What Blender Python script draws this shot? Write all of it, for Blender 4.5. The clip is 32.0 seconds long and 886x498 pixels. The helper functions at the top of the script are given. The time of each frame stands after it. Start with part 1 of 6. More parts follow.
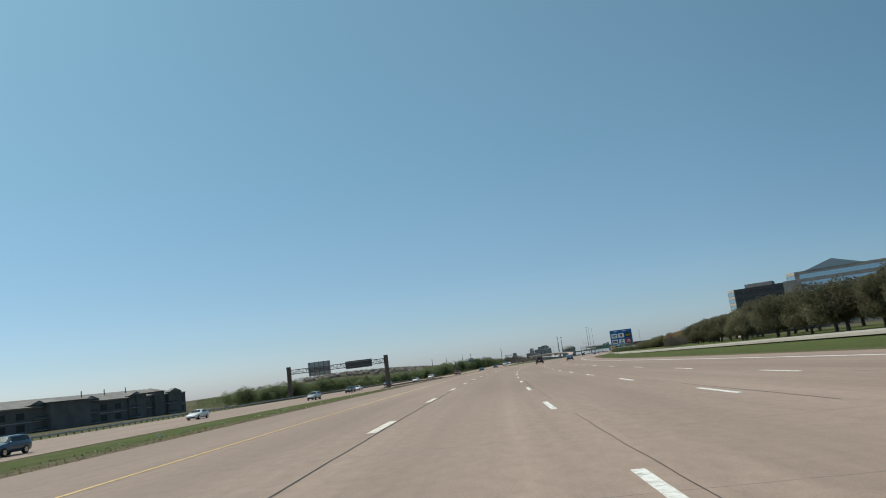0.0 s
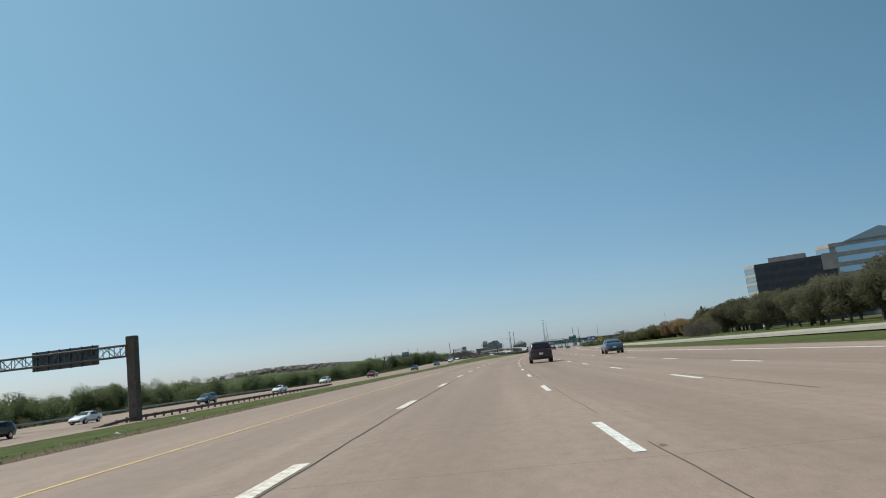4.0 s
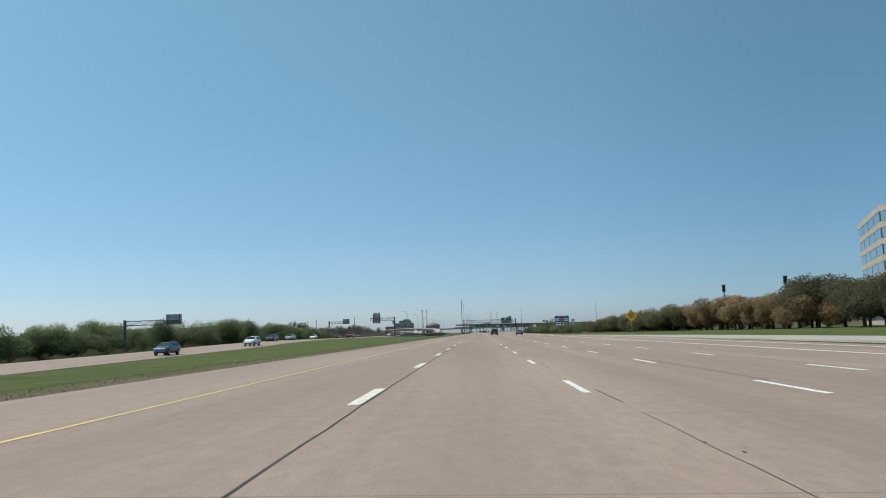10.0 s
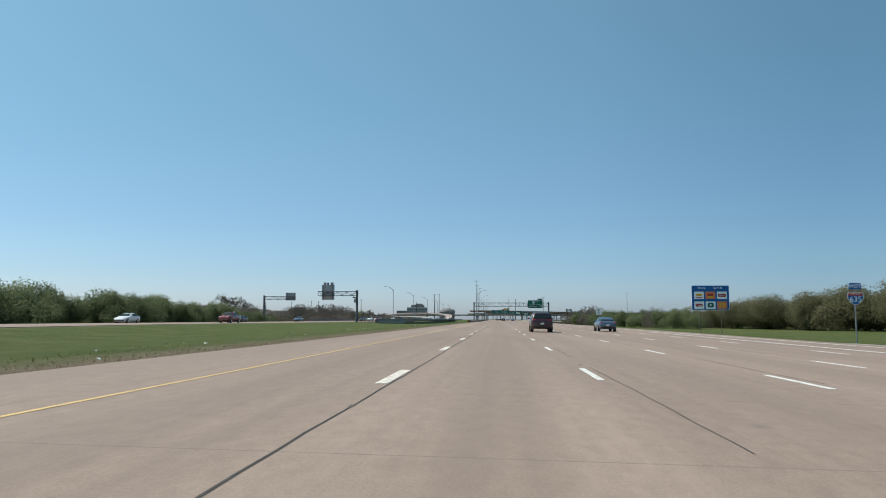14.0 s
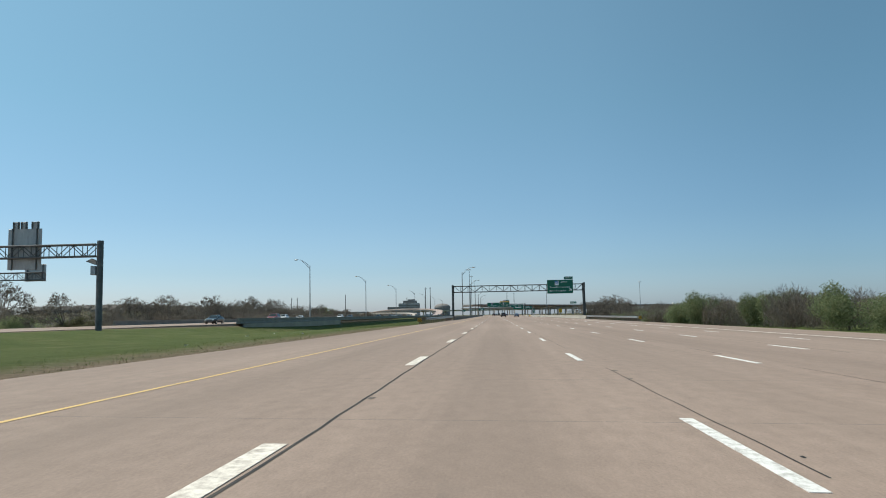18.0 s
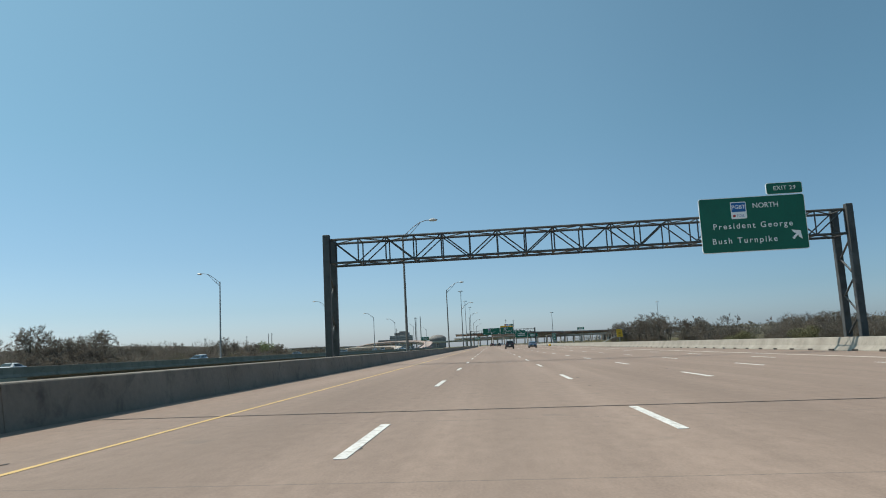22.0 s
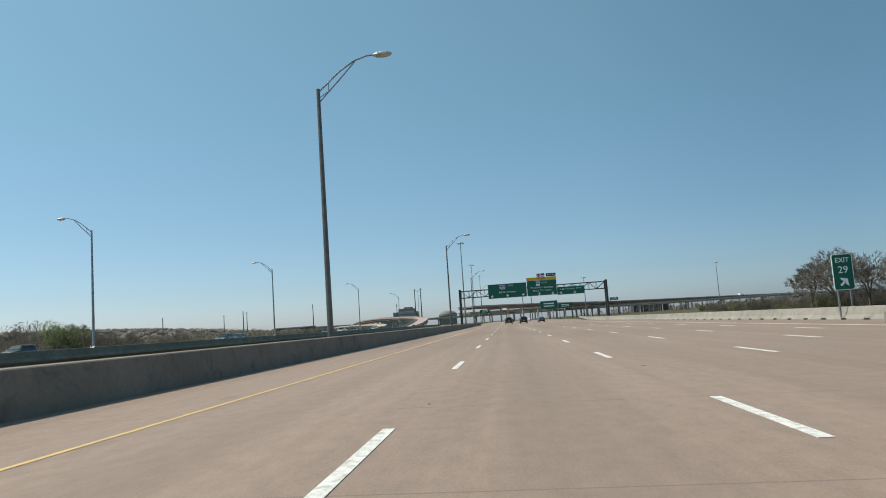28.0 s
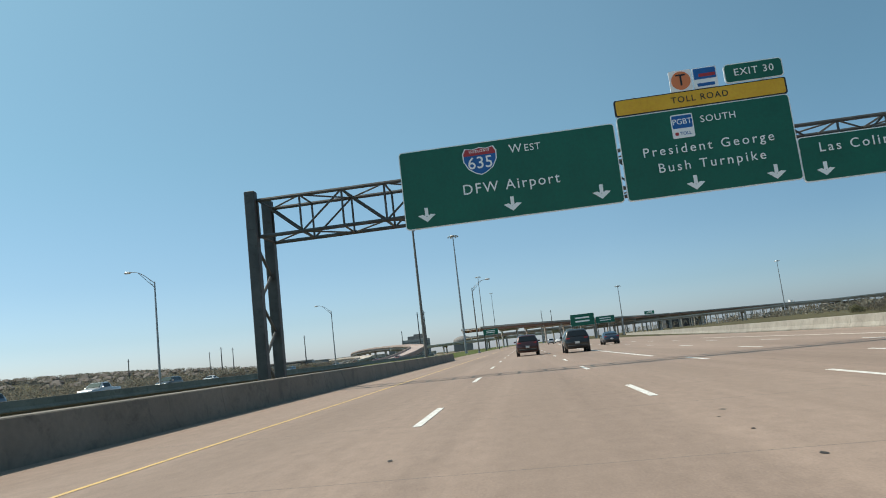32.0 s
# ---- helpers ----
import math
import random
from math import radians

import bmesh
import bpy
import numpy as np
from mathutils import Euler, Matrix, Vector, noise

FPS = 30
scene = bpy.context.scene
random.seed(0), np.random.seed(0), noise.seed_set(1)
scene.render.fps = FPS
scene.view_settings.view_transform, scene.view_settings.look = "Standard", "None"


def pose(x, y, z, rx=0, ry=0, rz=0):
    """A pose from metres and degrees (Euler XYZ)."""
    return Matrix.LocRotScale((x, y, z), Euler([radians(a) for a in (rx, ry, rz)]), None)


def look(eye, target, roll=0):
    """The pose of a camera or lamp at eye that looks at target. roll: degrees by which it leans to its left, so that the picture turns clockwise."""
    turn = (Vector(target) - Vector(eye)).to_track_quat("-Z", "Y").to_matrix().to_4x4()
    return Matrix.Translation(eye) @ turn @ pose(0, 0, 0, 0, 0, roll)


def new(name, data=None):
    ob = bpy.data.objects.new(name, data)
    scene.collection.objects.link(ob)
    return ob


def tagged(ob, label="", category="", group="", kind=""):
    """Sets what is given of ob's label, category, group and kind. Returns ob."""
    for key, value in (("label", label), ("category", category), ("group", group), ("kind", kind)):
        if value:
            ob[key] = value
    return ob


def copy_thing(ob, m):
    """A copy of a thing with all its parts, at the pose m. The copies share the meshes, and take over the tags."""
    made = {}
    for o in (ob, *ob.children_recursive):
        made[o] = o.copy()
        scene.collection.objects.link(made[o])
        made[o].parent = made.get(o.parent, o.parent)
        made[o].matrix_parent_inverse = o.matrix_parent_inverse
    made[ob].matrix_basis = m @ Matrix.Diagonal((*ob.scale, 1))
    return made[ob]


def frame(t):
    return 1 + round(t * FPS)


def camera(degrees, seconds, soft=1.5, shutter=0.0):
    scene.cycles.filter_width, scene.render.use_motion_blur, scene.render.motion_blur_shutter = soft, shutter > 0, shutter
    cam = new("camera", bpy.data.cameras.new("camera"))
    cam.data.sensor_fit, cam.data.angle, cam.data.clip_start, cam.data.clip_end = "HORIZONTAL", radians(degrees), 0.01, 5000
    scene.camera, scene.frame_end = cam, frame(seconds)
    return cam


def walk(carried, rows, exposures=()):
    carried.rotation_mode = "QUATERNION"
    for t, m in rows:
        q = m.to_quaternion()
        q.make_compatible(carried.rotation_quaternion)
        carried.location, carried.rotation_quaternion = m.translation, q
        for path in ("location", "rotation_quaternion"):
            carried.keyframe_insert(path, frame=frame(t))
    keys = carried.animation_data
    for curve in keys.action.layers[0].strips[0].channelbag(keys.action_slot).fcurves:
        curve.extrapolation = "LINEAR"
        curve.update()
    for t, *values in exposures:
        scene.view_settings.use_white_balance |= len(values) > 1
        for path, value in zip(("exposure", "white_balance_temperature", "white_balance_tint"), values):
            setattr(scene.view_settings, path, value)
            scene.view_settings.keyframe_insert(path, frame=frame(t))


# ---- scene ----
# ---------------------------------------------------------------- plan of the road
# s: stations along the carriageway, 1.2 m each; d: offset to the right of the driven lane,
# in metres over the lanes and in 1.2 m units beyond them
KAPPA = (6.679, 6.581, 6.062, 0.346, 0.058, -0.086, -0.868, 0.835, -0.705, 0.205)
SG = np.arange(-3000.0, 5200.0, 2.0)
_kap = np.interp(SG, np.linspace(0, 900, 10), np.array(KAPPA) * 1e-4)
_kap[(SG > 900) | (SG < -120)] = 0
_psi = np.concatenate([[0], np.cumsum((_kap[1:] + _kap[:-1]))])
_psi -= np.interp(600, SG, _psi)
_cx = np.concatenate([[0], np.cumsum(np.sin(_psi[1:]) + np.sin(_psi[:-1]))])
_cy = np.concatenate([[0], np.cumsum(np.cos(_psi[1:]) + np.cos(_psi[:-1]))])
_cx -= np.interp(0, SG, _cx)
_cy -= np.interp(0, SG, _cy)
FALL = 0.0176          # the pavement falls to the right
STRETCH = 1.2
EYE = 1.042
D_PLAN = (-4000, -8.7, -8.1, 14.0, 17.0, 4000)
D_TRUE = (-4800, -10.44, -8.1, 14.0, 20.4, 4800)


def across(d):
    return float(np.interp(d, D_PLAN, D_TRUE))


def plan_d(d):
    return float(np.interp(d, D_TRUE, D_PLAN))


def up(z):
    return EYE + (z - EYE) * STRETCH


def down(z):
    return EYE + (z - EYE) / STRETCH


def heading(s):
    return float(np.interp(s, SG, _psi))


def at(s, d, z=0.0):
    p = heading(s)
    d = across(d)
    return Vector((STRETCH * float(np.interp(s, SG, _cx)) + d * math.cos(p), STRETCH * float(np.interp(s, SG, _cy)) - d * math.sin(p), z))


def high(s, d, z=0.0):
    return at(s, d, up(z))


def spot(s, d, z=0.0, turn=0.0):
    """A pose on the plan: x across the road to the right, y along it."""
    v = at(s, d, z)
    return pose(v.x, v.y, v.z, 0, 0, -math.degrees(heading(s)) + turn)


def stand(s, d, z=0.0, turn=0.0):
    """A pose in which lengths are told in plan units."""
    return spot(s, d, up(z), turn) @ Matrix.Diagonal((STRETCH, STRETCH, STRETCH, 1))


# ---------------------------------------------------------------- camera
cam = camera(62.71, 32.0, soft=1.0, shutter=0.025)
ROWS = (
    (0, -23.91, 0.64, 2.42, 9.47, 7.02),
    (0.5, -10.38, 0.65, 2.60, 8.76, 6.84),
    (1, 3.09, 0.65, 2.65, 8.46, 6.85),
    (1.5, 16.37, 0.65, 2.48, 8.32, 7.37),
    (2, 29.57, 0.63, 2.96, 8.68, 6.69),
    (2.5, 42.78, 0.59, 2.76, 8.69, 7.00),
    (3, 55.98, 0.55, 2.61, 8.36, 6.99),
    (3.5, 69.17, 0.53, 2.47, 7.93, 6.49),
    (4, 82.39, 0.52, 2.66, 8.66, 6.58),
    (6.5, 149.07, 0.35, 3.08, 7.85, 5.76),
    (7, 162.69, 0.31, 2.77, 8.61, 6.10),
    (7.5, 176.46, 0.27, 3.22, 8.21, 5.31),
    (8, 190.30, 0.21, 3.50, 7.92, 4.43),
    (8.5, 204.20, 0.09, 3.98, 6.96, 5.22),
    (9, 218.03, -0.01, 4.64, 5.19, -0.87),
    (9.5, 231.62, -0.02, 1.98, 5.13, 1.23),
    (10, 245.15, -0.02, 2.13, 6.58, 1.93),
    (10.5, 258.78, -0.10, 2.13, 6.16, 1.79),
    (11, 272.48, -0.16, 2.76, 5.79, -1.12),
    (11.5, 286.29, -0.14, 2.68, 6.35, -2.14),
    (12, 300.17, -0.09, 2.75, 6.80, -0.61),
    (12.5, 314.10, -0.06, 2.83, 6.33, -0.19),
    (13, 328.02, -0.03, 3.13, 6.30, -0.23),
    (13.5, 341.86, -0.00, 4.30, 5.33, -1.19),
    (14, 355.67, 0.02, 4.35, 5.52, -0.05),
    (14.5, 369.46, 0.03, 4.37, 5.29, -0.10),
    (16.5, 424.36, -0.01, 3.78, 5.27, 0.83),
    (17, 438.06, -0.02, 3.71, 5.07, 0.88),
    (17.5, 451.75, -0.03, 3.44, 4.54, 1.78),
    (18, 465.43, -0.03, 4.10, 5.21, 1.06),
    (18.5, 479.08, -0.01, 4.36, 4.77, 1.28),
    (19, 492.70, 0.00, 4.41, 5.46, 1.96),
    (19.5, 506.25, -0.00, 4.06, 4.19, 1.20),
    (20, 519.77, -0.04, 4.31, 5.53, 2.83),
    (20.5, 533.29, -0.17, 4.53, 3.95, 2.61),
    (21, 546.82, -0.29, 3.25, 5.94, 1.20),
    (21.5, 560.40, -0.30, 4.11, 6.61, 2.34),
    (22, 574.00, -0.31, 3.51, 7.67, 2.94),
    (22.5, 587.58, -0.40, 4.44, 6.71, 2.70),
    (23, 601.14, -0.48, 4.85, 7.24, 2.06),
    (23.5, 614.68, -0.49, 3.56, 7.78, 2.13),
    (24, 628.19, -0.48, 3.61, 7.22, 2.82),
    (24.5, 641.61, -0.49, 3.51, 6.38, 2.02),
    (25, 655.02, -0.51, 3.29, 7.24, 3.26),
    (25.5, 668.48, -0.53, 3.74, 7.01, 3.78),
    (27.5, 722.54, -0.57, 4.53, 6.75, 3.95),
    (28, 736.03, -0.56, 4.66, 5.91, 3.94),
    (28.5, 749.51, -0.52, 4.67, 6.88, 4.07),
    (29, 762.96, -0.49, 4.93, 6.98, 4.46),
    (29.5, 776.40, -0.50, 5.07, 6.55, 4.70),
    (30, 789.73, -0.50, 4.55, 7.15, 3.99),
    (30.5, 802.83, -0.41, 5.18, 7.41, 3.78),
    (31, 815.84, -0.30, 4.90, 7.79, 3.96),
    (31.5, 828.88, -0.22, 4.75, 8.23, 5.04),
    (32, 841.92, -0.15, 5.43, 8.07, 6.59),
)


def eye_pose(s, d, yaw, pitch, roll):
    v = at(s, d, EYE)
    return pose(v.x, v.y, v.z, 90 + pitch, 0, -math.degrees(heading(s)) + yaw) @ pose(0, 0, 0, 0, 0, -roll)


walk(cam, [(t, eye_pose(*row)) for t, *row in ROWS], exposures=((0, -0.17, 6500, 10), (2, -0.12, 6490, 10), (3, -0.12, 6480, 10), (7, -0.08, 6300, 10), (12, 0.0, 6250, 10), (14, 0.0, 6280, 10), (17, 0.02, 6430, 10), (20, 0.04, 6450, 10), (22, -0.02, 6470, 10), (23, 0.1, 6480, 10), (24, -0.04, 6500, 10), (25, -0.04, 6520, 10), (28, -0.04, 6600, 10), (30, -0.04, 6620, 10), (31, 0.0, 6630, 10), (32, 0.1, 6650, 10)))

# ---------------------------------------------------------------- daylight
SUN_ELEV, SUN_FROM = 56.0, (-1.0, 0.10)     # the sun stands to the left, square to the road
world = bpy.data.worlds.new("sky")
scene.world = world
world.use_nodes = True
wn, wl = world.node_tree.nodes, world.node_tree.links
sky = wn.new("ShaderNodeTexSky")
sky.sky_type = "NISHITA"
sky.sun_disc = False
sky.sun_elevation = radians(SUN_ELEV)
sky.sun_rotation = math.atan2(SUN_FROM[0], SUN_FROM[1])
sky.altitude, sky.air_density, sky.dust_density, sky.ozone_density = 150, 0.7, 1.4, 1.6
haze = wn.new("ShaderNodeMix")
haze.data_type, haze.blend_type = "RGBA", "MULTIPLY"
haze.inputs[0].default_value = 1.0
# the air's tint, from the hazy horizon up to the deeper blue
height = wn.new("ShaderNodeSeparateXYZ")
wl.new(wn.new("ShaderNodeTexCoord").outputs["Generated"], height.inputs[0])
tint = wn.new("ShaderNodeValToRGB")
tint.color_ramp.interpolation = "LINEAR"
for k, (p, c) in enumerate(((0.0, (0.98, 0.99, 1.05)), (0.06, (0.70, 0.825, 0.835)), (0.13, (0.61, 0.81, 0.80)), (0.28, (0.56, 0.90, 0.81)), (0.5, (0.595, 1.01, 0.88)))):
    e = tint.color_ramp.elements[k] if k < 2 else tint.color_ramp.elements.new(p)
    e.position, e.color = p, (*c, 1)
wl.new(height.outputs[2], tint.inputs[0])
wl.new(tint.outputs[0], haze.inputs[7])
wl.new(sky.outputs[0], haze.inputs[6])
veil = wn.new("ShaderNodeMix")
veil.data_type = "RGBA"
veil.inputs[0].default_value, veil.inputs[7].default_value = 0.2, (2.6, 3.4, 4.0, 1)
wl.new(haze.outputs[2], veil.inputs[6])
# the sky is paler on the sun's side and deepens away from it
side = wn.new("ShaderNodeMapRange")
side.inputs[1].default_value, side.inputs[2].default_value = -1.0, 1.0
wl.new(height.outputs[0], side.inputs[0])
away = wn.new("ShaderNodeValToRGB")
for k, (p, c) in enumerate(((0.0, (1.09, 1.09, 1.1)), (0.42, (1.05, 1.06, 1.07)), (0.56, (0.97, 1.0, 1.02)), (0.7, (0.76, 0.83, 0.87)), (1.0, (0.66, 0.75, 0.80)))):
    e = away.color_ramp.elements[k] if k < 2 else away.color_ramp.elements.new(p)
    e.position, e.color = p, (*c, 1)
wl.new(side.outputs[0], away.inputs[0])
deepen = wn.new("ShaderNodeMix")
deepen.data_type, deepen.blend_type = "RGBA", "MULTIPLY"
deepen.inputs[0].default_value = 1.0
wl.new(veil.outputs[2], deepen.inputs[6])
wl.new(away.outputs[0], deepen.inputs[7])
wl.new(deepen.outputs[2], wn["Background"].inputs[0])
wn["Background"].inputs[1].default_value = 0.157
sun_data = bpy.data.lights.new("sun", "SUN")
sun_data.energy, sun_data.angle, sun_data.color = 4.6, radians(0.55), (1.0, 0.91, 0.78)
sun = new("sun", sun_data)
sun.matrix_world = look((SUN_FROM[0] * 100, SUN_FROM[1] * 100, 100 * math.tan(radians(SUN_ELEV))), (0, 0, 0))
# ---------------------------------------------------------------- materials
def nodes_of(name):
    m = bpy.data.materials.new(name)
    m.use_nodes = True
    return m, m.node_tree.nodes, m.node_tree.links, m.node_tree.nodes["Principled BSDF"]


def noise_node(n, l, scale, detail=4.0, rough=0.55, vec=None, dist=0.0):
    t = n.new("ShaderNodeTexNoise")
    t.inputs["Scale"].default_value, t.inputs["Detail"].default_value = scale, detail
    t.inputs["Roughness"].default_value, t.inputs["Distortion"].default_value = rough, dist
    if vec is not None:
        l.new(vec, t.inputs["Vector"])
    return t.outputs["Fac"]


def ramp_node(n, l, fac, stops):
    r = n.new("ShaderNodeValToRGB")
    e = r.color_ramp.elements
    while len(e) < len(stops):
        e.new(0.5)
    for q, (p, c) in zip(e, stops):
        q.position, q.color = p, (*c, 1)
    l.new(fac, r.inputs[0])
    return r.outputs[0]


def mix_node(n, l, fac, a, b, kind="MIX"):
    m = n.new("ShaderNodeMix")
    m.data_type, m.blend_type = "RGBA", kind
    for sock, v in ((m.inputs[0], fac), (m.inputs[6], a), (m.inputs[7], b)):
        if isinstance(v, (int, float)):
            sock.default_value = v
        elif isinstance(v, tuple):
            sock.default_value = (*v, 1)
        else:
            l.new(v, sock)
    return m.outputs[2]


def bump_node(n, l, b, height, strength, distance=0.02):
    q = n.new("ShaderNodeBump")
    q.inputs["Strength"].default_value, q.inputs["Distance"].default_value = strength, distance
    l.new(height, q.inputs["Height"])
    l.new(q.outputs[0], b.inputs["Normal"])


def coords(n, kind="Object", scale=None, l=None):
    c = n.new("ShaderNodeTexCoord").outputs[kind]
    if scale is None:
        return c
    m = n.new("ShaderNodeMapping")
    m.inputs["Scale"].default_value = scale
    l.new(c, m.inputs[0])
    return m.outputs[0]


def varied(name, a, b, coarse=0.6, fine=18.0, rough=0.7, metal=0.0, bump=0.15, dirt=None, stretch=(1, 1, 1), spread=0.0):
    """Two colours mixed by broad patches and fine grain, with relief; dirt darkens in streaks; spread varies object by object."""
    m, n, l, p = nodes_of(name)
    v = coords(n, "Object", stretch, l)
    big, small = noise_node(n, l, coarse, 3, vec=v), noise_node(n, l, fine, 5, 0.65, vec=v)
    c = ramp_node(n, l, big, ((0.32, a), (0.7, b)))
    c = mix_node(n, l, 0.22, c, ramp_node(n, l, small, ((0.3, (0.25, 0.25, 0.25)), (0.7, (0.78, 0.78, 0.78)))), "OVERLAY")
    if dirt:
        c = mix_node(n, l, ramp_node(n, l, noise_node(n, l, coarse * 3.1, 6, 0.7, v, 0.6), ((0.52, (0, 0, 0)), (0.75, (0.8, 0.8, 0.8)))), c, dirt)
    if spread:
        h = n.new("ShaderNodeHueSaturation")
        q = n.new("ShaderNodeMath")
        q.operation = "MULTIPLY_ADD"
        l.new(n.new("ShaderNodeObjectInfo").outputs["Random"], q.inputs[0])
        q.inputs[1].default_value, q.inputs[2].default_value = spread * 2, 1 - spread
        l.new(q.outputs[0], h.inputs["Value"])
        l.new(c, h.inputs["Color"])
        c = h.outputs[0]
    l.new(c, p.inputs["Base Color"])
    p.inputs["Metallic"].default_value = metal
    r = n.new("ShaderNodeMapRange")
    r.inputs[3].default_value, r.inputs[4].default_value = max(0.02, rough - 0.12), min(1, rough + 0.12)
    l.new(small, r.inputs[0])
    l.new(r.outputs[0], p.inputs["Roughness"])
    if bump:
        bump_node(n, l, p, small, bump)
    return m


def pavement_material():
    """Broomed concrete slabs: warm grey, darker wheel tracks, grain, blotches and thin saw cuts across."""
    m, n, l, p = nodes_of("road_concrete")
    uv = n.new("ShaderNodeUVMap").outputs[0]            # u: metres across, v: metres along
    sep = n.new("ShaderNodeSeparateXYZ")
    l.new(uv, sep.inputs[0])
    def mapped(sx, sy):
        q = n.new("ShaderNodeMapping")
        q.inputs["Scale"].default_value = (sx, sy, 1)
        l.new(uv, q.inputs[0])
        return q.outputs[0]
    base = ramp_node(n, l, noise_node(n, l, 1.0, 4, 0.6, mapped(0.22, 0.025)), ((0.3, (0.232, 0.171, 0.137)), (0.7, (0.306, 0.229, 0.185))))
    streak = ramp_node(n, l, noise_node(n, l, 1.0, 5, 0.65, mapped(1.6, 0.02)), ((0.3, (0.40, 0.40, 0.40)), (0.72, (0.6, 0.6, 0.6))))
    c = mix_node(n, l, 0.5, base, streak, "OVERLAY")
    grain = noise_node(n, l, 1.0, 6, 0.7, mapped(45, 30))
    c = mix_node(n, l, 0.45, c, ramp_node(n, l, grain, ((0.25, (0.25, 0.25, 0.25)), (0.75, (0.75, 0.75, 0.75)))), "OVERLAY")
    mott = noise_node(n, l, 1.0, 5, 0.7, mapped(5.0, 2.2))
    c = mix_node(n, l, 0.3, c, ramp_node(n, l, mott, ((0.3, (0.3, 0.3, 0.3)), (0.7, (0.7, 0.7, 0.7)))), "OVERLAY")
    # oil-darkened middle of each lane
    lane = n.new("ShaderNodeMath"); lane.operation = "MULTIPLY_ADD"
    l.new(sep.outputs[0], lane.inputs[0]); lane.inputs[1].default_value, lane.inputs[2].default_value = 2 * math.pi / 3.66, 0.0
    cos = n.new("ShaderNodeMath"); cos.operation = "COSINE"; l.new(lane.outputs[0], cos.inputs[0])
    dark = n.new("ShaderNodeMapRange"); dark.inputs[1].default_value, dark.inputs[2].default_value = 0.1, 1.0
    dark.inputs[3].default_value, dark.inputs[4].default_value = 0.0, 0.30
    l.new(cos.outputs[0], dark.inputs[0])
    c = mix_node(n, l, dark.outputs[0], c, (0.204, 0.152, 0.121))
    # saw cuts every 4.6 m
    cut = n.new("ShaderNodeMath"); cut.operation = "PINGPONG"; l.new(sep.outputs[1], cut.inputs[0]); cut.inputs[1].default_value = 2.3
    edge = n.new("ShaderNodeMath"); edge.operation = "LESS_THAN"; l.new(cut.outputs[0], edge.inputs[0]); edge.inputs[1].default_value = 0.008
    c = mix_node(n, l, edge.outputs[0], c, (0.13, 0.115, 0.10))
    # dark spots and patches
    spot_ = ramp_node(n, l, noise_node(n, l, 1.0, 3, 0.5, mapped(0.9, 0.5)), ((0.70, (0, 0, 0)), (0.76, (0.45, 0.45, 0.45))))
    c = mix_node(n, l, spot_, c, (0.145, 0.127, 0.112))
    l.new(c, p.inputs["Base Color"])
    p.inputs["Roughness"].default_value = 0.78
    p.inputs["Specular IOR Level"].default_value = 0.35
    bump_node(n, l, p, grain, 0.25, 0.01)
    return m


def worn_paint(name, colour, under, amount=0.5):
    m, n, l, p = nodes_of(name)
    v = coords(n, "Object")
    f = ramp_node(n, l, noise_node(n, l, 7.0, 6, 0.75, v), ((amount - 0.12, (1, 1, 1)), (amount + 0.12, (0, 0, 0))))
    c = mix_node(n, l, f, colour, under)
    l.new(c, p.inputs["Base Color"])
    p.inputs["Roughness"].default_value = 0.6
    return m


def grass_material():
    m, n, l, p = nodes_of("grass_ground")
    uv = n.new("ShaderNodeUVMap").outputs[0]
    v = coords(n, "Object")
    c = ramp_node(n, l, noise_node(n, l, 0.22, 8, 0.75, v), ((0.3, (0.056, 0.078, 0.022)), (0.5, (0.078, 0.098, 0.031)), (0.72, (0.13, 0.125, 0.058))))
    c = mix_node(n, l, 0.5, c, ramp_node(n, l, noise_node(n, l, 3.0, 8, 0.8, v), ((0.25, (0.2, 0.2, 0.2)), (0.75, (0.8, 0.8, 0.8)))), "OVERLAY")
    # dry straw along pavement edges, by the second map
    dry = n.new("ShaderNodeAttribute"); dry.attribute_name = "dry"
    k = n.new("ShaderNodeMath"); k.operation = "MULTIPLY_ADD"
    l.new(noise_node(n, l, 0.5, 6, 0.75, v), k.inputs[0]); k.inputs[1].default_value = 1.6
    q = n.new("ShaderNodeMath"); q.operation = "MULTIPLY_ADD"; l.new(dry.outputs["Fac"], q.inputs[0]); q.inputs[1].default_value, q.inputs[2].default_value = 1.5, -1.25
    l.new(q.outputs[0], k.inputs[2]); k.use_clamp = True
    c = mix_node(n, l, k.outputs[0], c, ramp_node(n, l, noise_node(n, l, 6.0, 5, 0.7, v), ((0.3, (0.10, 0.072, 0.05)), (0.7, (0.26, 0.2, 0.145)))))
    wild = n.new("ShaderNodeAttribute"); wild.attribute_name = "wild"
    c = mix_node(n, l, wild.outputs["Fac"], c, ramp_node(n, l, noise_node(n, l, 0.03, 8, 0.75, v), ((0.3, (0.06, 0.057, 0.03)), (0.55, (0.095, 0.085, 0.05)), (0.75, (0.15, 0.125, 0.08)))))
    l.new(c, p.inputs["Base Color"])
    p.inputs["Roughness"].default_value = 0.95
    p.inputs["Specular IOR Level"].default_value = 0.1
    bump_node(n, l, p, noise_node(n, l, 12.0, 6, 0.8, v), 0.8, 0.1)
    return m


def plain(name, colour, rough=0.5, metal=0.0, emit=None):
    m, n, l, p = nodes_of(name)
    p.inputs["Base Color"].default_value = (*colour, 1)
    p.inputs["Roughness"].default_value, p.inputs["Metallic"].default_value = rough, metal
    return m


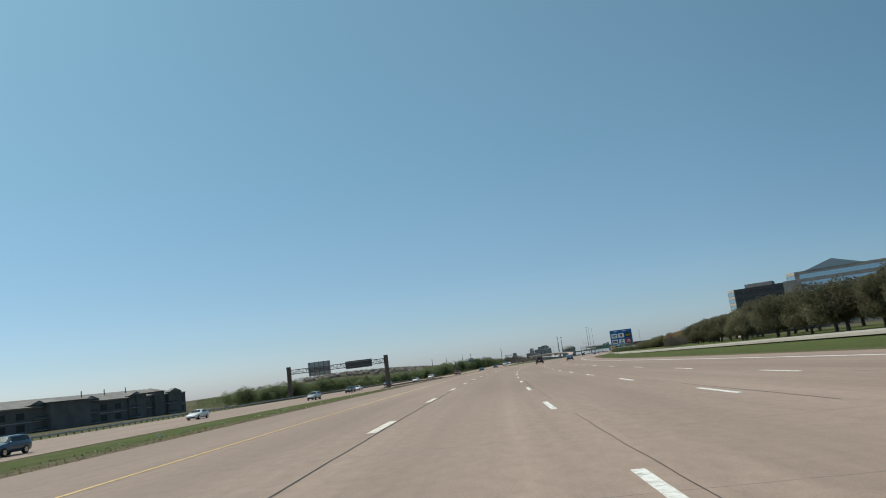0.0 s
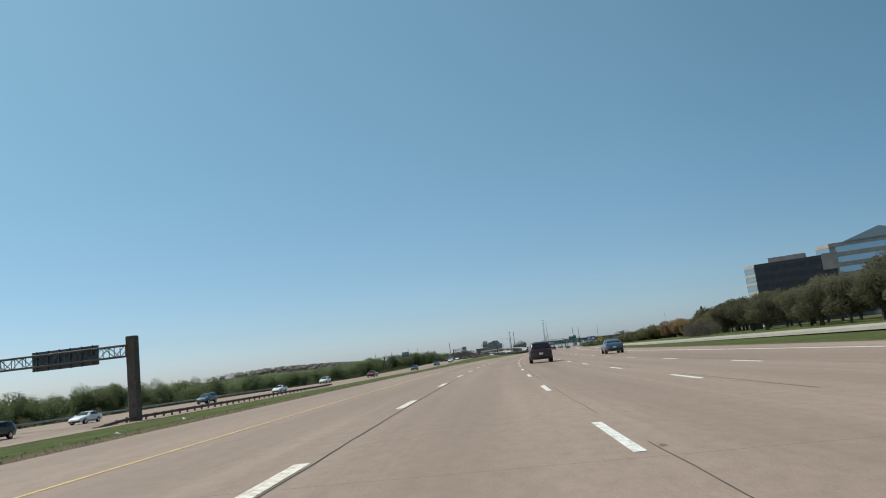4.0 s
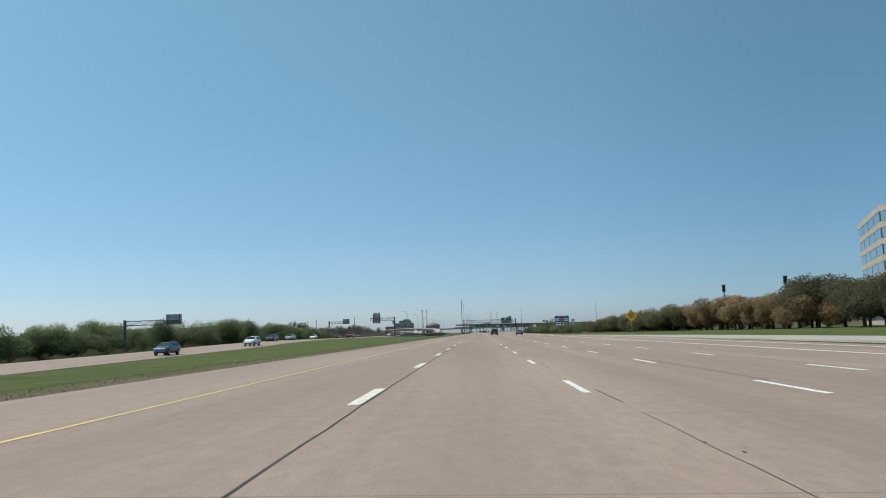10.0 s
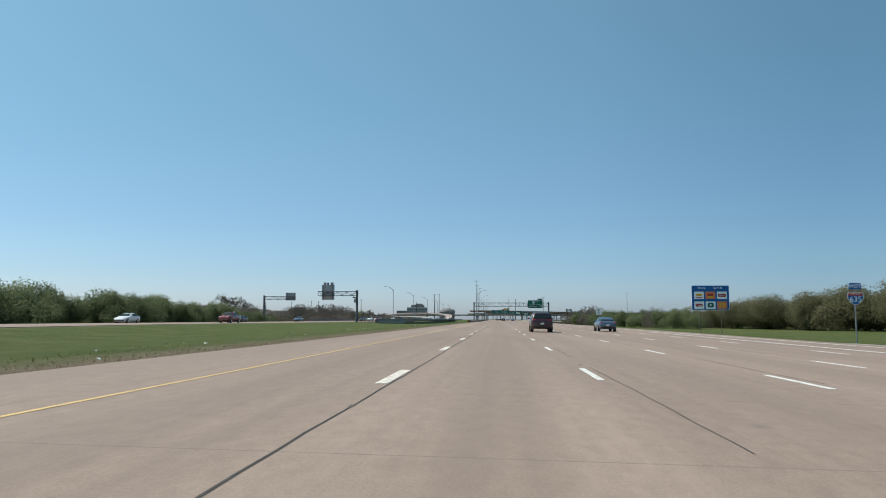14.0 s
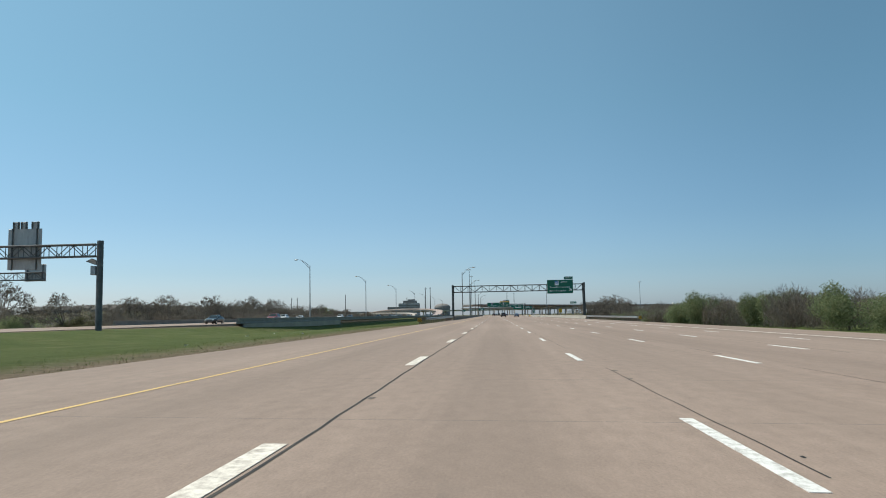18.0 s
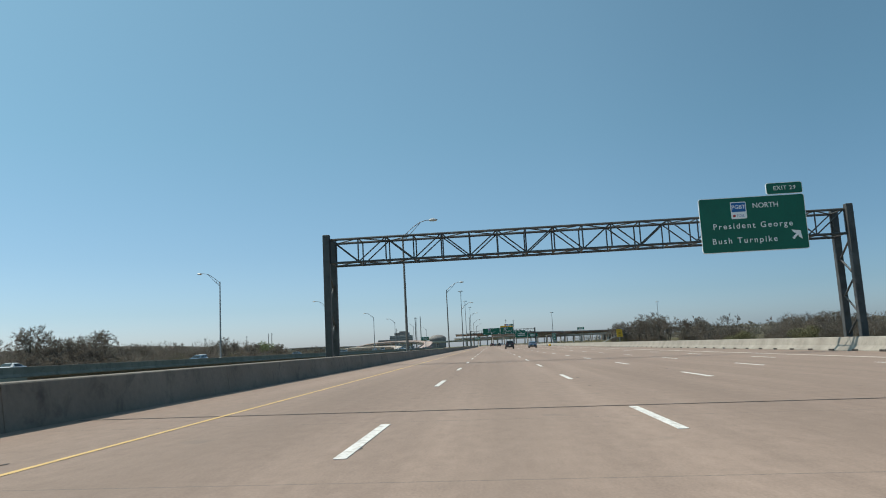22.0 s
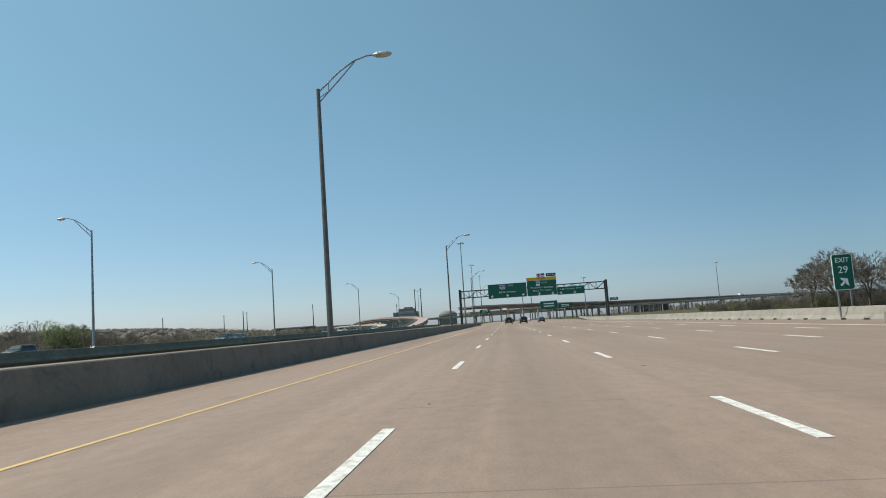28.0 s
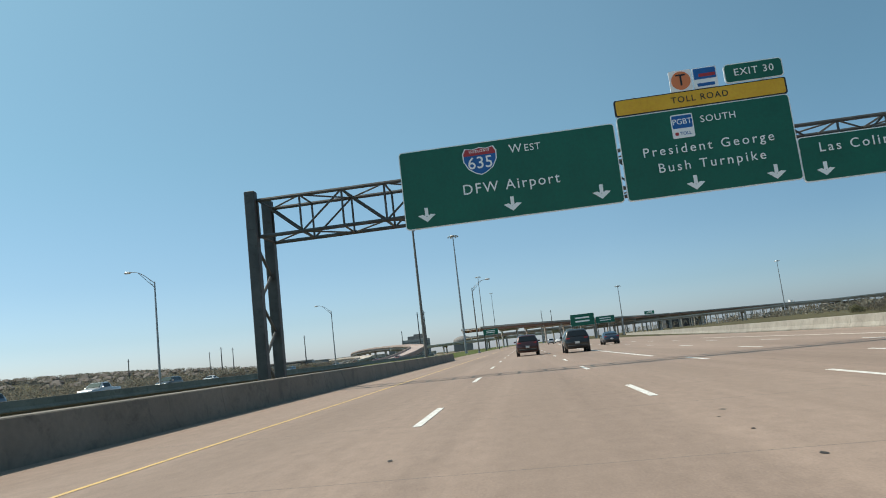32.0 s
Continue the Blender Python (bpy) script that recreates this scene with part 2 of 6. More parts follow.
def foliage(name, a, b, c_, thinness=0.45):
    m, n, l, p = nodes_of(name)
    g = n.new("ShaderNodeNewGeometry")
    v = coords(n, "Object")
    q = n.new("ShaderNodeMath"); q.operation = "MULTIPLY_ADD"
    l.new(g.outputs["Random Per Island"], q.inputs[0]); q.inputs[1].default_value = 0.45
    l.new(noise_node(n, l, 0.5, 3, 0.6, v), q.inputs[2])
    col = ramp_node(n, l, q.outputs[0], ((0.35, a), (0.65, b), (0.95, c_)))
    h = n.new("ShaderNodeHueSaturation")
    r = n.new("ShaderNodeMath"); r.operation = "MULTIPLY_ADD"
    l.new(n.new("ShaderNodeObjectInfo").outputs["Random"], r.inputs[0]); r.inputs[1].default_value, r.inputs[2].default_value = 0.5, 0.75
    l.new(r.outputs[0], h.inputs["Value"]); l.new(col, h.inputs["Color"])
    l.new(h.outputs[0], p.inputs["Base Color"])
    p.inputs["Roughness"].default_value = 0.75
    p.inputs["Specular IOR Level"].default_value = 0.2
    thin = n.new("ShaderNodeBsdfTranslucent")
    l.new(h.outputs[0], thin.inputs[0])
    both = n.new("ShaderNodeMixShader")
    both.inputs[0].default_value = thinness
    l.new(p.outputs[0], both.inputs[1]); l.new(thin.outputs[0], both.inputs[2])
    l.new(both.outputs[0], n["Material Output"].inputs[0])
    return m


PAVE = pavement_material()
GRASS = grass_material()
WHITE = worn_paint("white_road_paint", (0.74, 0.73, 0.70), (0.27, 0.24, 0.20), 0.42)
WHITE_WORN = worn_paint("worn_white_paint", (0.80, 0.74, 0.65), (0.36, 0.30, 0.25), 0.46)
YELLOW = worn_paint("yellow_road_paint", (0.66, 0.44, 0.16), (0.34, 0.27, 0.2), 0.38)
# stained barrier concrete with the road side's shade put into its darker colour
CONC_MEDIAN = varied("shade_toned_stained_concrete", (0.17, 0.147, 0.12), (0.22, 0.194, 0.16), 0.5, 8, 0.85, bump=0.25, dirt=(0.06, 0.055, 0.048), spread=0.03)
SPALL = varied("broken_slab_edge", (0.09, 0.075, 0.062), (0.15, 0.125, 0.10), 3, 30, 0.9, bump=0.3)
SEAM = varied("joint_sealer", (0.018, 0.015, 0.013), (0.055, 0.046, 0.038), 1.5, 20, 0.8)
CONC = varied("barrier_concrete", (0.225, 0.205, 0.178), (0.31, 0.288, 0.25), 0.7, 9, 0.85, bump=0.25, dirt=(0.15, 0.137, 0.118), spread=0.06)
CONC_OLD = varied("stained_concrete", (0.165, 0.15, 0.128), (0.23, 0.212, 0.182), 0.5, 8, 0.85, bump=0.25, dirt=(0.085, 0.078, 0.068), spread=0.08)
RAMP_CONC = varied("ramp_concrete", (0.30, 0.27, 0.236), (0.38, 0.35, 0.305), 0.2, 6, 0.85, bump=0.1, dirt=(0.27, 0.25, 0.225))
BRIDGE = varied("bridge_concrete", (0.40, 0.36, 0.32), (0.52, 0.47, 0.42), 0.08, 2, 0.85, bump=0.1, dirt=(0.28, 0.25, 0.22))
GIRDER = varied("bridge_girder_paint", (0.30, 0.165, 0.125), (0.38, 0.22, 0.17), 0.1, 2, 0.7, bump=0.05)
GALV = varied("galvanised_steel", (0.26, 0.27, 0.28), (0.40, 0.41, 0.42), 2.0, 30, 0.45, metal=0.85, bump=0.05, dirt=(0.16, 0.15, 0.14))
DARKSTEEL = varied("weathered_dark_steel", (0.055, 0.06, 0.063), (0.095, 0.10, 0.10), 1.5, 25, 0.6, metal=0.3, bump=0.08, dirt=(0.035, 0.03, 0.028))
RUST = varied("brown_weathering_steel", (0.095, 0.066, 0.052), (0.155, 0.11, 0.088), 1.2, 25, 0.75, metal=0.1, bump=0.1, dirt=(0.04, 0.025, 0.02))
RAIL = varied("guardrail_steel", (0.30, 0.31, 0.31), (0.45, 0.46, 0.46), 1.5, 30, 0.42, metal=0.8, bump=0.05, dirt=(0.22, 0.19, 0.16))
WOODPOST = varied("weathered_timber", (0.10, 0.075, 0.055), (0.17, 0.13, 0.10), 3, 30, 0.9, bump=0.3, stretch=(1, 1, 0.2))
SIGNGREEN = varied("green_sign_sheeting", (0.0, 0.105, 0.068), (0.0, 0.125, 0.08), 0.8, 10, 0.5, bump=0.0)
SIGNBLUE = varied("blue_sign_sheeting", (0.006, 0.10, 0.33), (0.008, 0.12, 0.38), 0.8, 10, 0.38, bump=0.0)
SIGNYELLOW = varied("yellow_sign_sheeting", (0.72, 0.385, 0.015), (0.80, 0.45, 0.025), 0.8, 10, 0.4, bump=0.0)
SIGNWHITE = plain("white_sign_sheeting", (0.9, 0.91, 0.9), 0.35)
SIGNRED = plain("red_sign_sheeting", (0.42, 0.035, 0.04), 0.4)
SIGNBLACK = plain("black_sign_print", (0.015, 0.015, 0.015), 0.5)
SIGNORANGE = plain("orange_sign_sheeting", (0.75, 0.22, 0.08), 0.4)
OLDGALV = varied("dull_weathered_zinc", (0.085, 0.092, 0.098), (0.15, 0.158, 0.165), 1.5, 25, 0.6, metal=0.4, bump=0.06, dirt=(0.06, 0.058, 0.055))
FLYOVER = varied("pinkish_deck_concrete", (0.34, 0.27, 0.245), (0.42, 0.345, 0.315), 0.08, 2, 0.85, bump=0.1, dirt=(0.33, 0.28, 0.25))
SIGNBACK = varied("bare_aluminium", (0.33, 0.33, 0.33), (0.43, 0.43, 0.43), 1.0, 18, 0.5, metal=0.2, bump=0.03, dirt=(0.22, 0.21, 0.195), stretch=(2.5, 1, 0.5))
LEAF_OAK = foliage("live_oak_leaves", (0.092, 0.09, 0.053), (0.128, 0.122, 0.074), (0.165, 0.153, 0.095), 0.6)
STRAW = foliage("dry_grass_blades", (0.13, 0.10, 0.06), (0.22, 0.175, 0.11), (0.30, 0.25, 0.16))
BLADE = foliage("green_grass_blades", (0.06, 0.085, 0.022), (0.10, 0.13, 0.038), (0.16, 0.175, 0.06))
LEAF_OLIVE = foliage("olive_budding_leaves", (0.12, 0.118, 0.064), (0.18, 0.172, 0.094), (0.24, 0.225, 0.132), 0.6)
# distance haze put into the colour, paler than the nearer twigs
LEAF_HAZE = foliage("haze_paled_winter_woods", (0.10, 0.092, 0.072), (0.155, 0.142, 0.112), (0.22, 0.205, 0.165))
LEAF_RUST = foliage("rusty_budding_leaves", (0.16, 0.108, 0.058), (0.265, 0.185, 0.1), (0.34, 0.25, 0.15))
LEAF_GREEN = foliage("spring_leaves", (0.105, 0.134, 0.066), (0.155, 0.19, 0.093), (0.21, 0.234, 0.128), 0.6)
LEAF_BARE = foliage("bare_twigs", (0.09, 0.077, 0.064), (0.14, 0.122, 0.102), (0.195, 0.172, 0.143))
LEAF_SCRUB = foliage("grey_green_scrub", (0.075, 0.078, 0.042), (0.125, 0.124, 0.068), (0.185, 0.178, 0.105))
BARK = varied("tree_bark", (0.055, 0.042, 0.032), (0.11, 0.09, 0.07), 2, 20, 0.9, bump=0.4, stretch=(1, 1, 0.3))
POLE = varied("painted_lamp_steel", (0.115, 0.115, 0.11), (0.17, 0.168, 0.16), 1.5, 25, 0.6, metal=0.2, bump=0.05, dirt=(0.07, 0.065, 0.06))
PALECLAD = varied("pale_grey_cladding", (0.30, 0.29, 0.28), (0.38, 0.37, 0.355), 0.3, 6, 0.75, bump=0.1)
GREYBARK = varied("grey_bark", (0.075, 0.063, 0.053), (0.13, 0.112, 0.095), 2, 20, 0.9, bump=0.4, stretch=(1, 1, 0.3))
DARKGLASS = varied("dark_window_glass", (0.012, 0.014, 0.018), (0.018, 0.021, 0.026), 0.3, 2, 0.3, bump=0.0)
BLUEGLASS = plain("blue_window_glass", (0.27, 0.37, 0.45), 0.08, 0.75)
BROWNSTONE = varied("dark_brown_cladding", (0.022, 0.020, 0.022), (0.034, 0.031, 0.033), 0.3, 4, 0.35, bump=0.05)
TANSTONE = varied("tan_stone_cladding", (0.33, 0.295, 0.25), (0.41, 0.37, 0.32), 0.3, 6, 0.8, bump=0.1)
GREYCLAD = varied("grey_stone_cladding", (0.17, 0.16, 0.155), (0.23, 0.22, 0.21), 0.3, 6, 0.75, bump=0.1)
SHINGLE = varied("grey_shingles", (0.155, 0.15, 0.145), (0.225, 0.218, 0.21), 0.3, 5, 0.9, bump=0.2)
BRICKWALL = varied("brown_brickwork", (0.12, 0.105, 0.098), (0.175, 0.155, 0.145), 0.2, 6, 0.9, bump=0.15)
ROOFTILE = varied("brown_roof_shingles", (0.085, 0.074, 0.068), (0.135, 0.118, 0.108), 0.3, 5, 0.9, bump=0.2)
PALEGLASS = plain("pale_sloped_glazing", (0.30, 0.36, 0.41), 0.3)
RUBBER = plain("tyre_rubber", (0.02, 0.02, 0.021), 0.85)
CARGLASS = plain("tinted_car_glass", (0.012, 0.015, 0.018), 0.06)
CHROME = plain("bright_metal", (0.62, 0.63, 0.65), 0.22, 1.0)
TAIL = plain("red_lamp_lens", (0.32, 0.012, 0.012), 0.2)
CLEAR = plain("clear_lamp_lens", (0.62, 0.64, 0.66), 0.15)
PLATE = plain("pale_plate", (0.6, 0.61, 0.6), 0.5)
TRIM = plain("black_plastic", (0.018, 0.018, 0.019), 0.6)
LAMPHEAD = plain("lamp_head_grey", (0.45, 0.46, 0.46), 0.45, 0.2)


# ---------------------------------------------------------------- mesh helpers
def mesh_of(name, bm, mat):
    me = bpy.data.meshes.new(name)
    bm.to_mesh(me)
    bm.free()
    for m in (mat if isinstance(mat, (list, tuple)) else [mat]):
        me.materials.append(m)
    return me


def raw(name, verts, faces, mat, smooth=False):
    me = bpy.data.meshes.new(name)
    me.from_pydata([tuple(v) for v in verts], [], faces)
    me.materials.append(mat)
    if smooth:
        me.polygons.foreach_set("use_smooth", [True] * len(me.polygons))
    me.update()
    return me


def part(name, bm, mat, parent, label="", m=None):
    ob = new(name, mesh_of(name, bm, mat) if isinstance(bm, bmesh.types.BMesh) else bm)
    ob.parent = parent
    if m is not None:
        ob.matrix_basis = m
    if label:
        ob["label"] = label
    return ob


def thing(name, m, label, category, group="", kind="", data=None):
    ob = new(name, data)
    ob.matrix_basis = m
    if data is None:
        ob.empty_display_size = 0.2
    return tagged(ob, label, category, group, kind)


def box(bm, size, m=Matrix(), bevel=0.0):
    r = bmesh.ops.create_cube(bm, size=1.0, matrix=m @ Matrix.Diagonal((*size, 1)))
    if bevel:
        es = list({e for v in r["verts"] for e in v.link_edges})
        bmesh.ops.bevel(bm, geom=es, offset=bevel, segments=1, affect="EDGES")
    return bm


def boxb(size, at_=(0, 0, 0), bevel=0.0):
    return box(bmesh.new(), size, Matrix.Translation(at_), bevel)


def rod(bm, a, b, r, seg=6, r2=None):
    a, b = Vector(a), Vector(b)
    v = b - a
    m = Matrix.Translation((a + b) / 2) @ v.to_track_quat("Z", "Y").to_matrix().to_4x4()
    bmesh.ops.create_cone(bm, cap_ends=True, segments=seg, radius1=r, radius2=r if r2 is None else r2, depth=v.length, matrix=m)
    return bm


def tube(points, r, seg=6):
    bm = bmesh.new()
    for a, b in zip(points, points[1:]):
        rod(bm, a, b, r, seg)
    return bm


def ribbon(name, s0, s1, step, prof, mat, closed=False):
    """A strip along the road. prof(s) gives the (d, z) points across, from left to right."""
    ss = np.arange(s0, s1 + step * 0.5, step)
    rows = [prof(float(s)) for s in ss]
    n = len(rows[0])
    verts, uvs = [], []
    for s, r in zip(ss, rows):
        for d, z in r:
            verts.append(at(float(s), d, z))
            uvs.append((across(d), STRETCH * float(s)))
    faces = []
    for i in range(len(ss) - 1):
        for j in range(n - (0 if closed else 1)):
            k = (j + 1) % n
            faces.append((i * n + j, i * n + k, (i + 1) * n + k, (i + 1) * n + j))
    if closed:
        faces.append(tuple(range(n))[::-1])
        faces.append(tuple(range((len(ss) - 1) * n, len(ss) * n)))
    me = raw(name, verts, faces, mat)
    lay = me.uv_layers.new(name="UVMap")
    for lp in me.loops:
        lay.data[lp.index].uv = uvs[lp.vertex_index]
    return me


def lerp_table(x, xs, ys):
    return float(np.interp(x, xs, ys))


# heights: own pavement, the other carriageway, ground between and beside
def z_road(d):
    return -FALL * across(d)


def z_left(s):
    return lerp_table(s, (-200, 200, 290, 340, 365, 390, 430, 500, 1300), (-1.71, -1.62, -1.15, -0.44, 0.04, 0.36, 0.42, 0.3, 0.27))


def d_left(s):
    """The near edge of the other carriageway."""
    return lerp_table(s, (-200, 350, 490, 1300), (-31.5, -31.5, -35.2, -35.2))


def w_left(s):
    """The width of the other carriageway."""
    return lerp_table(s, (200, 262, 385, 480), (25, 15, 14, 21))


def d_right(s):
    """The outer edge of the own pavement."""
    return plan_d(lerp_table(s, (-400, 60, 200, 290, 340, 400, 470, 900, 1000, 1300), (17.2, 17.2, 19.0, 22.5, 23.2, 20.3, 20.3, 21.1, 29, 36)))


def hollow(s):
    """The dip under the bridges."""
    return lerp_table(s, (525, 600, 930, 1000), (0, 1, 1, 0))


def smooth(x):
    x = max(0.0, min(1.0, x))
    return x * x * (3 - 2 * x)


def z_ground(s, d):
    h = hollow(s)
    if d < -200:
        return z_left(s) - 1.75 - 1.5 * h + 25 * smooth((-d - 240) / 330) * (1 - smooth((-d - 600) / 350)) * smooth((s - 1150) / 380) * (1 - 0.6 * smooth((s - 1750) / 350))
    if d < -8.0:
        zl, dl = z_left(s), d_left(s)
        if d > dl:
            f = (-8.0 - d) / (-8.0 - dl)
            z = (1 - f) * 0.10 + f * (zl - 0.04) - 0.45 * math.sin(math.pi * f) ** 1.5
            return z - 4.5 * h * math.sin(math.pi * f) ** 0.6
        if d > dl - w_left(s):
            return zl - 0.06 - 4.0 * h
        return zl - 0.25 - (4.0 - 2.5 * smooth((dl - 28 - d) / 12)) * h - min(lerp_table(s, (200, 260, 480, 540), (1.2, 1.7, 1.7, 1.2)), (dl - w_left(s) - d) * lerp_table(s, (200, 260, 480, 540), (0.02, 0.09, 0.09, 0.02)))
    dr = d_right(s)
    if d <= dr:
        return z_road(d) - 0.03 - 4.0 * h * (1 if d > -7.0 else 0)
    e = d - dr
    return z_road(dr) - 0.04 - min(0.35, e * 0.04) - h * (3.0 * min(1, e / 6) - 1.6 * smooth((e - 8) / 14))


# ---------------------------------------------------------------- ground and roads
def build_ground():
    ss = np.concatenate([[-2900, -1500, -700, -300], np.arange(-160, 1120, 8.0), np.arange(1130, 1700, 40.0), [1750, 1850, 1950, 2100, 2400, 3000, 3800, 4900]])
    offs = (-4500, -2500, -1200, -800, -580, -500, -420, -340, -240, -200, -140, -110, -90, -75)
    verts, dry, wild = [], [], []
    cols = None
    for s in ss:
        s = float(s)
        dl, dr = d_left(s), d_right(s)
        ds = list(offs) + [dl - w_left(s) - 0.2, dl - w_left(s), dl - 12, dl, dl + 0.3, dl + 2, dl + 5, dl + 9, (dl - 8) / 2, -16, -12.5, -10.5, -9, -8.3, -7.95,
                           -6.5, 0, 8, dr - 0.6, dr, dr + 0.4, dr + 1.5, dr + 3, dr + 6, dr + 12, dr + 20, 55, 80, 120, 200, 350, 700, 1150]
        cols = len(ds)
        for d in ds:
            v = at(s, d, z_ground(s, d))
            verts.append(v)
            e = min(abs(d + 8.0), abs(d - dr), abs(d - dl) * 1.5)
            dry.append(max(0.0, 1 - e / 1.7) if d < 60 else 0.15)
            wild.append(smooth((-d - 62) / 40) if d < 0 else max(smooth((d - 60) / 60), smooth((s - 560) / 40) * smooth((d - dr - 1) / 4)))
    faces = [(i * cols + j, i * cols + j + 1, (i + 1) * cols + j + 1, (i + 1) * cols + j) for i in range(len(ss) - 1) for j in range(cols - 1)]
    me = raw("ground", verts, faces, GRASS)
    a = me.attributes.new("dry", "FLOAT", "POINT")
    a.data.foreach_set("value", dry)
    a = me.attributes.new("wild", "FLOAT", "POINT")
    a.data.foreach_set("value", wild)
    tagged(new("ground", me), "green spring grass verge with dry straw edges", "ground", kind="structure")


build_ground()


def road_profile(s):
    dr = d_right(s)
    dl = lerp_table(s, (570, 580), (-8.0, -8.5))
    return [(dl - 0.02, z_road(dl) - 0.3), (dl, z_road(dl)), (-4.9, z_road(-4.9)), (-1.7, z_road(-1.7)), (1.83, z_road(1.83)), (5.49, z_road(5.49)),
            (9.15, z_road(9.15)), (12.8, z_road(12.8)), (dr, z_road(dr)), (dr + 0.05, z_road(dr) - 0.3)]


road = tagged(new("road", ribbon("road", -320, 1300, 4, road_profile, PAVE)), "warm grey concrete highway pavement with worn wheel tracks", "road", kind="structure")


def left_profile(s):
    z, d, w = z_left(s), d_left(s), w_left(s)
    return [(d - w - 0.05, z - 0.35), (d - w, z), (d - w / 2, z + 0.05), (d, z), (d + 0.05, z - 0.35)]


tagged(new("road_opposite", ribbon("road_opposite", -320, 1300, 6, left_profile, PAVE)), "pale concrete opposite carriageway beyond the median", "road", kind="structure")


def ramp_profile(s):
    """The entrance ramp that runs in from the right."""
    d = lerp_table(s, (-200, 60, 150, 230, 300, 350, 395), (34, 31, 27, 23.5, 21.6, 19, 16.5))
    z = z_road(d_right(s)) - 0.05 + lerp_table(s, (100, 300), (0.12, 0.02))
    w = lerp_table(s, (330, 395), (6.5, 1.2))
    return [(d, z - 0.3), (d + 0.02, z), (d + w, z), (d + w + 0.02, z - 0.3)]


tagged(new("entrance_ramp", ribbon("entrance_ramp", -200, 394, 6, ramp_profile, RAMP_CONC)), "pale concrete entrance ramp running in beside the road", "road", kind="structure")


# lane lines: solid stripes and dashes, a few millimetres proud
def stripe(name, label, s0, s1, dfun, w, mat, up=0.004, step=4):
    me = ribbon(name, s0, s1, step, lambda s: [(dfun(s) - w / 2, z_road(dfun(s) - w / 2) + up), (dfun(s) + w / 2, z_road(dfun(s) + w / 2) + up)], mat)
    ob = new(name, me)
    ob.parent = road
    if label:
        ob["label"] = label
    return ob


stripe("edge_line", "faded yellow left edge line", -320, 1300, lambda s: -4.86 + 0.01 * math.sin(s * 0.11), 0.08, YELLOW)
stripe("edge_line", "solid white right edge line", -320, 420, lambda s: plan_d(lerp_table(s, (-320, 60, 250, 330, 420), (14.4, 14.3, 14.9, 14.9, 15.6))), 0.15, WHITE)
stripe("edge_line", "solid white merge line", 250, 430, lambda s: plan_d(lerp_table(s, (250, 310, 360, 430), (19.5, 20.2, 19.8, 17.3))), 0.15, WHITE)
stripe("edge_line", "solid white right edge line", 430, 900, lambda s: plan_d(lerp_table(s, (430, 470, 900), (17.3, 15.4, 15.4))), 0.13, WHITE_WORN)
stripe("edge_line", "solid white exit gore line", 868, 1000, lambda s: lerp_table(s, (868, 905, 1000), (5.1, 5.1, 8.5)), 0.2, WHITE)
stripe("sealed_joint", "dark sealed joint beside the lane line", -320, 575, lambda s: -1.69 + 0.012 * math.sin(s * 0.31) + 0.008 * math.sin(s * 1.7) + 0.006 * math.sin(s * 4.1), 0.032, SEAM, 0.003, 0.7)

rng_j = random.Random(4)
for d0, s_end, fat in ((2.06, 575, 1.1), (5.82, 575, 1.4), (9.5, 575, 1.4)):
    q = -40.0
    while q < s_end - 12:
        run = rng_j.uniform(1.5, 11)
        off, w_ = d0 + rng_j.uniform(-0.03, 0.03), fat * rng_j.choice((0.010, 0.015, 0.02))
        stripe("joint_piece", "", q, q + run, lambda s, o=off: o + 0.01 * math.sin(s * 0.9) + 0.008 * math.sin(s * 3.1), w_, SEAM, 0.003, 0.5)
        q += run + rng_j.uniform(0.3, 9)
# broken-out bits of slab edge beside the joints
def spall(s0, d0, r):
    bm = bmesh.new()
    n_ = 9
    pts = []
    for k in range(n_):
        a = k * 2 * math.pi / n_
        q = r * rng_j.uniform(0.5, 1.15)
        d_, s_ = d0 + 0.55 * q * math.cos(a), s0 + q * math.sin(a)
        pts.append(bm.verts.new(at(s_, d_, z_road(d_) + 0.0035)))
    bm.faces.new(pts)
    bmesh.ops.recalc_face_normals(bm, faces=bm.faces)
    part("spall", bm, SEAM if r < 0.08 else SPALL, road)


for k in range(330):
    line = rng_j.choice((-1.66, -1.7, 2.05, 2.1, 2.0, 2.08, 5.8, 9.45, rng_j.uniform(-6, 12)))
    spall(rng_j.uniform(-30, 880), line + rng_j.uniform(-0.12, 0.12), rng_j.choice((0.04, 0.05, 0.07, 0.09, 0.12)))


def cross_piece(name, label, s0, length, d0, d1, mat, up_=0.003):
    me = ribbon(name, s0, s0 + length / STRETCH, length / STRETCH, lambda s: [(d, z_road(d) + up_) for d in np.linspace(d0, d1, 7)], mat)
    part(name, me, None, road, label)


for s0, w_ in ((584, 0.10), (648, 0.08), (720, 0.05), (806, 0.08), (824, 0.08)):
    cross_piece("expansion_joint", "dark expansion joint across the bridge deck", s0, w_, -7.3, 16.9, SEAM)
dash_bm = bmesh.new()
box(dash_bm, (0.13, 3.05, 0.006))
DASH = mesh_of("lane_dash", dash_bm, WHITE)
dash_bm = bmesh.new()
box(dash_bm, (0.2, 3.05, 0.006))
DASH_WIDE = mesh_of("lane_dash", dash_bm, WHITE_WORN)


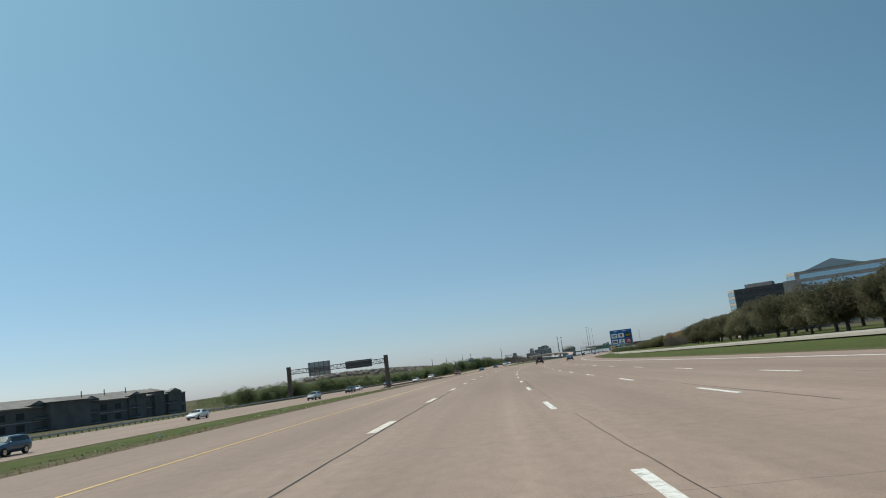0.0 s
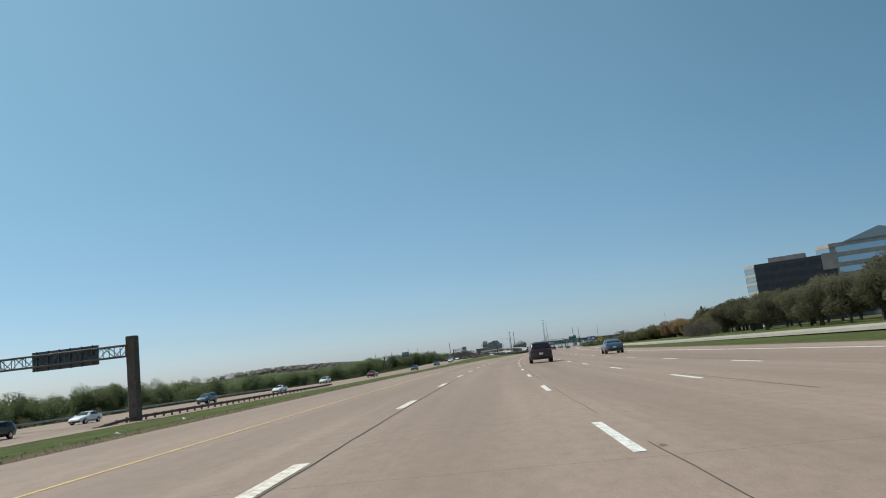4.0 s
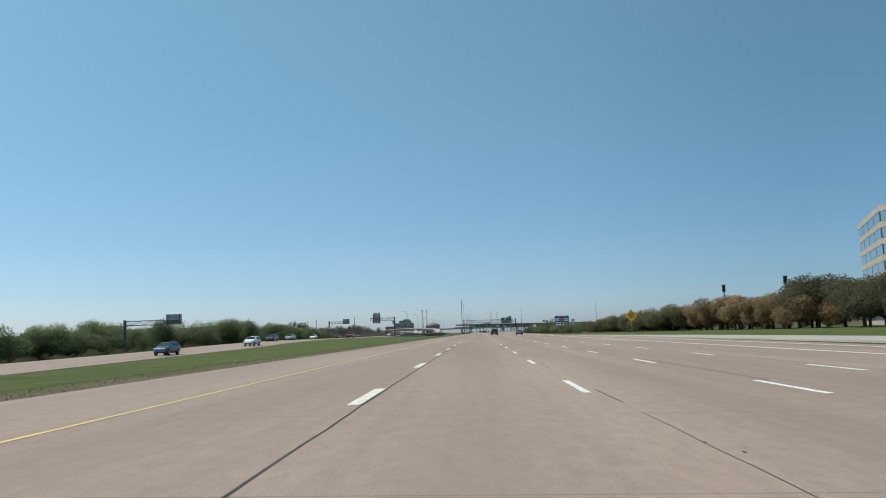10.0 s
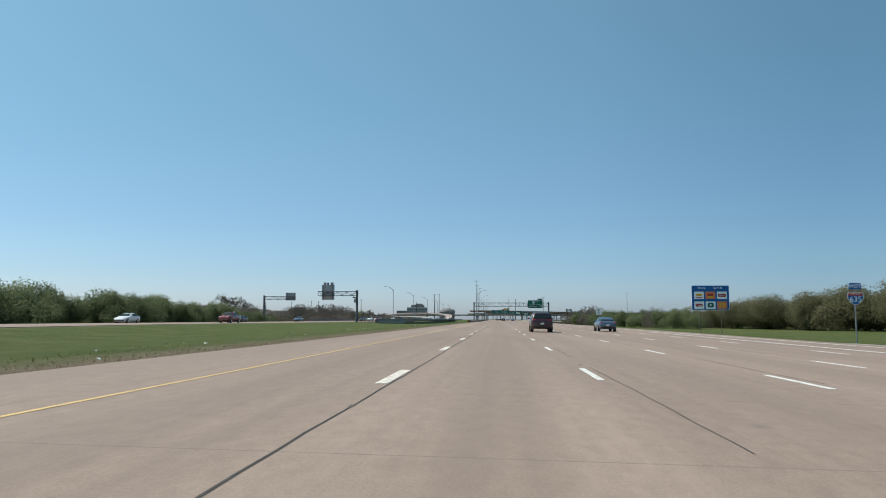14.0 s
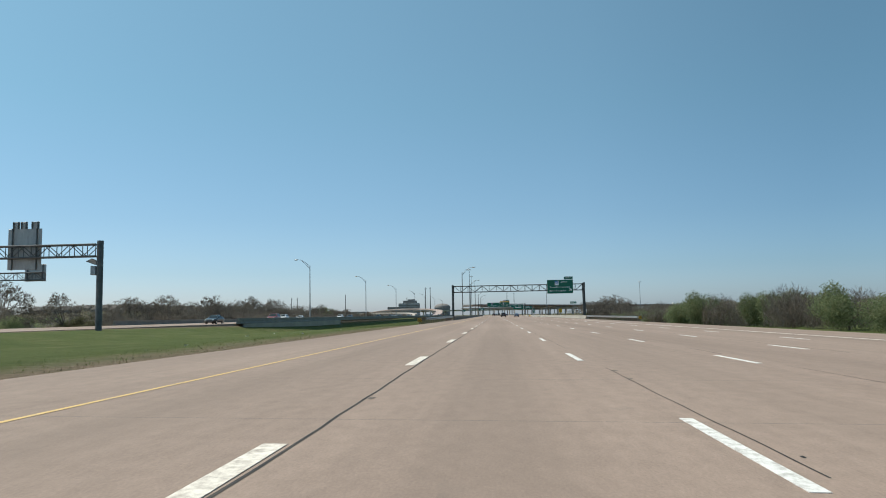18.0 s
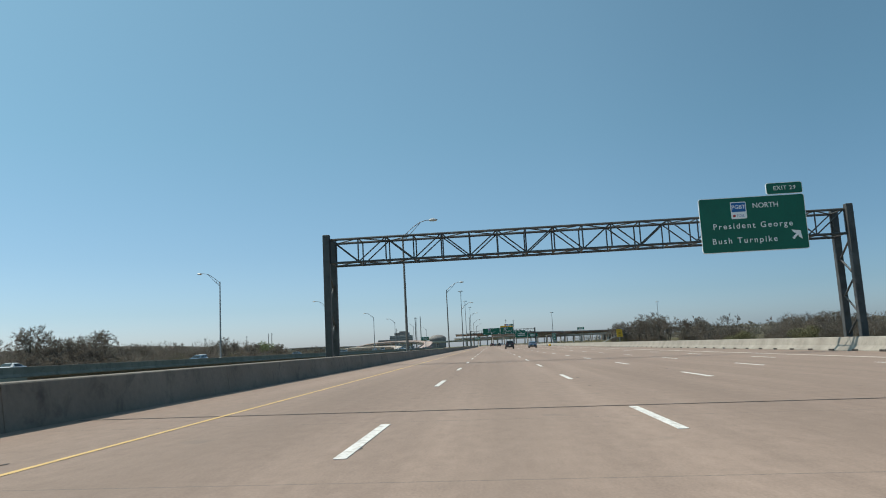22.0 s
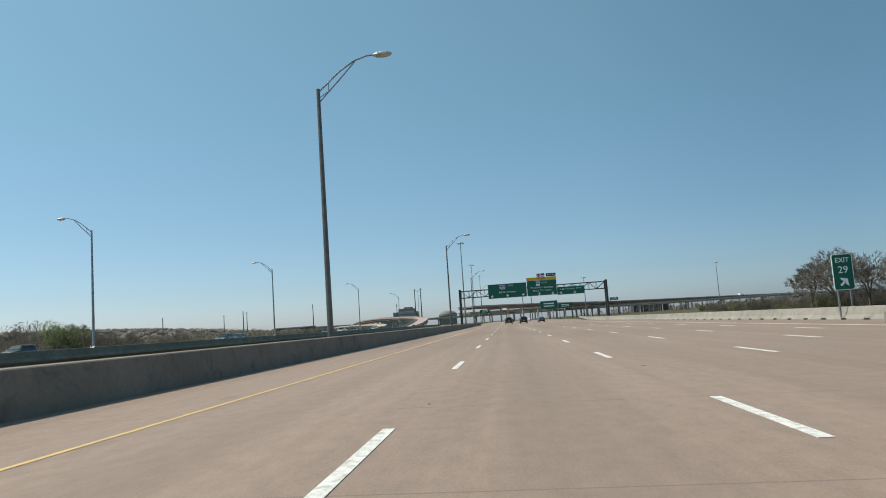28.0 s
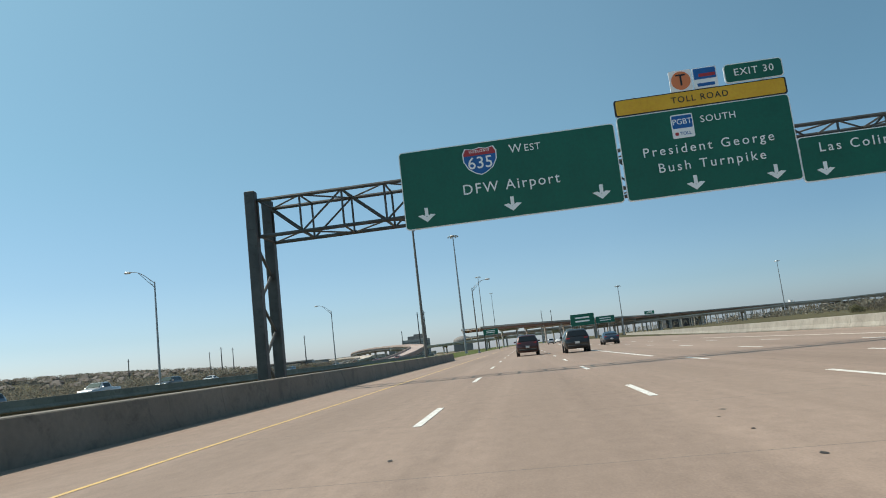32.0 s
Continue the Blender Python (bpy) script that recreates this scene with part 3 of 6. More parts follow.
# phase of the dashes along the road, in metres
PHASE_S = (-11, 16, 42, 69, 95, 176, 203, 231, 258, 285, 313, 341, 369, 451, 478, 506, 533, 560, 587, 614, 641, 668, 749, 776, 803, 829)
PHASE = (12.5, 10.9, 10.9, 10.1, 9.3, 6.3, 6.1, 4.4, 2.6, -0.6, -0.2, 0.8, 2.1, 3.1, 3.1, 3.1, 3.5, 3.3, 3.6, 3.1, 2.4, 2.2, 0.0, 0.0, -0.2, -0.5)


def dashes(d, s0, s1, shift, me=None):
    n = math.floor(STRETCH * s0 / 12.19)
    while True:
        x = n * 12.19 + 4.0
        for _ in range(4):
            x = n * 12.19 + lerp_table(x / STRETCH, PHASE_S, PHASE) + shift
        n += 1
        if x / STRETCH > s1:
            return
        ob = new("lane_dash", me or DASH)
        ob.parent = road
        ob.matrix_basis = spot(x / STRETCH, d, z_road(d) + 0.004) @ pose(0, 0, 0, 0, 1.0)


dashes(-1.83, -60, 575, -1.0, DASH_WIDE)
dashes(-1.83, 575, 1060, -1.0)
dashes(1.83, -60, 1060, 0.7)
dashes(5.49, -60, 868, 0.0)
dashes(9.15, -60, 960, 6.5)
dashes(12.8, 380, 930, 3.0)


# ---------------------------------------------------------------- barriers
def jersey(h, w=0.6, top=0.2, lean=0.0):
    if top > 0.25:
        return ((-w / 2, 0), (-top / 2, h - 0.02), (-top / 2 + 0.02, h), (top / 2 - 0.02, h - lean), (top / 2, h - 0.02 - lean), (w / 2, 0))
    return ((-w / 2, 0), (-w / 2, 0.08), (-w * 0.30, 0.33), (-top / 2, h - 0.02), (-top / 2 + 0.02, h), (top / 2 - 0.02, h - lean), (top / 2, h - 0.02 - lean), (w * 0.30, 0.33), (w / 2, 0.08), (w / 2, 0))


def barrier_run(name, label, s0, s1, dfun, zfun, h, mat, seg=7.6, w=0.6, top=0.2, gap=0.008, lean=0.0):
    root = thing(name, Matrix(), label, "barrier", kind="structure")
    s = s0
    while s < s1 - 0.1:
        e = min(s + seg, s1)
        steps = max(1, int((e - s) / 5))
        me = ribbon("barrier_segment", s + gap, e - gap, (e - s - 2 * gap) / steps, lambda q: [(dfun(q) + a, zfun(q) + b) for a, b in jersey(h, w, top, lean)], mat, closed=True)
        part("barrier_segment", me, None, root)
        s = e
    return root


# CONC_MEDIAN carries in its colour the shade of the side turned from the sun
barrier_run("median_barrier", "stained concrete barrier shading the left shoulder, its shaded face coloured darker", 575, 905, lambda s: -7.66, lambda s: z_road(-7.6) - 0.02, 0.74, CONC_MEDIAN, w=0.5, top=0.3, lean=0.014)
barrier_run("right_barrier", "sunlit pale concrete bridge barrier", 603, 905, lambda s: lerp_table(s, (578, 860, 905), (17.05, 17.05, 18.6)), lambda s: z_road(17) - 0.02, 0.81, CONC)
barrier_run("right_barrier_far", "sunlit pale concrete barrier along the exit", 905, 1120, lambda s: lerp_table(s, (905, 1120), (18.6, 38)), lambda s: z_road(19) - 0.02, 0.86, CONC)
barrier_run("opposite_parapet", "dark concrete parapet of the opposite bridge", 562, 1120, lambda s: d_left(s) + 0.35, lambda s: z_left(s) - 0.02, 0.92, CONC_OLD, seg=12.2)
barrier_run("far_parapet", "concrete parapet on the far side of the opposite bridge", 570, 1120, lambda s: d_left(s) - w_left(s) - 0.3, lambda s: z_left(s) - 0.02, 0.85, CONC_OLD, seg=24.4)


wall_run = thing("retaining_wall", Matrix(), "pale concrete wing wall under the opposite parapet", "wall", kind="structure")
for k in range(7):
    s_ = 563 + k * 9.0
    me = ribbon("wall_panel", s_ + 0.01, s_ + 8.99, 4.49, lambda q: [(d_left(q) + 0.66, z_left(q) - 3.2), (d_left(q) + 0.66, z_left(q) - 0.03), (d_left(q) + 0.9, z_left(q) - 0.03), (d_left(q) + 0.9, z_left(q) - 3.2)], RAMP_CONC, closed=True)
    part("wall_panel", me, None, wall_run)


def guardrail(name, label, s0, s1, dfun, zfun, face=1, mat=None):
    """W-beam rail on posts; face is +1 where the beam looks to the right."""
    root = thing(name, Matrix(), label, "guardrail")
    prof = ((0, 0.46), (0.045, 0.51), (0.045, 0.55), (0.005, 0.60), (0.005, 0.63), (0.045, 0.68), (0.045, 0.72), (0, 0.77))
    prof = prof + tuple((a - 0.006, b) for a, b in prof[::-1])
    s = s0
    while s < s1 - 0.1:
        e = min(s + 7.62 / STRETCH, s1)
        me = ribbon("rail_beam", s, e + 0.04, (e - s) / 2, lambda q: [(dfun(q) + face * (a + 0.14), zfun(q) + b) for a, b in prof], mat or RAIL, closed=True)
        part("rail_beam", me, None, root)
        s = e
    pm = mesh_of("post", boxb((0.16, 0.19, 1.0), (0, 0, 0.32), 0.012), WOODPOST)
    bmk = mesh_of("offset_block", boxb((0.14, 0.15, 0.36), (face * 0.08, 0, 0.62), 0.008), WOODPOST)
    s = s0 + 0.3
    while s < s1:
        p = part("post", pm, None, root, m=spot(s, dfun(s) - face * 0.06, zfun(s) - 0.02))
        part("offset_block", bmk, None, root, m=spot(s, dfun(s) - face * 0.06, zfun(s)))
        s += 1.905 / STRETCH
    return root


guardrail("median_guardrail", "galvanised W-beam guardrail on timber posts", 538.5, 575, lambda s: lerp_table(s, (538, 575), (-8.36, -7.9)), lambda s: z_road(-8) - lerp_table(s, (538, 572), (0.14, 0.0)), 1)
guardrail("right_guardrail", "galvanised W-beam guardrail on timber posts", 555.5, 603, lambda s: 17.15, lambda s: z_road(17), -1)
guardrail("opposite_guardrail", "rust-brown W-beam guardrail on timber posts beside the sign frame", 136.5, 205, lambda s: -33.2 + (s - 146) * 0.02, lambda s: z_left(s) - 0.2 - 0.65 * smooth((146 - s) / 9), 1, RUST)
guardrail("far_guardrail", "galvanised W-beam guardrail beyond the opposite road", 40, 235, lambda s: d_left(s) - w_left(s) - 0.7, lambda s: z_left(s) - 0.15, 1)


def hazard_marker(s, d, label):
    """A striped black and yellow end panel on the rail's end."""
    root = thing("hazard_marker", spot(s, d, z_road(d) - (0.14 if d < 0 else 0)), label, "road sign", "hazard markers on rail ends")
    part("panel", boxb((0.5, 0.02, 0.5), (0, 0, 0.56), 0.01), SIGNBLACK, root)
    lean = 1 if d < 0 else -1
    for k in range(-2, 3):
        # a diagonal band cut to the panel's square
        poly = [(-0.24, -0.24), (0.24, -0.24), (0.24, 0.24), (-0.24, 0.24)]
        for sign, lim in ((1, k * 0.22 + 0.055), (-1, -(k * 0.22 - 0.055))):
            cut = []
            for (x0, y0), (x1, y1) in zip(poly, poly[1:] + poly[:1]):
                f0, f1 = lim - sign * (x0 * lean + y0), lim - sign * (x1 * lean + y1)
                if f0 >= 0:
                    cut.append((x0, y0))
                if f0 * f1 < 0:
                    u = f0 / (f0 - f1)
                    cut.append((x0 + (x1 - x0) * u, y0 + (y1 - y0) * u))
            poly = cut
            if len(poly) < 3:
                break
        if len(poly) > 2:
            bm = bmesh.new()
            f = bm.faces.new([bm.verts.new((x, -0.018, z + 0.56)) for x, z in poly])
            g_ = bmesh.ops.extrude_face_region(bm, geom=[f])
            bmesh.ops.translate(bm, verts=[v for v in g_["geom"] if isinstance(v, bmesh.types.BMVert)], vec=(0, 0.007, 0))
            bmesh.ops.recalc_face_normals(bm, faces=bm.faces)
            part("stripe", bm, SIGNYELLOW, root)
    part("terminal", boxb((0.36, 0.9, 0.34), (0, 0.5, 0.6), 0.03), RAIL, root)


hazard_marker(537.8, -8.38, "black and yellow striped panel on the guardrail end")
hazard_marker(554.6, 17.2, "black and yellow striped panel on the guardrail end")


def crash_cushion(s, d, length, label):
    """A row of ribbed rails round a steel frame, with a yellow nose that carries black chevrons."""
    root = thing("crash_cushion", spot(s, d, z_road(d)), label, "crash barrier")
    for side in (-1, 1):
        for k in range(4):
            z = 0.12 + 0.125 * k
            bm = bmesh.new()
            for y0 in np.linspace(0.9, length, 7)[:-1]:
                box(bm, (0.05, (length - 0.9) / 6 - 0.02, 0.085), Matrix.Translation((side * 0.33, float(y0) + (length - 0.9) / 12, z)), 0.015)
            part("side_rail", bm, RAIL, root)
    for y in np.linspace(0.9, length, 7):
        part("diaphragm", boxb((0.6, 0.08, 0.5), (0, float(y), 0.29), 0.01), DARKSTEEL, root)
    nose = part("nose", boxb((0.74, 0.95, 0.56), (0, 0.45, 0.32), 0.12), SIGNYELLOW, root, "yellow plastic nose")
    for side in (-1, 1):
        for k in range(3):
            bm = bmesh.new()
            y = 0.12 + 0.27 * k
            for z0, z1 in ((0.1, 0.32), (0.54, 0.32)):
                vs = [bm.verts.new((side * 0.376, a, z)) for a, z in ((y, z0), (y + 0.12, z0), (y + 0.27, z1), (y + 0.15, z1))]
                bm.faces.new(vs)
            bmesh.ops.recalc_face_normals(bm, faces=bm.faces)
            g_ = bmesh.ops.extrude_face_region(bm, geom=bm.faces[:])
            bmesh.ops.translate(bm, verts=[v for v in g_["geom"] if isinstance(v, bmesh.types.BMVert)], vec=(side * 0.004, 0, 0))
            part("chevron", bm, SIGNBLACK, nose)
    for k in range(-1, 2):
        part("chevron", box(bmesh.new(), (0.07, 0.006, 0.34), Matrix.Translation((0.2 * k, -0.03, 0.32)) @ pose(0, 0, 0, 0, 35 if k else 0, 0)), SIGNBLACK, nose)
    part("backup_block", boxb((0.6, 1.1, 0.62), (0, length + 0.6, 0.3), 0.05), CONC, root)


crash_cushion(756.8, plan_d(17.0), 9.3, "ribbed steel crash cushion with a yellow chevron nose")


# drain slots along the foot of the right barrier: dark blocks for shaded openings
slot_bm = bmesh.new()
box(slot_bm, (0.05, 0.62, 0.10), Matrix(), 0.012)
SLOT = mesh_of("drain_slot", slot_bm, SEAM)
right_run = bpy.data.objects["right_barrier"]
for k in range(110):
    s_ = 604.5 + k * 2.4
    d_ = lerp_table(s_, (578, 860, 905), (17.05, 17.05, 18.6)) - 0.30
    part("drain_slot", SLOT, None, right_run, m=spot(s_, d_, z_road(17) + 0.075))


# ---------------------------------------------------------------- sign frames over the road
def truss(root, x0, x1, y0, y1, z0, z1, mat, bays, r=0.055, name="truss"):
    """A box truss: four chords, posts and diagonals in all four faces, each chord a mesh of its own."""
    for y in (y0, y1):
        for z in (z0, z1):
            part("chord", rod(bmesh.new(), (x0, y, z), (x1, y, z), r * 1.25, 8), mat, root)
    xs = [float(x) for x in np.linspace(x0, x1, bays + 1)]
    bars = []
    for y in (y0, y1):
        for i, x in enumerate(xs):
            bars.append(((x, y, z0), (x, y, z1), r * 0.75))
            if i < bays:
                a, b = (z0, z1) if i % 2 else (z1, z0)
                bars.append(((x, y, a), (xs[i + 1], y, b), r * 0.7))
    for z in (z0, z1):
        for i, x in enumerate(xs):
            bars.append(((x, y0, z), (x, y1, z), r * 0.7))
            if i < bays:
                bars.append(((x, y0 if i % 2 else y1, z), (xs[i + 1], y1 if i % 2 else y0, z), r * 0.6))
    for a, b, q in bars:
        part("lacing_bar", rod(bmesh.new(), a, b, q, 5), mat, root)


def sign_gantry(s, dl, dr, zb, zt, top, base_l, base_r, label):
    """An overhead frame: a box truss on two-legged towers."""
    root = thing("sign_gantry", stand(s, 0, 0), label, "sign gantry", "sign gantries over the road")
    truss(root, dl + 0.2, dr - 0.2, -0.72, 0.72, zb, zt, DARKSTEEL, max(8, int(round((dr - dl) / 1.45))), 0.05)
    for d, base in ((dl, base_l), (dr, base_r)):
        for y in (-0.78, 0.78):
            part("leg", box(bmesh.new(), (0.34, 0.30, top - base), Matrix.Translation((d, y, (top + base) / 2)), 0.02), DARKSTEEL, root)
            part("base_plate", boxb((0.62, 0.62, 0.06), (d, y, base + 0.03), 0.01), DARKSTEEL, root)
        zs = np.linspace(base + 0.6, zb - 0.2, 6)
        bm = bmesh.new()
        for i in range(5):
            y = -0.62 if i % 2 else 0.62
            rod(bm, (d, y, zs[i]), (d, -y, zs[i + 1]), 0.05, 6)
        part("tower_bracing", bm, DARKSTEEL, root)
    return root


def text_mesh(body, size, mat, align="CENTER", spacing=1.0):
    cu = bpy.data.curves.new("lettering", "FONT")
    cu.body, cu.size, cu.align_x, cu.align_y = body, size, align, "CENTER"
    cu.space_character = spacing
    cu.extrude = 0.003
    cu.offset = size * 0.004
    cu.resolution_u = 3
    ob = bpy.data.objects.new("lettering", cu)
    me = bpy.data.meshes.new_from_object(ob)
    bpy.data.objects.remove(ob)
    me.materials.clear()
    me.materials.append(mat)
    return me


FACE = pose(0, 0, 0, 90, 0, 0)          # lettering upright, read from the driver's side


def lettering(root, body, x, z, h, mat, y=-0.03, label="", align="CENTER", spacing=1.0):
    """h is the height of a capital."""
    return part("lettering", text_mesh(body, h / 0.70, mat, align, spacing), None, root, label, Matrix.Translation((x, y, z)) @ FACE)


def panel_shape(w, h, r, y0, y1, cx, cz):
    """A flat panel with rounded corners in the x-z plane."""
    bm = bmesh.new()
    pts = []
    for sx, sz, a0 in ((1, 1, 0), (-1, 1, 90), (-1, -1, 180), (1, -1, 270)):
        for k in range(4):
            a = radians(a0 + k * 30)
            pts.append((cx + sx * (w / 2 - r) + r * math.cos(a), cz + sz * (h / 2 - r) + r * math.sin(a)))
    f = bm.faces.new([bm.verts.new((x, y0, z)) for x, z in pts])
    g = bmesh.ops.extrude_face_region(bm, geom=[f])
    bmesh.ops.translate(bm, verts=[v for v in g["geom"] if isinstance(v, bmesh.types.BMVert)], vec=(0, y1 - y0, 0))
    bmesh.ops.recalc_face_normals(bm, faces=bm.faces)
    return bm


def sign_panel(root, cx, cz, w, h, mat, border=SIGNWHITE, name="panel", y=0.0, bw=0.03):
    part(name, panel_shape(w, h, 0.12, y, y + 0.05, cx, cz), border, root, "white border")
    part("sign_face", panel_shape(w - 2 * bw, h - 2 * bw, 0.09, y - 0.008, y - 0.001, cx, cz), mat, root)


def down_arrow(root, cx, cz, h=0.45, y=-0.012, turn=0):
    bm = bmesh.new()
    w = h * 0.62
    for pts in (((-0.055, h / 2), (0.055, h / 2), (0.055, -h * 0.1), (-0.055, -h * 0.1)), ((-w, -h * 0.02), (-w * 0.45, 0.02), (0, -h * 0.14), (w * 0.45, 0.02), (w, -h * 0.02), (0, -h / 2))):
        f = bm.faces.new([bm.verts.new((x, 0, z)) for x, z in pts])
        g = bmesh.ops.extrude_face_region(bm, geom=[f])
        bmesh.ops.translate(bm, verts=[v for v in g["geom"] if isinstance(v, bmesh.types.BMVert)], vec=(0, -0.004, 0))
    part("arrow", bm, SIGNWHITE, root, m=Matrix.Translation((cx, y, cz)) @ pose(0, 0, 0, 0, turn, 0))


def toll_badge(root, cx, cz, w, text_top="PGBT"):
    part("badge", panel_shape(w, w * 1.12, 0.05, -0.022, -0.010, cx, cz), SIGNWHITE, root)
    part("badge_face", panel_shape(w * 0.9, w * 0.60, 0.03, -0.028, -0.023, cx, cz + w * 0.20), SIGNBLUE, root)
    lettering(root, text_top, cx, cz + w * 0.2, w * 0.26, SIGNWHITE, -0.031)
    lettering(root, "TOLL", cx + w * 0.1, cz - w * 0.36, w * 0.15, SIGNBLUE, -0.026)
    part("badge_mark", panel_shape(w * 0.16, w * 0.16, 0.03, -0.027, -0.023, cx - w * 0.3, cz - w * 0.36), SIGNRED, root)


def shield(root, cx, cz, w, number, top="INTERSTATE", y=-0.012):
    """An interstate shield: white rim, blue field, red band."""
    def outline(k):
        pts = [(-0.5, 0.30), (-0.42, 0.47), (-0.2, 0.42), (0, 0.47), (0.2, 0.42), (0.42, 0.47), (0.5, 0.30), (0.49, 0.02), (0.36, -0.26), (0.16, -0.42), (0, -0.49), (-0.16, -0.42), (-0.36, -0.26), (-0.49, 0.02)]
        return [(cx + a * w * k, cz + b * w * 0.86 * k) for a, b in pts]
    for k, yy, mat, cut in ((1.0, y, SIGNWHITE, None), (0.93, y - 0.006, SIGNBLUE, None), (0.93, y - 0.010, SIGNRED, 0.20)):
        pts = outline(k)
        if cut is not None:
            lim = cz + w * 0.86 * cut
            pts = [(a, max(b, lim)) for a, b in pts if b > cz]
            pts = [(a, b) for a, b in pts]
        bm = bmesh.new()
        f = bm.faces.new([bm.verts.new((a, yy, b)) for a, b in pts])
        g = bmesh.ops.extrude_face_region(bm, geom=[f])
        bmesh.ops.translate(bm, verts=[v for v in g["geom"] if isinstance(v, bmesh.types.BMVert)], vec=(0, 0.005, 0))
        part("shield_field", bm, mat, root)
    lettering(root, number, cx, cz - w * 0.07, w * 0.35, SIGNWHITE, y - 0.013)
    lettering(root, top, cx, cz + w * 0.28, w * 0.075, SIGNWHITE, y - 0.016)


def sign_at(name, s, d, z, label, y_off=0.0, group=""):
    return thing(name, stand(s, d, z) @ Matrix.Translation((0, y_off, 0)), label, "road sign", group)


def brackets(root, cx, cz, w, h, y=0.05):
    for x in np.linspace(cx - w * 0.38, cx + w * 0.38, max(2, int(w / 1.6))):
        part("bracket", boxb((0.08, 0.12, h - 0.15), (float(x), y + 0.06, cz), 0.006), GALV, root)


# frame over the road before the bridge: one exit sign
sign_gantry(611.1, -8.38, 17.55, 5.55, 6.75, 7.0, -0.1, 0.1, "dark steel truss sign gantry spanning the road on braced towers")
g = sign_at("exit_sign", 611.1, 0, 0, "green exit sign for President George Bush Turnpike north", -1.05)
sign_panel(g, 12.85, 6.25, 5.1, 2.72, SIGNGREEN)
toll_badge(g, 12.2, 6.95, 0.75)
lettering(g, "NORTH", 13.5, 7.13, 0.25, SIGNWHITE)
lettering(g, "President George", 12.8, 6.17, 0.285, SIGNWHITE, spacing=1.3)
lettering(g, "Bush Turnpike", 12.35, 5.45, 0.285, SIGNWHITE, spacing=1.3)
down_arrow(g, 14.85, 5.6, 0.55, turn=225)
sign_panel(g, 14.5, 7.93, 1.75, 0.58, SIGNGREEN, bw=0.03)
lettering(g, "EXIT 29", 14.5, 7.93, 0.2, SIGNWHITE, spacing=1.15)
brackets(g, 12.85, 6.25, 5.1, 2.7)

# frame over the road at the split: three signs
sign_gantry(865.1, -8.3, 17.25, 5.4, 6.6, 6.9, -0.1, 0.1, "dark steel truss sign gantry carrying three large green signs")
g = sign_at("pull_through_sign", 865.1, 0, 0, "green sign for interstate 635 west to DFW Airport", -1.05)
sign_panel(g, 0.08, 6.15, 6.75, 2.5, SIGNGREEN)
shield(g, -0.75, 6.80, 1.08, "635")
lettering(g, "W", 0.38, 7.02, 0.27, SIGNWHITE)
lettering(g, "EST", 0.90, 7.0, 0.22, SIGNWHITE, spacing=1.1)
lettering(g, "DFW Airport", 0.1, 5.92, 0.32, SIGNWHITE, spacing=1.2)
for x in (-2.6, 0.08, 2.8):
    down_arrow(g, x, 5.32)
brackets(g, 0.08, 6.15, 6.7, 2.5)
g = sign_at("toll_road_sign", 865.1, 0, 0, "green toll road sign for President George Bush Turnpike south", -1.05)
sign_panel(g, 6.12, 6.22, 5.15, 2.66, SIGNGREEN)
part("toll_band", panel_shape(5.15, 0.52, 0.06, -0.01, 0.05, 6.12, 7.82), SIGNBLACK, g)
part("toll_band_face", panel_shape(5.05, 0.46, 0.05, -0.018, -0.011, 6.12, 7.82), SIGNYELLOW, g)
lettering(g, "TOLL ROAD", 6.12, 7.82, 0.19, SIGNBLACK, -0.025, spacing=1.2)
toll_badge(g, 5.48, 7.0, 0.66)
lettering(g, "SOUTH", 6.55, 7.12, 0.21, SIGNWHITE, spacing=1.12)
lettering(g, "President George", 6.12, 6.30, 0.285, SIGNWHITE, spacing=1.32)
lettering(g, "Bush Turnpike", 6.15, 5.77, 0.285, SIGNWHITE, spacing=1.32)
for x in (5.6, 7.95):
    down_arrow(g, x, 5.22)
sign_panel(g, 7.82, 8.42, 1.74, 0.6, SIGNGREEN, bw=0.03)
lettering(g, "EXIT 30", 7.82, 8.42, 0.22, SIGNWHITE, spacing=1.15)
part("toll_tag", panel_shape(0.68, 0.66, 0.03, -0.01, 0.03, 5.65, 8.42), SIGNWHITE, g)
bm = bmesh.new()
bmesh.ops.create_cone(bm, cap_ends=True, segments=24, radius1=0.29, radius2=0.29, depth=0.01, matrix=Matrix.Translation((5.65, -0.018, 8.42)) @ pose(0, 0, 0, 90))
part("toll_disc", bm, SIGNORANGE, g)
lettering(g, "T", 5.65, 8.42, 0.36, SIGNBLACK, -0.028)
part("tag_plate", panel_shape(0.72, 0.66, 0.03, -0.01, 0.03, 6.38, 8.42), SIGNWHITE, g)
part("tag_field", panel_shape(0.66, 0.34, 0.02, -0.018, -0.011, 6.38, 8.55), SIGNBLUE, g)
part("tag_stroke", panel_shape(0.5, 0.1, 0.03, -0.024, -0.019, 6.44, 8.50), SIGNRED, g)
part("tag_bar", panel_shape(0.52, 0.1, 0.02, -0.018, -0.011, 6.38, 8.2), SIGNBLUE, g)
brackets(g, 6.12, 6.6, 5.1, 3.2)
g = sign_at("boulevard_sign", 865.1, 0, 0, "green sign for Las Colinas Blvd", -1.05)
sign_panel(g, 11.05, 5.46, 4.72, 1.38, SIGNGREEN)
lettering(g, "Las Colinas Blvd", 11.05, 5.76, 0.285, SIGNWHITE, spacing=1.3)
for x in (9.35, 11.75):
    down_arrow(g, x, 5.12, 0.42)
brackets(g, 11.05, 5.46, 4.72, 1.4)


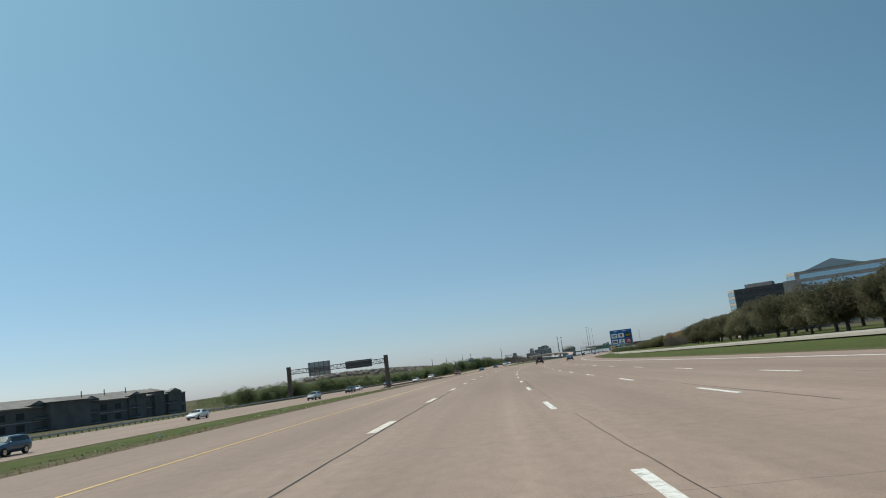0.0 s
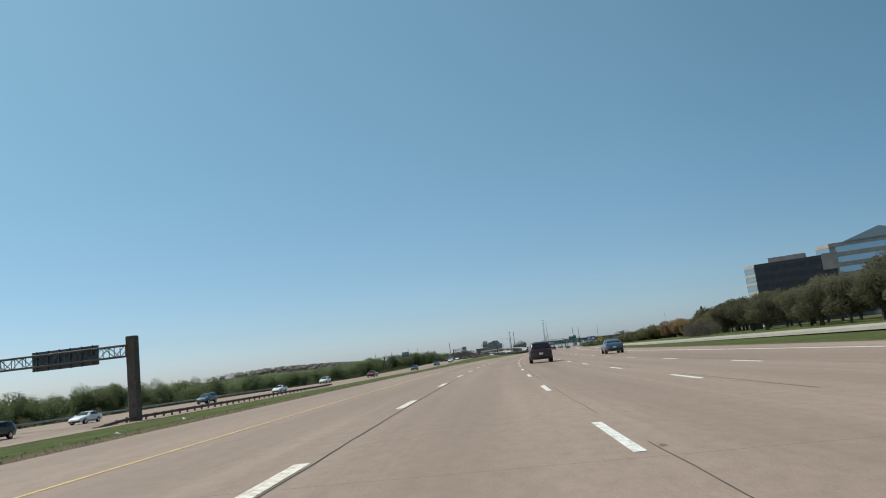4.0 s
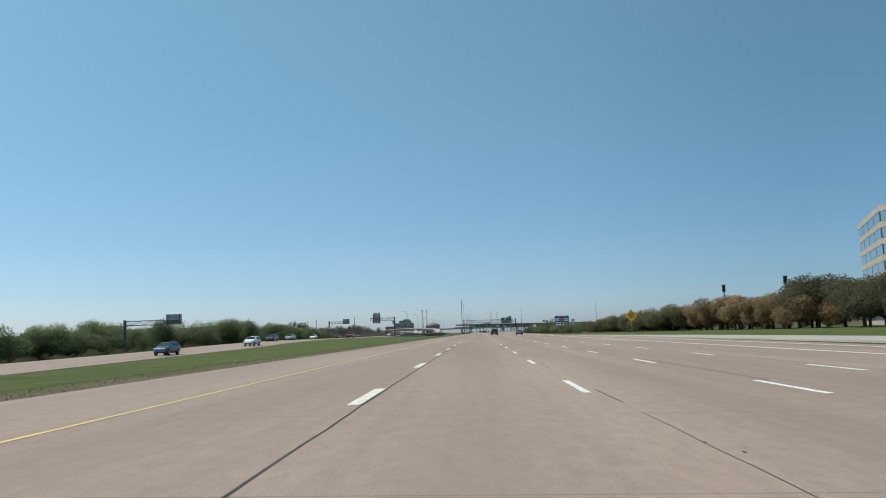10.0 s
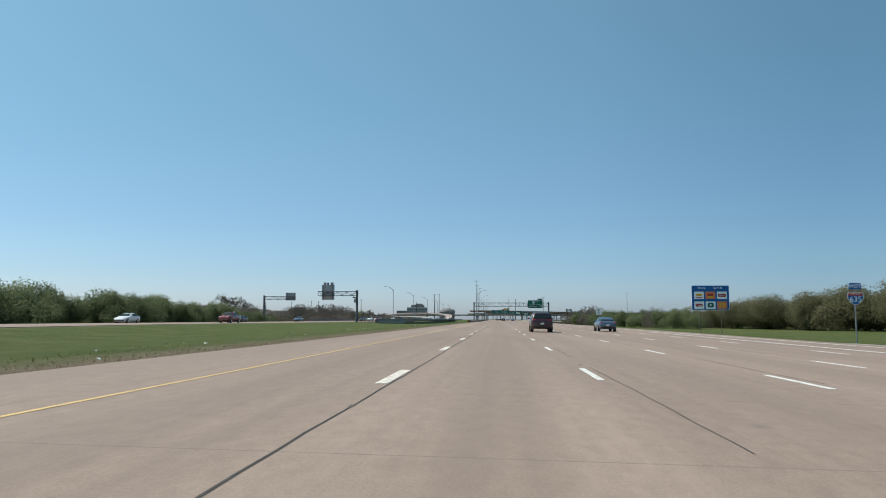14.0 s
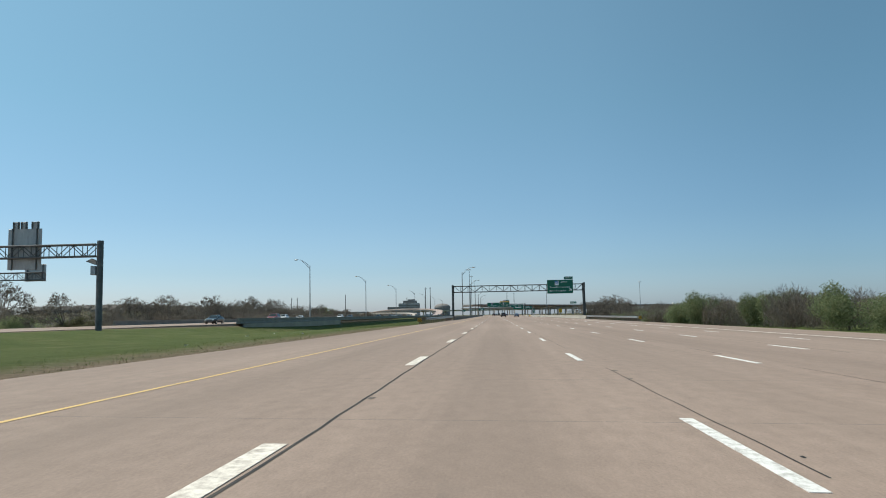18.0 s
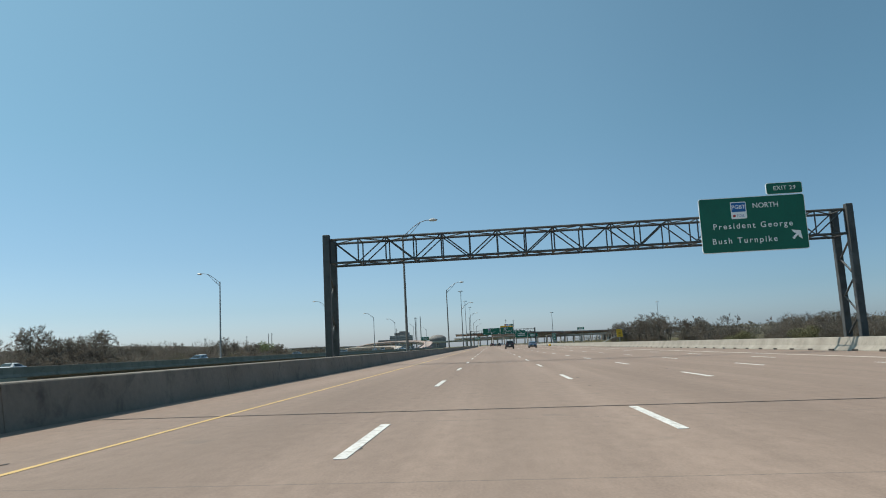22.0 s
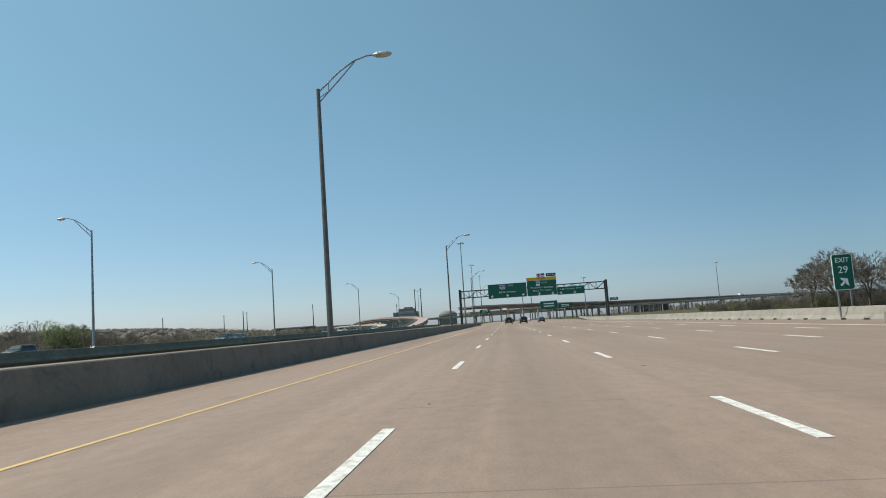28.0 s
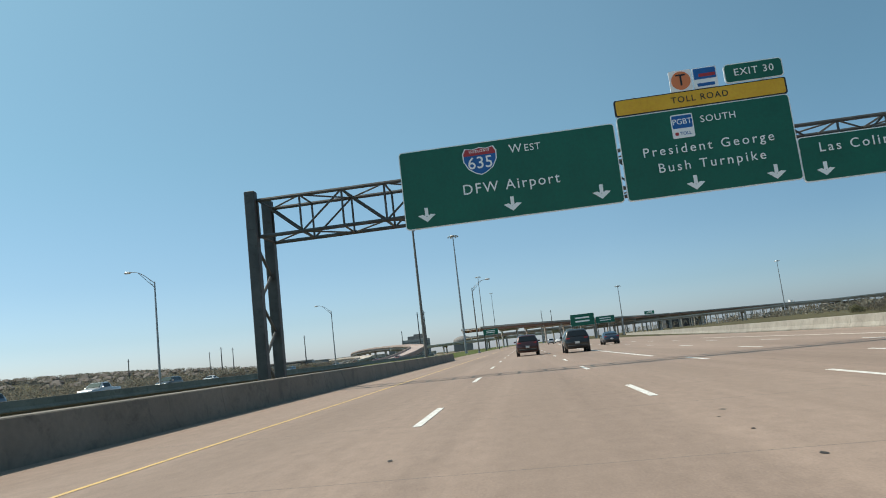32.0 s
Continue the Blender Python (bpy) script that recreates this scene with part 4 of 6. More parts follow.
def cantilever(s, d, base, zb, zt, top, reach, label, panels=()):
    """A sign frame on one post whose arm reaches out sideways; signs are seen from behind."""
    root = thing("cantilever_frame", stand(s, d, 0), label, "sign gantry", "sign frames of the opposite road")
    part("post", rod(bmesh.new(), (0, 0, base), (0, 0, top), 0.26, 14), OLDGALV, root)
    part("base_plate", boxb((0.9, 0.9, 0.12), (0, 0, base + 0.06), 0.02), CONC, root)
    x0, x1 = (0.2, reach) if reach > 0 else (reach, -0.2)
    truss(root, x0, x1, -0.35, 0.35, zb, zt, OLDGALV, max(4, int(abs(reach) / 1.1)), 0.05)
    for cx, cz, w, h in panels:
        q = thing("sign_panel_back", stand(s, d, 0) @ Matrix.Translation((0, 0.55, 0)), "grey aluminium back of an overhead sign with ribs", "road sign")
        part("panel", boxb((w, 0.05, h), (cx, 0, cz), 0.01), SIGNBACK, q)
        for x in np.linspace(cx - w * 0.36, cx + w * 0.36, max(2, int(w / 1.1))):
            part("rib", boxb((0.09, 0.10, h * 1.02), (float(x), -0.08, cz), 0.005), OLDGALV, q)
    return root


cantilever(376.7, -65.4, -1.3, 4.3, 5.1, 5.3, 10.5, "grey cantilever sign frame beyond the opposite road", ((9.0, 5.2, 3.0, 1.9),))
cantilever(523.9, -33.0, -0.1, 6.5, 7.5, 7.8, -9.2, "grey cantilever sign frame in the grass median", ((-7.0, 7.3, 3.0, 3.5), (-7.8, 9.35, 0.6, 0.6), (-7.1, 9.35, 0.6, 0.6), (-6.1, 9.35, 0.7, 0.6)))
median_frame = bpy.data.objects["cantilever_frame.001"]
part("equipment_box", boxb((0.45, 0.4, 0.75), (-0.5, 0, 5.3), 0.03), GALV, median_frame)
part("solar_panel", box(bmesh.new(), (0.9, 0.7, 0.05), Matrix.Translation((-0.55, 0, 6.05)) @ pose(0, 0, 0, 25, 20), 0.01), DARKSTEEL, median_frame)
cantilever(551.0, -64.0, 0.2, 6.3, 7.2, 7.5, 8.6, "grey cantilever sign frame beyond the opposite road", ((7.2, 7.2, 2.75, 2.1),))

# rusty frame over the opposite road
root = thing("opposite_gantry", stand(146.3, 0, 0), "brown weathering steel sign gantry over the opposite road", "sign gantry", "sign frames of the opposite road")
for d, base in ((-33.3, -1.5), (-57.7, -1.5)):
    part("post", box(bmesh.new(), (0.85, 0.85, 6.5 - base), Matrix.Translation((d, 0, (6.5 + base) / 2)), 0.05), RUST, root)
truss(root, -57.3, -33.7, -0.5, 0.5, 4.7, 5.7, OLDGALV, 22, 0.055)
for cx, cz, w, h in ((-50.2, 5.3, 5.6, 3.3), (-40.3, 5.2, 6.6, 1.8)):
    q = thing("sign_panel_back", stand(146.3, 0, 0) @ Matrix.Translation((0, 0.75, 0)), "grey aluminium back of an overhead sign with ribs", "road sign")
    part("panel", boxb((w, 0.05, h), (cx, 0, cz), 0.01), SIGNBACK if h > 2 else OLDGALV, q)
    for x in np.linspace(cx - w * 0.42, cx + w * 0.42, max(2, int(w / 1.0))):
        part("rib", boxb((0.09, 0.10, h * 1.03), (float(x), -0.08, cz), 0.005), OLDGALV if h > 2 else DARKSTEEL, q)


# ---------------------------------------------------------------- roadside signs
def post_sign(name, s, d, z0, z1, label, legs, mat=GALV, leg_mat=None):
    """Legs only; the caller adds the face. legs: x offsets."""
    g_ = thing(name, stand(s, d, 0), label, "road sign")
    for x in legs:
        part("leg", boxb((0.06, 0.06, z1 - z0), (x, 0.08, (z0 + z1) / 2), 0.008), leg_mat or GALV, g_)
    return g_


def logo_sign(s, d, w, h, zc, label, tiles, title_bars):
    """A blue services board with six small pictures, drawn as plain coloured shapes."""
    g_ = post_sign("services_sign", s, d, down(z_ground(s, d)) - 0.2, zc + h * 0.3, label, (-w * 0.28, w * 0.28), leg_mat=WOODPOST)
    sign_panel(g_, 0, zc, w, h, SIGNBLUE)
    lettering(g_, "FOOD", -w * 0.22, zc + h * 0.39, h * 0.075, SIGNWHITE, -0.014)
    lettering(g_, title_bars, w * 0.2, zc + h * 0.39, h * 0.075, SIGNWHITE, -0.014)
    for k, (bg, marks) in enumerate(tiles):
        cx, cz = (k % 3 - 1) * w * 0.305, zc + (0.10 if k < 3 else -0.30) * h
        tile = part("logo_tile", panel_shape(w * 0.26, h * 0.30, 0.03, -0.02, -0.011, cx, cz), bg, g_)
        for (mx, mz, mw, mh, mm) in marks:
            part("logo_mark", panel_shape(w * 0.26 * mw, h * 0.30 * mh, min(w * 0.26 * mw, h * 0.3 * mh) * 0.3, -0.027, -0.021, cx + mx * w * 0.26, cz + mz * h * 0.3), mm, tile)
    return g_


W_, R_, K_, O_, B_ = SIGNWHITE, SIGNRED, SIGNBLACK, SIGNORANGE, SIGNBLUE
logo_sign(103.6, 18.1, 3.65, 2.45, 3.1, "blue food services board with six small pictures on two legs", (
    (W_, ((0, 0.08, 0.7, 0.28, B_), (0, -0.25, 0.5, 0.12, SIGNGREEN))), (W_, ((0, 0.05, 0.38, 0.5, R_), (0, -0.35, 0.6, 0.1, R_))), (K_, ((0, 0, 0.8, 0.4, SIGNYELLOW), (0, 0, 0.6, 0.2, K_))),
    (W_, ((0, 0.15, 0.75, 0.22, K_), (0, -0.15, 0.75, 0.25, R_))), (W_, ((0, 0.12, 0.3, 0.4, R_), (0, -0.3, 0.65, 0.12, K_))), (R_, ((0, 0.15, 0.6, 0.14, W_), (0, -0.15, 0.7, 0.14, W_)))), "EXIT 31")
logo_sign(426.7, 20.1, 3.5, 2.35, 3.1, "blue food services board with six small pictures on two legs", (
    (W_, ((0, 0.05, 0.6, 0.3, SIGNYELLOW), (0, -0.3, 0.7, 0.12, R_))), (O_, ((0, 0.05, 0.6, 0.3, R_), (0, -0.2, 0.5, 0.2, SIGNYELLOW))), (W_, ((0, 0, 0.8, 0.42, R_), (0, 0, 0.6, 0.14, W_))),
    (W_, ((0, 0.0, 0.7, 0.4, R_), (0.1, -0.1, 0.4, 0.2, W_))), (W_, ((0, 0, 0.62, 0.62, SIGNGREEN), (0, 0, 0.25, 0.3, W_))), (O_, ((-0.18, 0, 0.14, 0.6, SIGNYELLOW), (0.18, 0, 0.14, 0.6, SIGNYELLOW), (0, 0.2, 0.4, 0.12, SIGNYELLOW)))), "EXIT 30")

g = post_sign("route_marker", 396.2, 19.05, down(z_ground(396.2, 19.05)) - 0.2, 2.97, "interstate 635 shield under a blue west plate", (0,))
part("plate", panel_shape(0.62, 0.34, 0.03, -0.01, 0.02, 0, 2.82), SIGNBLUE, g)
lettering(g, "WEST", 0, 2.82, 0.17, SIGNWHITE, -0.02)
shield(g, 0, 2.17, 0.84, "635")

g = post_sign("merge_warning_sign", 346.7, 20.9, down(z_ground(346.7, 20.9)) - 0.2, 2.9, "yellow diamond warning sign on a thin post", (0,))
part("diamond", panel_shape(1.2, 1.2, 0.08, -0.02, 0.01, 0, 0), SIGNYELLOW, g, m=Matrix.Translation((0, 0, 2.55)) @ pose(0, 0, 0, 0, 45, 0))
for zz, ww in ((2.8, 0.5), (2.55, 0.85), (2.3, 0.5)):
    part("legend_bar", panel_shape(ww, 0.13, 0.02, -0.03, -0.021, 0, zz), SIGNBLACK, g)

g = post_sign("speed_limit_sign", 486.0, 17.6, down(z_ground(486, 17.6)) - 0.2, 2.85, "white speed limit 65 sign on a thin post", (0,))
part("panel", panel_shape(1.0, 1.1, 0.06, -0.02, 0.01, 0, 2.40), SIGNWHITE, g)
lettering(g, "SPEED", 0, 2.79, 0.15, SIGNBLACK, -0.03)
lettering(g, "LIMIT", 0, 2.55, 0.15, SIGNBLACK, -0.03)
lettering(g, "65", 0, 2.14, 0.36, SIGNBLACK, -0.03)

g = thing("advisory_sign", stand(694.0, 20.6, 0), "yellow exit 30 mph advisory sign behind the barrier", "road sign")
part("panel", panel_shape(0.95, 1.25, 0.06, -0.02, 0.01, 0, 1.85), SIGNYELLOW, g)
lettering(g, "EXIT", 0, 2.25, 0.16, SIGNBLACK, -0.03)
lettering(g, "30", 0, 1.85, 0.34, SIGNBLACK, -0.03)
lettering(g, "MPH", 0, 1.46, 0.13, SIGNBLACK, -0.03)
part("bracket", rod(bmesh.new(), (-3.2, 0.1, 0.3), (0, 0.06, 1.6), 0.05), GALV, g)
part("leg", boxb((0.09, 0.09, 3.5), (0, 0.08, 0.2), 0.008), GALV, g)

g = thing("exit_number_sign", stand(775.0, 17.18, 0), "green exit 29 arrow sign on two short legs", "road sign")
sign_panel(g, -0.33, 2.32, 1.02, 1.85, SIGNGREEN, bw=0.03)
lettering(g, "EXIT", -0.33, 2.92, 0.24, SIGNWHITE, -0.014)
lettering(g, "29", -0.33, 2.42, 0.36, SIGNWHITE, -0.014)
down_arrow(g, -0.33, 1.8, 0.5, turn=225)
for x in (-0.65, -0.02):
    part("leg", boxb((0.08, 0.08, 2.0), (x, 0.1, 1.0), 0.006), GALV, g)

g = thing("city_limit_sign", stand(664.5, -8.59, 0.12), "green Irving city limit sign on a post at the barrier", "road sign")
sign_panel(g, 0, 2.05, 1.0, 0.47, SIGNGREEN, bw=0.014)
lettering(g, "Irving", 0, 2.13, 0.17, SIGNWHITE, -0.014, spacing=1.1)
lettering(g, "CITY LIMIT", 0, 1.92, 0.07, SIGNWHITE, -0.014)
part("leg", boxb((0.06, 0.06, 2.3), (0.05, 0.1, 0.95), 0.006), GALV, g)


# ---------------------------------------------------------------- street lamps
def street_lamp(s, d, z0, top, side, label, group):
    """A tapered pole with a truss arm; side +1 reaches to the right."""
    root_ = thing("street_lamp", stand(s, d, 0), label, "street lamp", group)
    part("pole", rod(bmesh.new(), (0, 0, z0), (0, 0, top + 0.15), 0.125, 10, 0.075), POLE if side > 0 else GALV, root_)
    part("base", boxb((0.42, 0.42, 0.28), (0, 0, z0 + 0.14), 0.03), GALV, root_)
    x = side
    part("arm", tube(((0, 0, top), (0.9 * x, 0, top + 0.78), (1.55 * x, 0, top + 1.2), (2.1 * x, 0, top + 1.36), (2.5 * x, 0, top + 1.38)), 0.035), GALV, root_)
    part("strut", tube(((0, 0, top - 0.45), (0.95 * x, 0, top + 0.5), (1.6 * x, 0, top + 1.17)), 0.03), GALV, root_)
    part("strut", tube(((0, 0, top - 0.25), (0.45 * x, 0, top + 0.02), (0.45 * x, 0, top + 0.38)), 0.02), GALV, root_)
    bm = bmesh.new()
    bmesh.ops.create_uvsphere(bm, u_segments=12, v_segments=8, radius=0.5, matrix=Matrix.Translation((2.75 * x, 0, top + 1.36)) @ Matrix.Diagonal((0.82, 0.34, 0.26, 1)))
    part("lamp_head", bm, LAMPHEAD, root_)
    return root_


for s in (637.2, 701.7, 764.6, 828.4, 896.8, 962.0):
    street_lamp(s, -8.33, 0.28, 10.85, 1, "tall dark street lamp standing behind the median barrier", "lamps along the median")
for s in (606.2, 669.4, 732.9, 795.9, 844.9, 910.4, 977.0):
    street_lamp(s, -36.2 + (s - 606) * 0.002, 0.9, 11.1, -1, "tall grey street lamp on the opposite parapet", "lamps of the opposite road")


def high_mast(s, d, z0, top, label="tall grey high-mast light pole with a ring of lamps"):
    root_ = thing("high_mast_light", stand(s, d, 0), label, "street lamp", "high-mast lights")
    part("pole", rod(bmesh.new(), (0, 0, z0), (0, 0, top), 0.42, 10, 0.17), GALV, root_)
    bm = bmesh.new()
    bmesh.ops.create_cone(bm, cap_ends=True, segments=12, radius1=1.5, radius2=1.4, depth=0.2, matrix=Matrix.Translation((0, 0, top - 0.3)))
    part("lamp_ring", bm, GALV, root_)
    for k in range(6):
        a = k * math.pi / 3
        part("lamp_head", boxb((0.5, 0.5, 0.45), (1.6 * math.cos(a), 1.6 * math.sin(a), top - 0.6), 0.06), LAMPHEAD, root_)


high_mast(1083, -19.2, -1, 39.6)
high_mast(1361, 178.8, -3, 37.6)
high_mast(1304, 62.1, -2, 30)
high_mast(1288, -23, -2, 44.8)
high_mast(1509, -24, -2, 50)
high_mast(1655, -108, -2, 46)


# ---------------------------------------------------------------- buildings
def prism(name, pts, z0, z1, mat, root):
    """An upright block over a plan polygon of (s, d) points."""
    bm = bmesh.new()
    f = bm.faces.new([bm.verts.new(high(s, d, z0)) for s, d in pts])
    g_ = bmesh.ops.extrude_face_region(bm, geom=[f])
    bmesh.ops.translate(bm, verts=[v for v in g_["geom"] if isinstance(v, bmesh.types.BMVert)], vec=(0, 0, (z1 - z0) * STRETCH))
    bmesh.ops.recalc_face_normals(bm, faces=bm.faces)
    return part(name, bm, mat, root)


def wall_quad(a, b, u0, u1, z0, z1, out, depth, mat, root, name, label=""):
    """A thin block on the wall from plan point a to b, between the fractions u0 and u1."""
    A, B = at(*a), at(*b)
    t = (B - A)
    n = Vector((t.y, -t.x, 0)).normalized()
    if n.dot(out) < 0:
        n = -n
    p, q = A + t * u0, A + t * u1
    bm = bmesh.new()
    vs = [bm.verts.new(v + n * k + Vector((0, 0, up(z)))) for k in (-0.02, depth) for v, z in ((p, z0), (q, z0), (q, z1), (p, z1))]
    for f in ((4, 5, 6, 7), (0, 1, 5, 4), (1, 2, 6, 5), (2, 3, 7, 6), (3, 0, 4, 7)):
        bm.faces.new([vs[i] for i in f])
    bmesh.ops.recalc_face_normals(bm, faces=bm.faces)
    return part(name, bm, mat, root, label)


def office(name, label, pts, z0, z1, body, storeys, faces, roof_box=None):
    """faces: (edge index, glass, number of panes, cladding of the bands)."""
    root_ = thing(name, Matrix(), label, "office building")
    prism("body", pts, z0, z1, body, root_)
    mid = sum((at(*p) for p in pts), Vector()) / len(pts)
    for i, glass, panes, clad in faces:
        a, b = pts[i], pts[(i + 1) % len(pts)]
        out = (at(*a) + at(*b)) / 2 - mid
        hgt = (z1 - z0) / storeys
        for k in range(storeys):
            za = z0 + k * hgt
            wall_quad(a, b, 0, 1, za + hgt * 0.62, za + hgt * 1.0, out, 0.12, clad, root_, "spandrel")
            for j in range(panes):
                wall_quad(a, b, (j + 0.04) / panes, (j + 0.96) / panes, za + 0.1, za + hgt * 0.60, out, 0.04, glass, root_, "window")
    for q, h, m in roof_box or ():
        prism("roof_house", q, z1, z1 + h, m, root_)
    return root_


office("dark_office", "dark glass office building with a pale striped end", [(395.7, 88.2), (386.3, 116.2), (406, 119.5), (436, 98), (403.3, 86.0)], -3, 25, BROWNSTONE, 8,
       ((0, DARKGLASS, 6, BROWNSTONE), (4, BLUEGLASS, 1, TANSTONE), (3, BLUEGLASS, 4, TANSTONE)), (([(396, 94), (391.5, 107), (400, 110), (405, 97)], 2.0, GREYCLAD),))
prism("corner_terrace", [(387.6, 111.5), (385.9, 116.9), (389, 118), (391, 112.5)], 19, 25.4, GREYCLAD, bpy.data.objects["dark_office"])
off = office("striped_office", "grey office building with blue ribbon windows", [(411.0, 123.0), (372, 235), (410, 250), (445, 130), (418.9, 120.2)], -3, 31, GREYCLAD, 8,
             ((0, BLUEGLASS, 2, GREYCLAD), (4, BLUEGLASS, 1, TANSTONE), (3, BLUEGLASS, 4, TANSTONE)))
# glazed gable on the striped office's roof
bm = bmesh.new()
for (s, d), z in (((409, 128), 31), ((399.7, 155), 31), ((404, 141), 35.5), ((435, 137), 31), ((426, 164), 31), ((430, 150), 35.5)):
    bm.verts.new(high(s, d, z))
bm.verts.ensure_lookup_table()
for f in ((0, 1, 2), (3, 5, 4), (0, 2, 5, 3), (1, 4, 5, 2), (0, 3, 4, 1)):
    bm.faces.new([bm.verts[i] for i in f])
bmesh.ops.recalc_face_normals(bm, faces=bm.faces)
part("glazed_gable", bm, PALEGLASS, off)
prism("roof_house", [(396, 172), (385, 205), (405, 212), (416, 180)], 31, 34.5, GREYCLAD, off)


def apartments():
    root_ = thing("apartment_block", Matrix(), "brown brick apartment block with a grey hipped roof", "apartment building")
    a, b, dep = (242.0, -146.0), (112.0, -168.0), 22
    prism("body", [a, b, (112, -168 - dep), (242, -146 - dep)], -6, 5.4, BRICKWALL, root_)
    bm = bmesh.new()
    n = 7
    def sl(f, w):
        return (242 + (112 - 242) * f, -146 - 22 * f - w)
    lo_, hi = [(sl(0, -1.2), 5.4), (sl(1, -1.2), 5.4), (sl(1, dep + 1.2), 5.4), (sl(0, dep + 1.2), 5.4)], [(sl(0.06, dep / 2), 8.2), (sl(0.94, dep / 2), 8.2)]
    vs = [bm.verts.new(high(p[0], p[1], z)) for p, z in lo_ + hi]
    for f in ((0, 1, 5, 4), (1, 2, 5), (2, 3, 4, 5), (3, 0, 4), (3, 2, 1, 0)):
        bm.faces.new([vs[i] for i in f])
    bmesh.ops.recalc_face_normals(bm, faces=bm.faces)
    part("roof", bm, SHINGLE, root_)
    out = Vector((1, 0, 0))
    for k in range(n):
        f0 = k / n + 0.03
        # projecting bays with small gables
        p0, p1 = sl(f0, 0), sl(f0 + 0.05, 0)
        prism("bay", [p0, p1, (p1[0], p1[1] + 1.6), (p0[0], p0[1] + 1.6)], -6, 6.0, BRICKWALL, root_)
        bm = bmesh.new()
        q = [high(*p0, 6.0), high(*p1, 6.0), high(p1[0], p1[1] + 1.9, 6.0), high(p0[0], p0[1] + 1.9, 6.0), (at(*p0) + at(*p1)) / 2 + Vector((0, 0, up(7.3))), (at(p1[0], p1[1] + 1.9) + at(p0[0], p0[1] + 1.9)) / 2 + Vector((0, 0, up(7.3)))]
        vs = [bm.verts.new(v) for v in q]
        for f in ((0, 1, 4), (2, 3, 5), (1, 2, 5, 4), (3, 0, 4, 5), (3, 2, 1, 0)):
            bm.faces.new([vs[i] for i in f])
        bmesh.ops.recalc_face_normals(bm, faces=bm.faces)
        part("gable", bm, SHINGLE, root_)
    for k in range(22):
        for z in (-5.0, -1.6, 1.9):
            f0 = (k + 0.25) / 22
            wall_quad(sl(0, 0), sl(1, 0), f0, f0 + 0.02, z, z + 2.0, out, 0.06, DARKGLASS, root_, "window")
            if k % 3 == 1:
                wall_quad(sl(0, 0), sl(1, 0), f0 - 0.008, f0 + 0.028, z - 0.35, z - 0.15, out, 1.7, PALECLAD, root_, "balcony")
                wall_quad(sl(0, -1.35), sl(1, -1.35), f0 - 0.008, f0 + 0.028, z - 0.15, z + 0.65, out, 0.05, DARKSTEEL, root_, "balcony_rail")
    for z in (-2.6, 0.9, 5.0):
        wall_quad(sl(0, 0), sl(1, 0), 0.0, 1.0, z, z + 0.3, out, 0.14, PALECLAD, root_, "string_course", "pale horizontal band")
    # forward tower with its own hipped roof, and roof vents
    for f0, f1, zt in ((0.36, 0.47, 6.4), (0.10, 0.135, 6.6), (0.165, 0.2, 6.4)):
        q = [sl(f0, -4 if f0 > 0.3 else -2), sl(f1, -4 if f0 > 0.3 else -2), sl(f1, 6), sl(f0, 6)]
        prism("tower", q, -6, zt, BRICKWALL, root_)
        bm = bmesh.new()
        mid = sum((at(*p) for p in q), Vector()) / 4
        vs = [bm.verts.new(mid + (at(*p) - mid) * 1.12 + Vector((0, 0, up(zt)))) for p in q] + [bm.verts.new(mid + Vector((0, 0, up(zt + 1.5))))]
        for k in range(4):
            bm.faces.new((vs[k], vs[(k + 1) % 4], vs[4]))
        bm.faces.new(vs[:4])
        bmesh.ops.recalc_face_normals(bm, faces=bm.faces)
        part("tower_roof", bm, SHINGLE, root_)
    for f in (0.17, 0.24, 0.31):
        p = high(*sl(f, 6), 8.0)
        part("vent_pipe", rod(bmesh.new(), p - Vector((0, 0, 1.5)), p + Vector((0, 0, 1.6)), 0.2, 8), DARKSTEEL, root_)
    return root_


apartments()


def far_block(name, label, s, d, z0, parts_):
    root_ = thing(name, stand(s, d, z0), label, "building")
    for nm, x, y, z, w, l_, h, mat in parts_:
        part(nm, boxb((w, l_, h), (x, y, z + h / 2), 0.2), mat, root_)
    return root_


# tower and domed hall: distance haze put into paler wall and window-band greys
far = far_block("far_tower", "distant office tower in haze-lightened grey with stepped roof", 2140, -190, 0,
                (("body", 0, 0, 0, 46, 30, 30, PALECLAD), ("upper_storey", 2, 0, 30, 30, 24, 6, GREYCLAD), ("roof_house", 5, 0, 36, 16, 12, 3, GREYCLAD), ("wing", -34, 4, 0, 30, 30, 22, GREYCLAD)))
for k in range(6):
    part("window_band", boxb((46.4, 30.4, 1.8), (0, 0, 4 + k * 4.2), 0.05), GREYCLAD, far)
dome = far_block("far_domed_hall", "distant building in haze-lightened grey with rounded roof", 2620, -146, 0, (("body", 0, 0, 0, 44, 30, 24, GREYCLAD),))
bm = bmesh.new()
bmesh.ops.create_uvsphere(bm, u_segments=20, v_segments=10, radius=1, matrix=Matrix.Translation((0, 0, 24)) @ Matrix.Diagonal((24, 16, 12, 1)))
part("dome", bm, GREYCLAD, dome)
for k in range(4):
    part("window_band", boxb((44.4, 30.4, 2.0), (0, 0, 4 + k * 5), 0.05), GREYCLAD, dome)
random.seed(5)
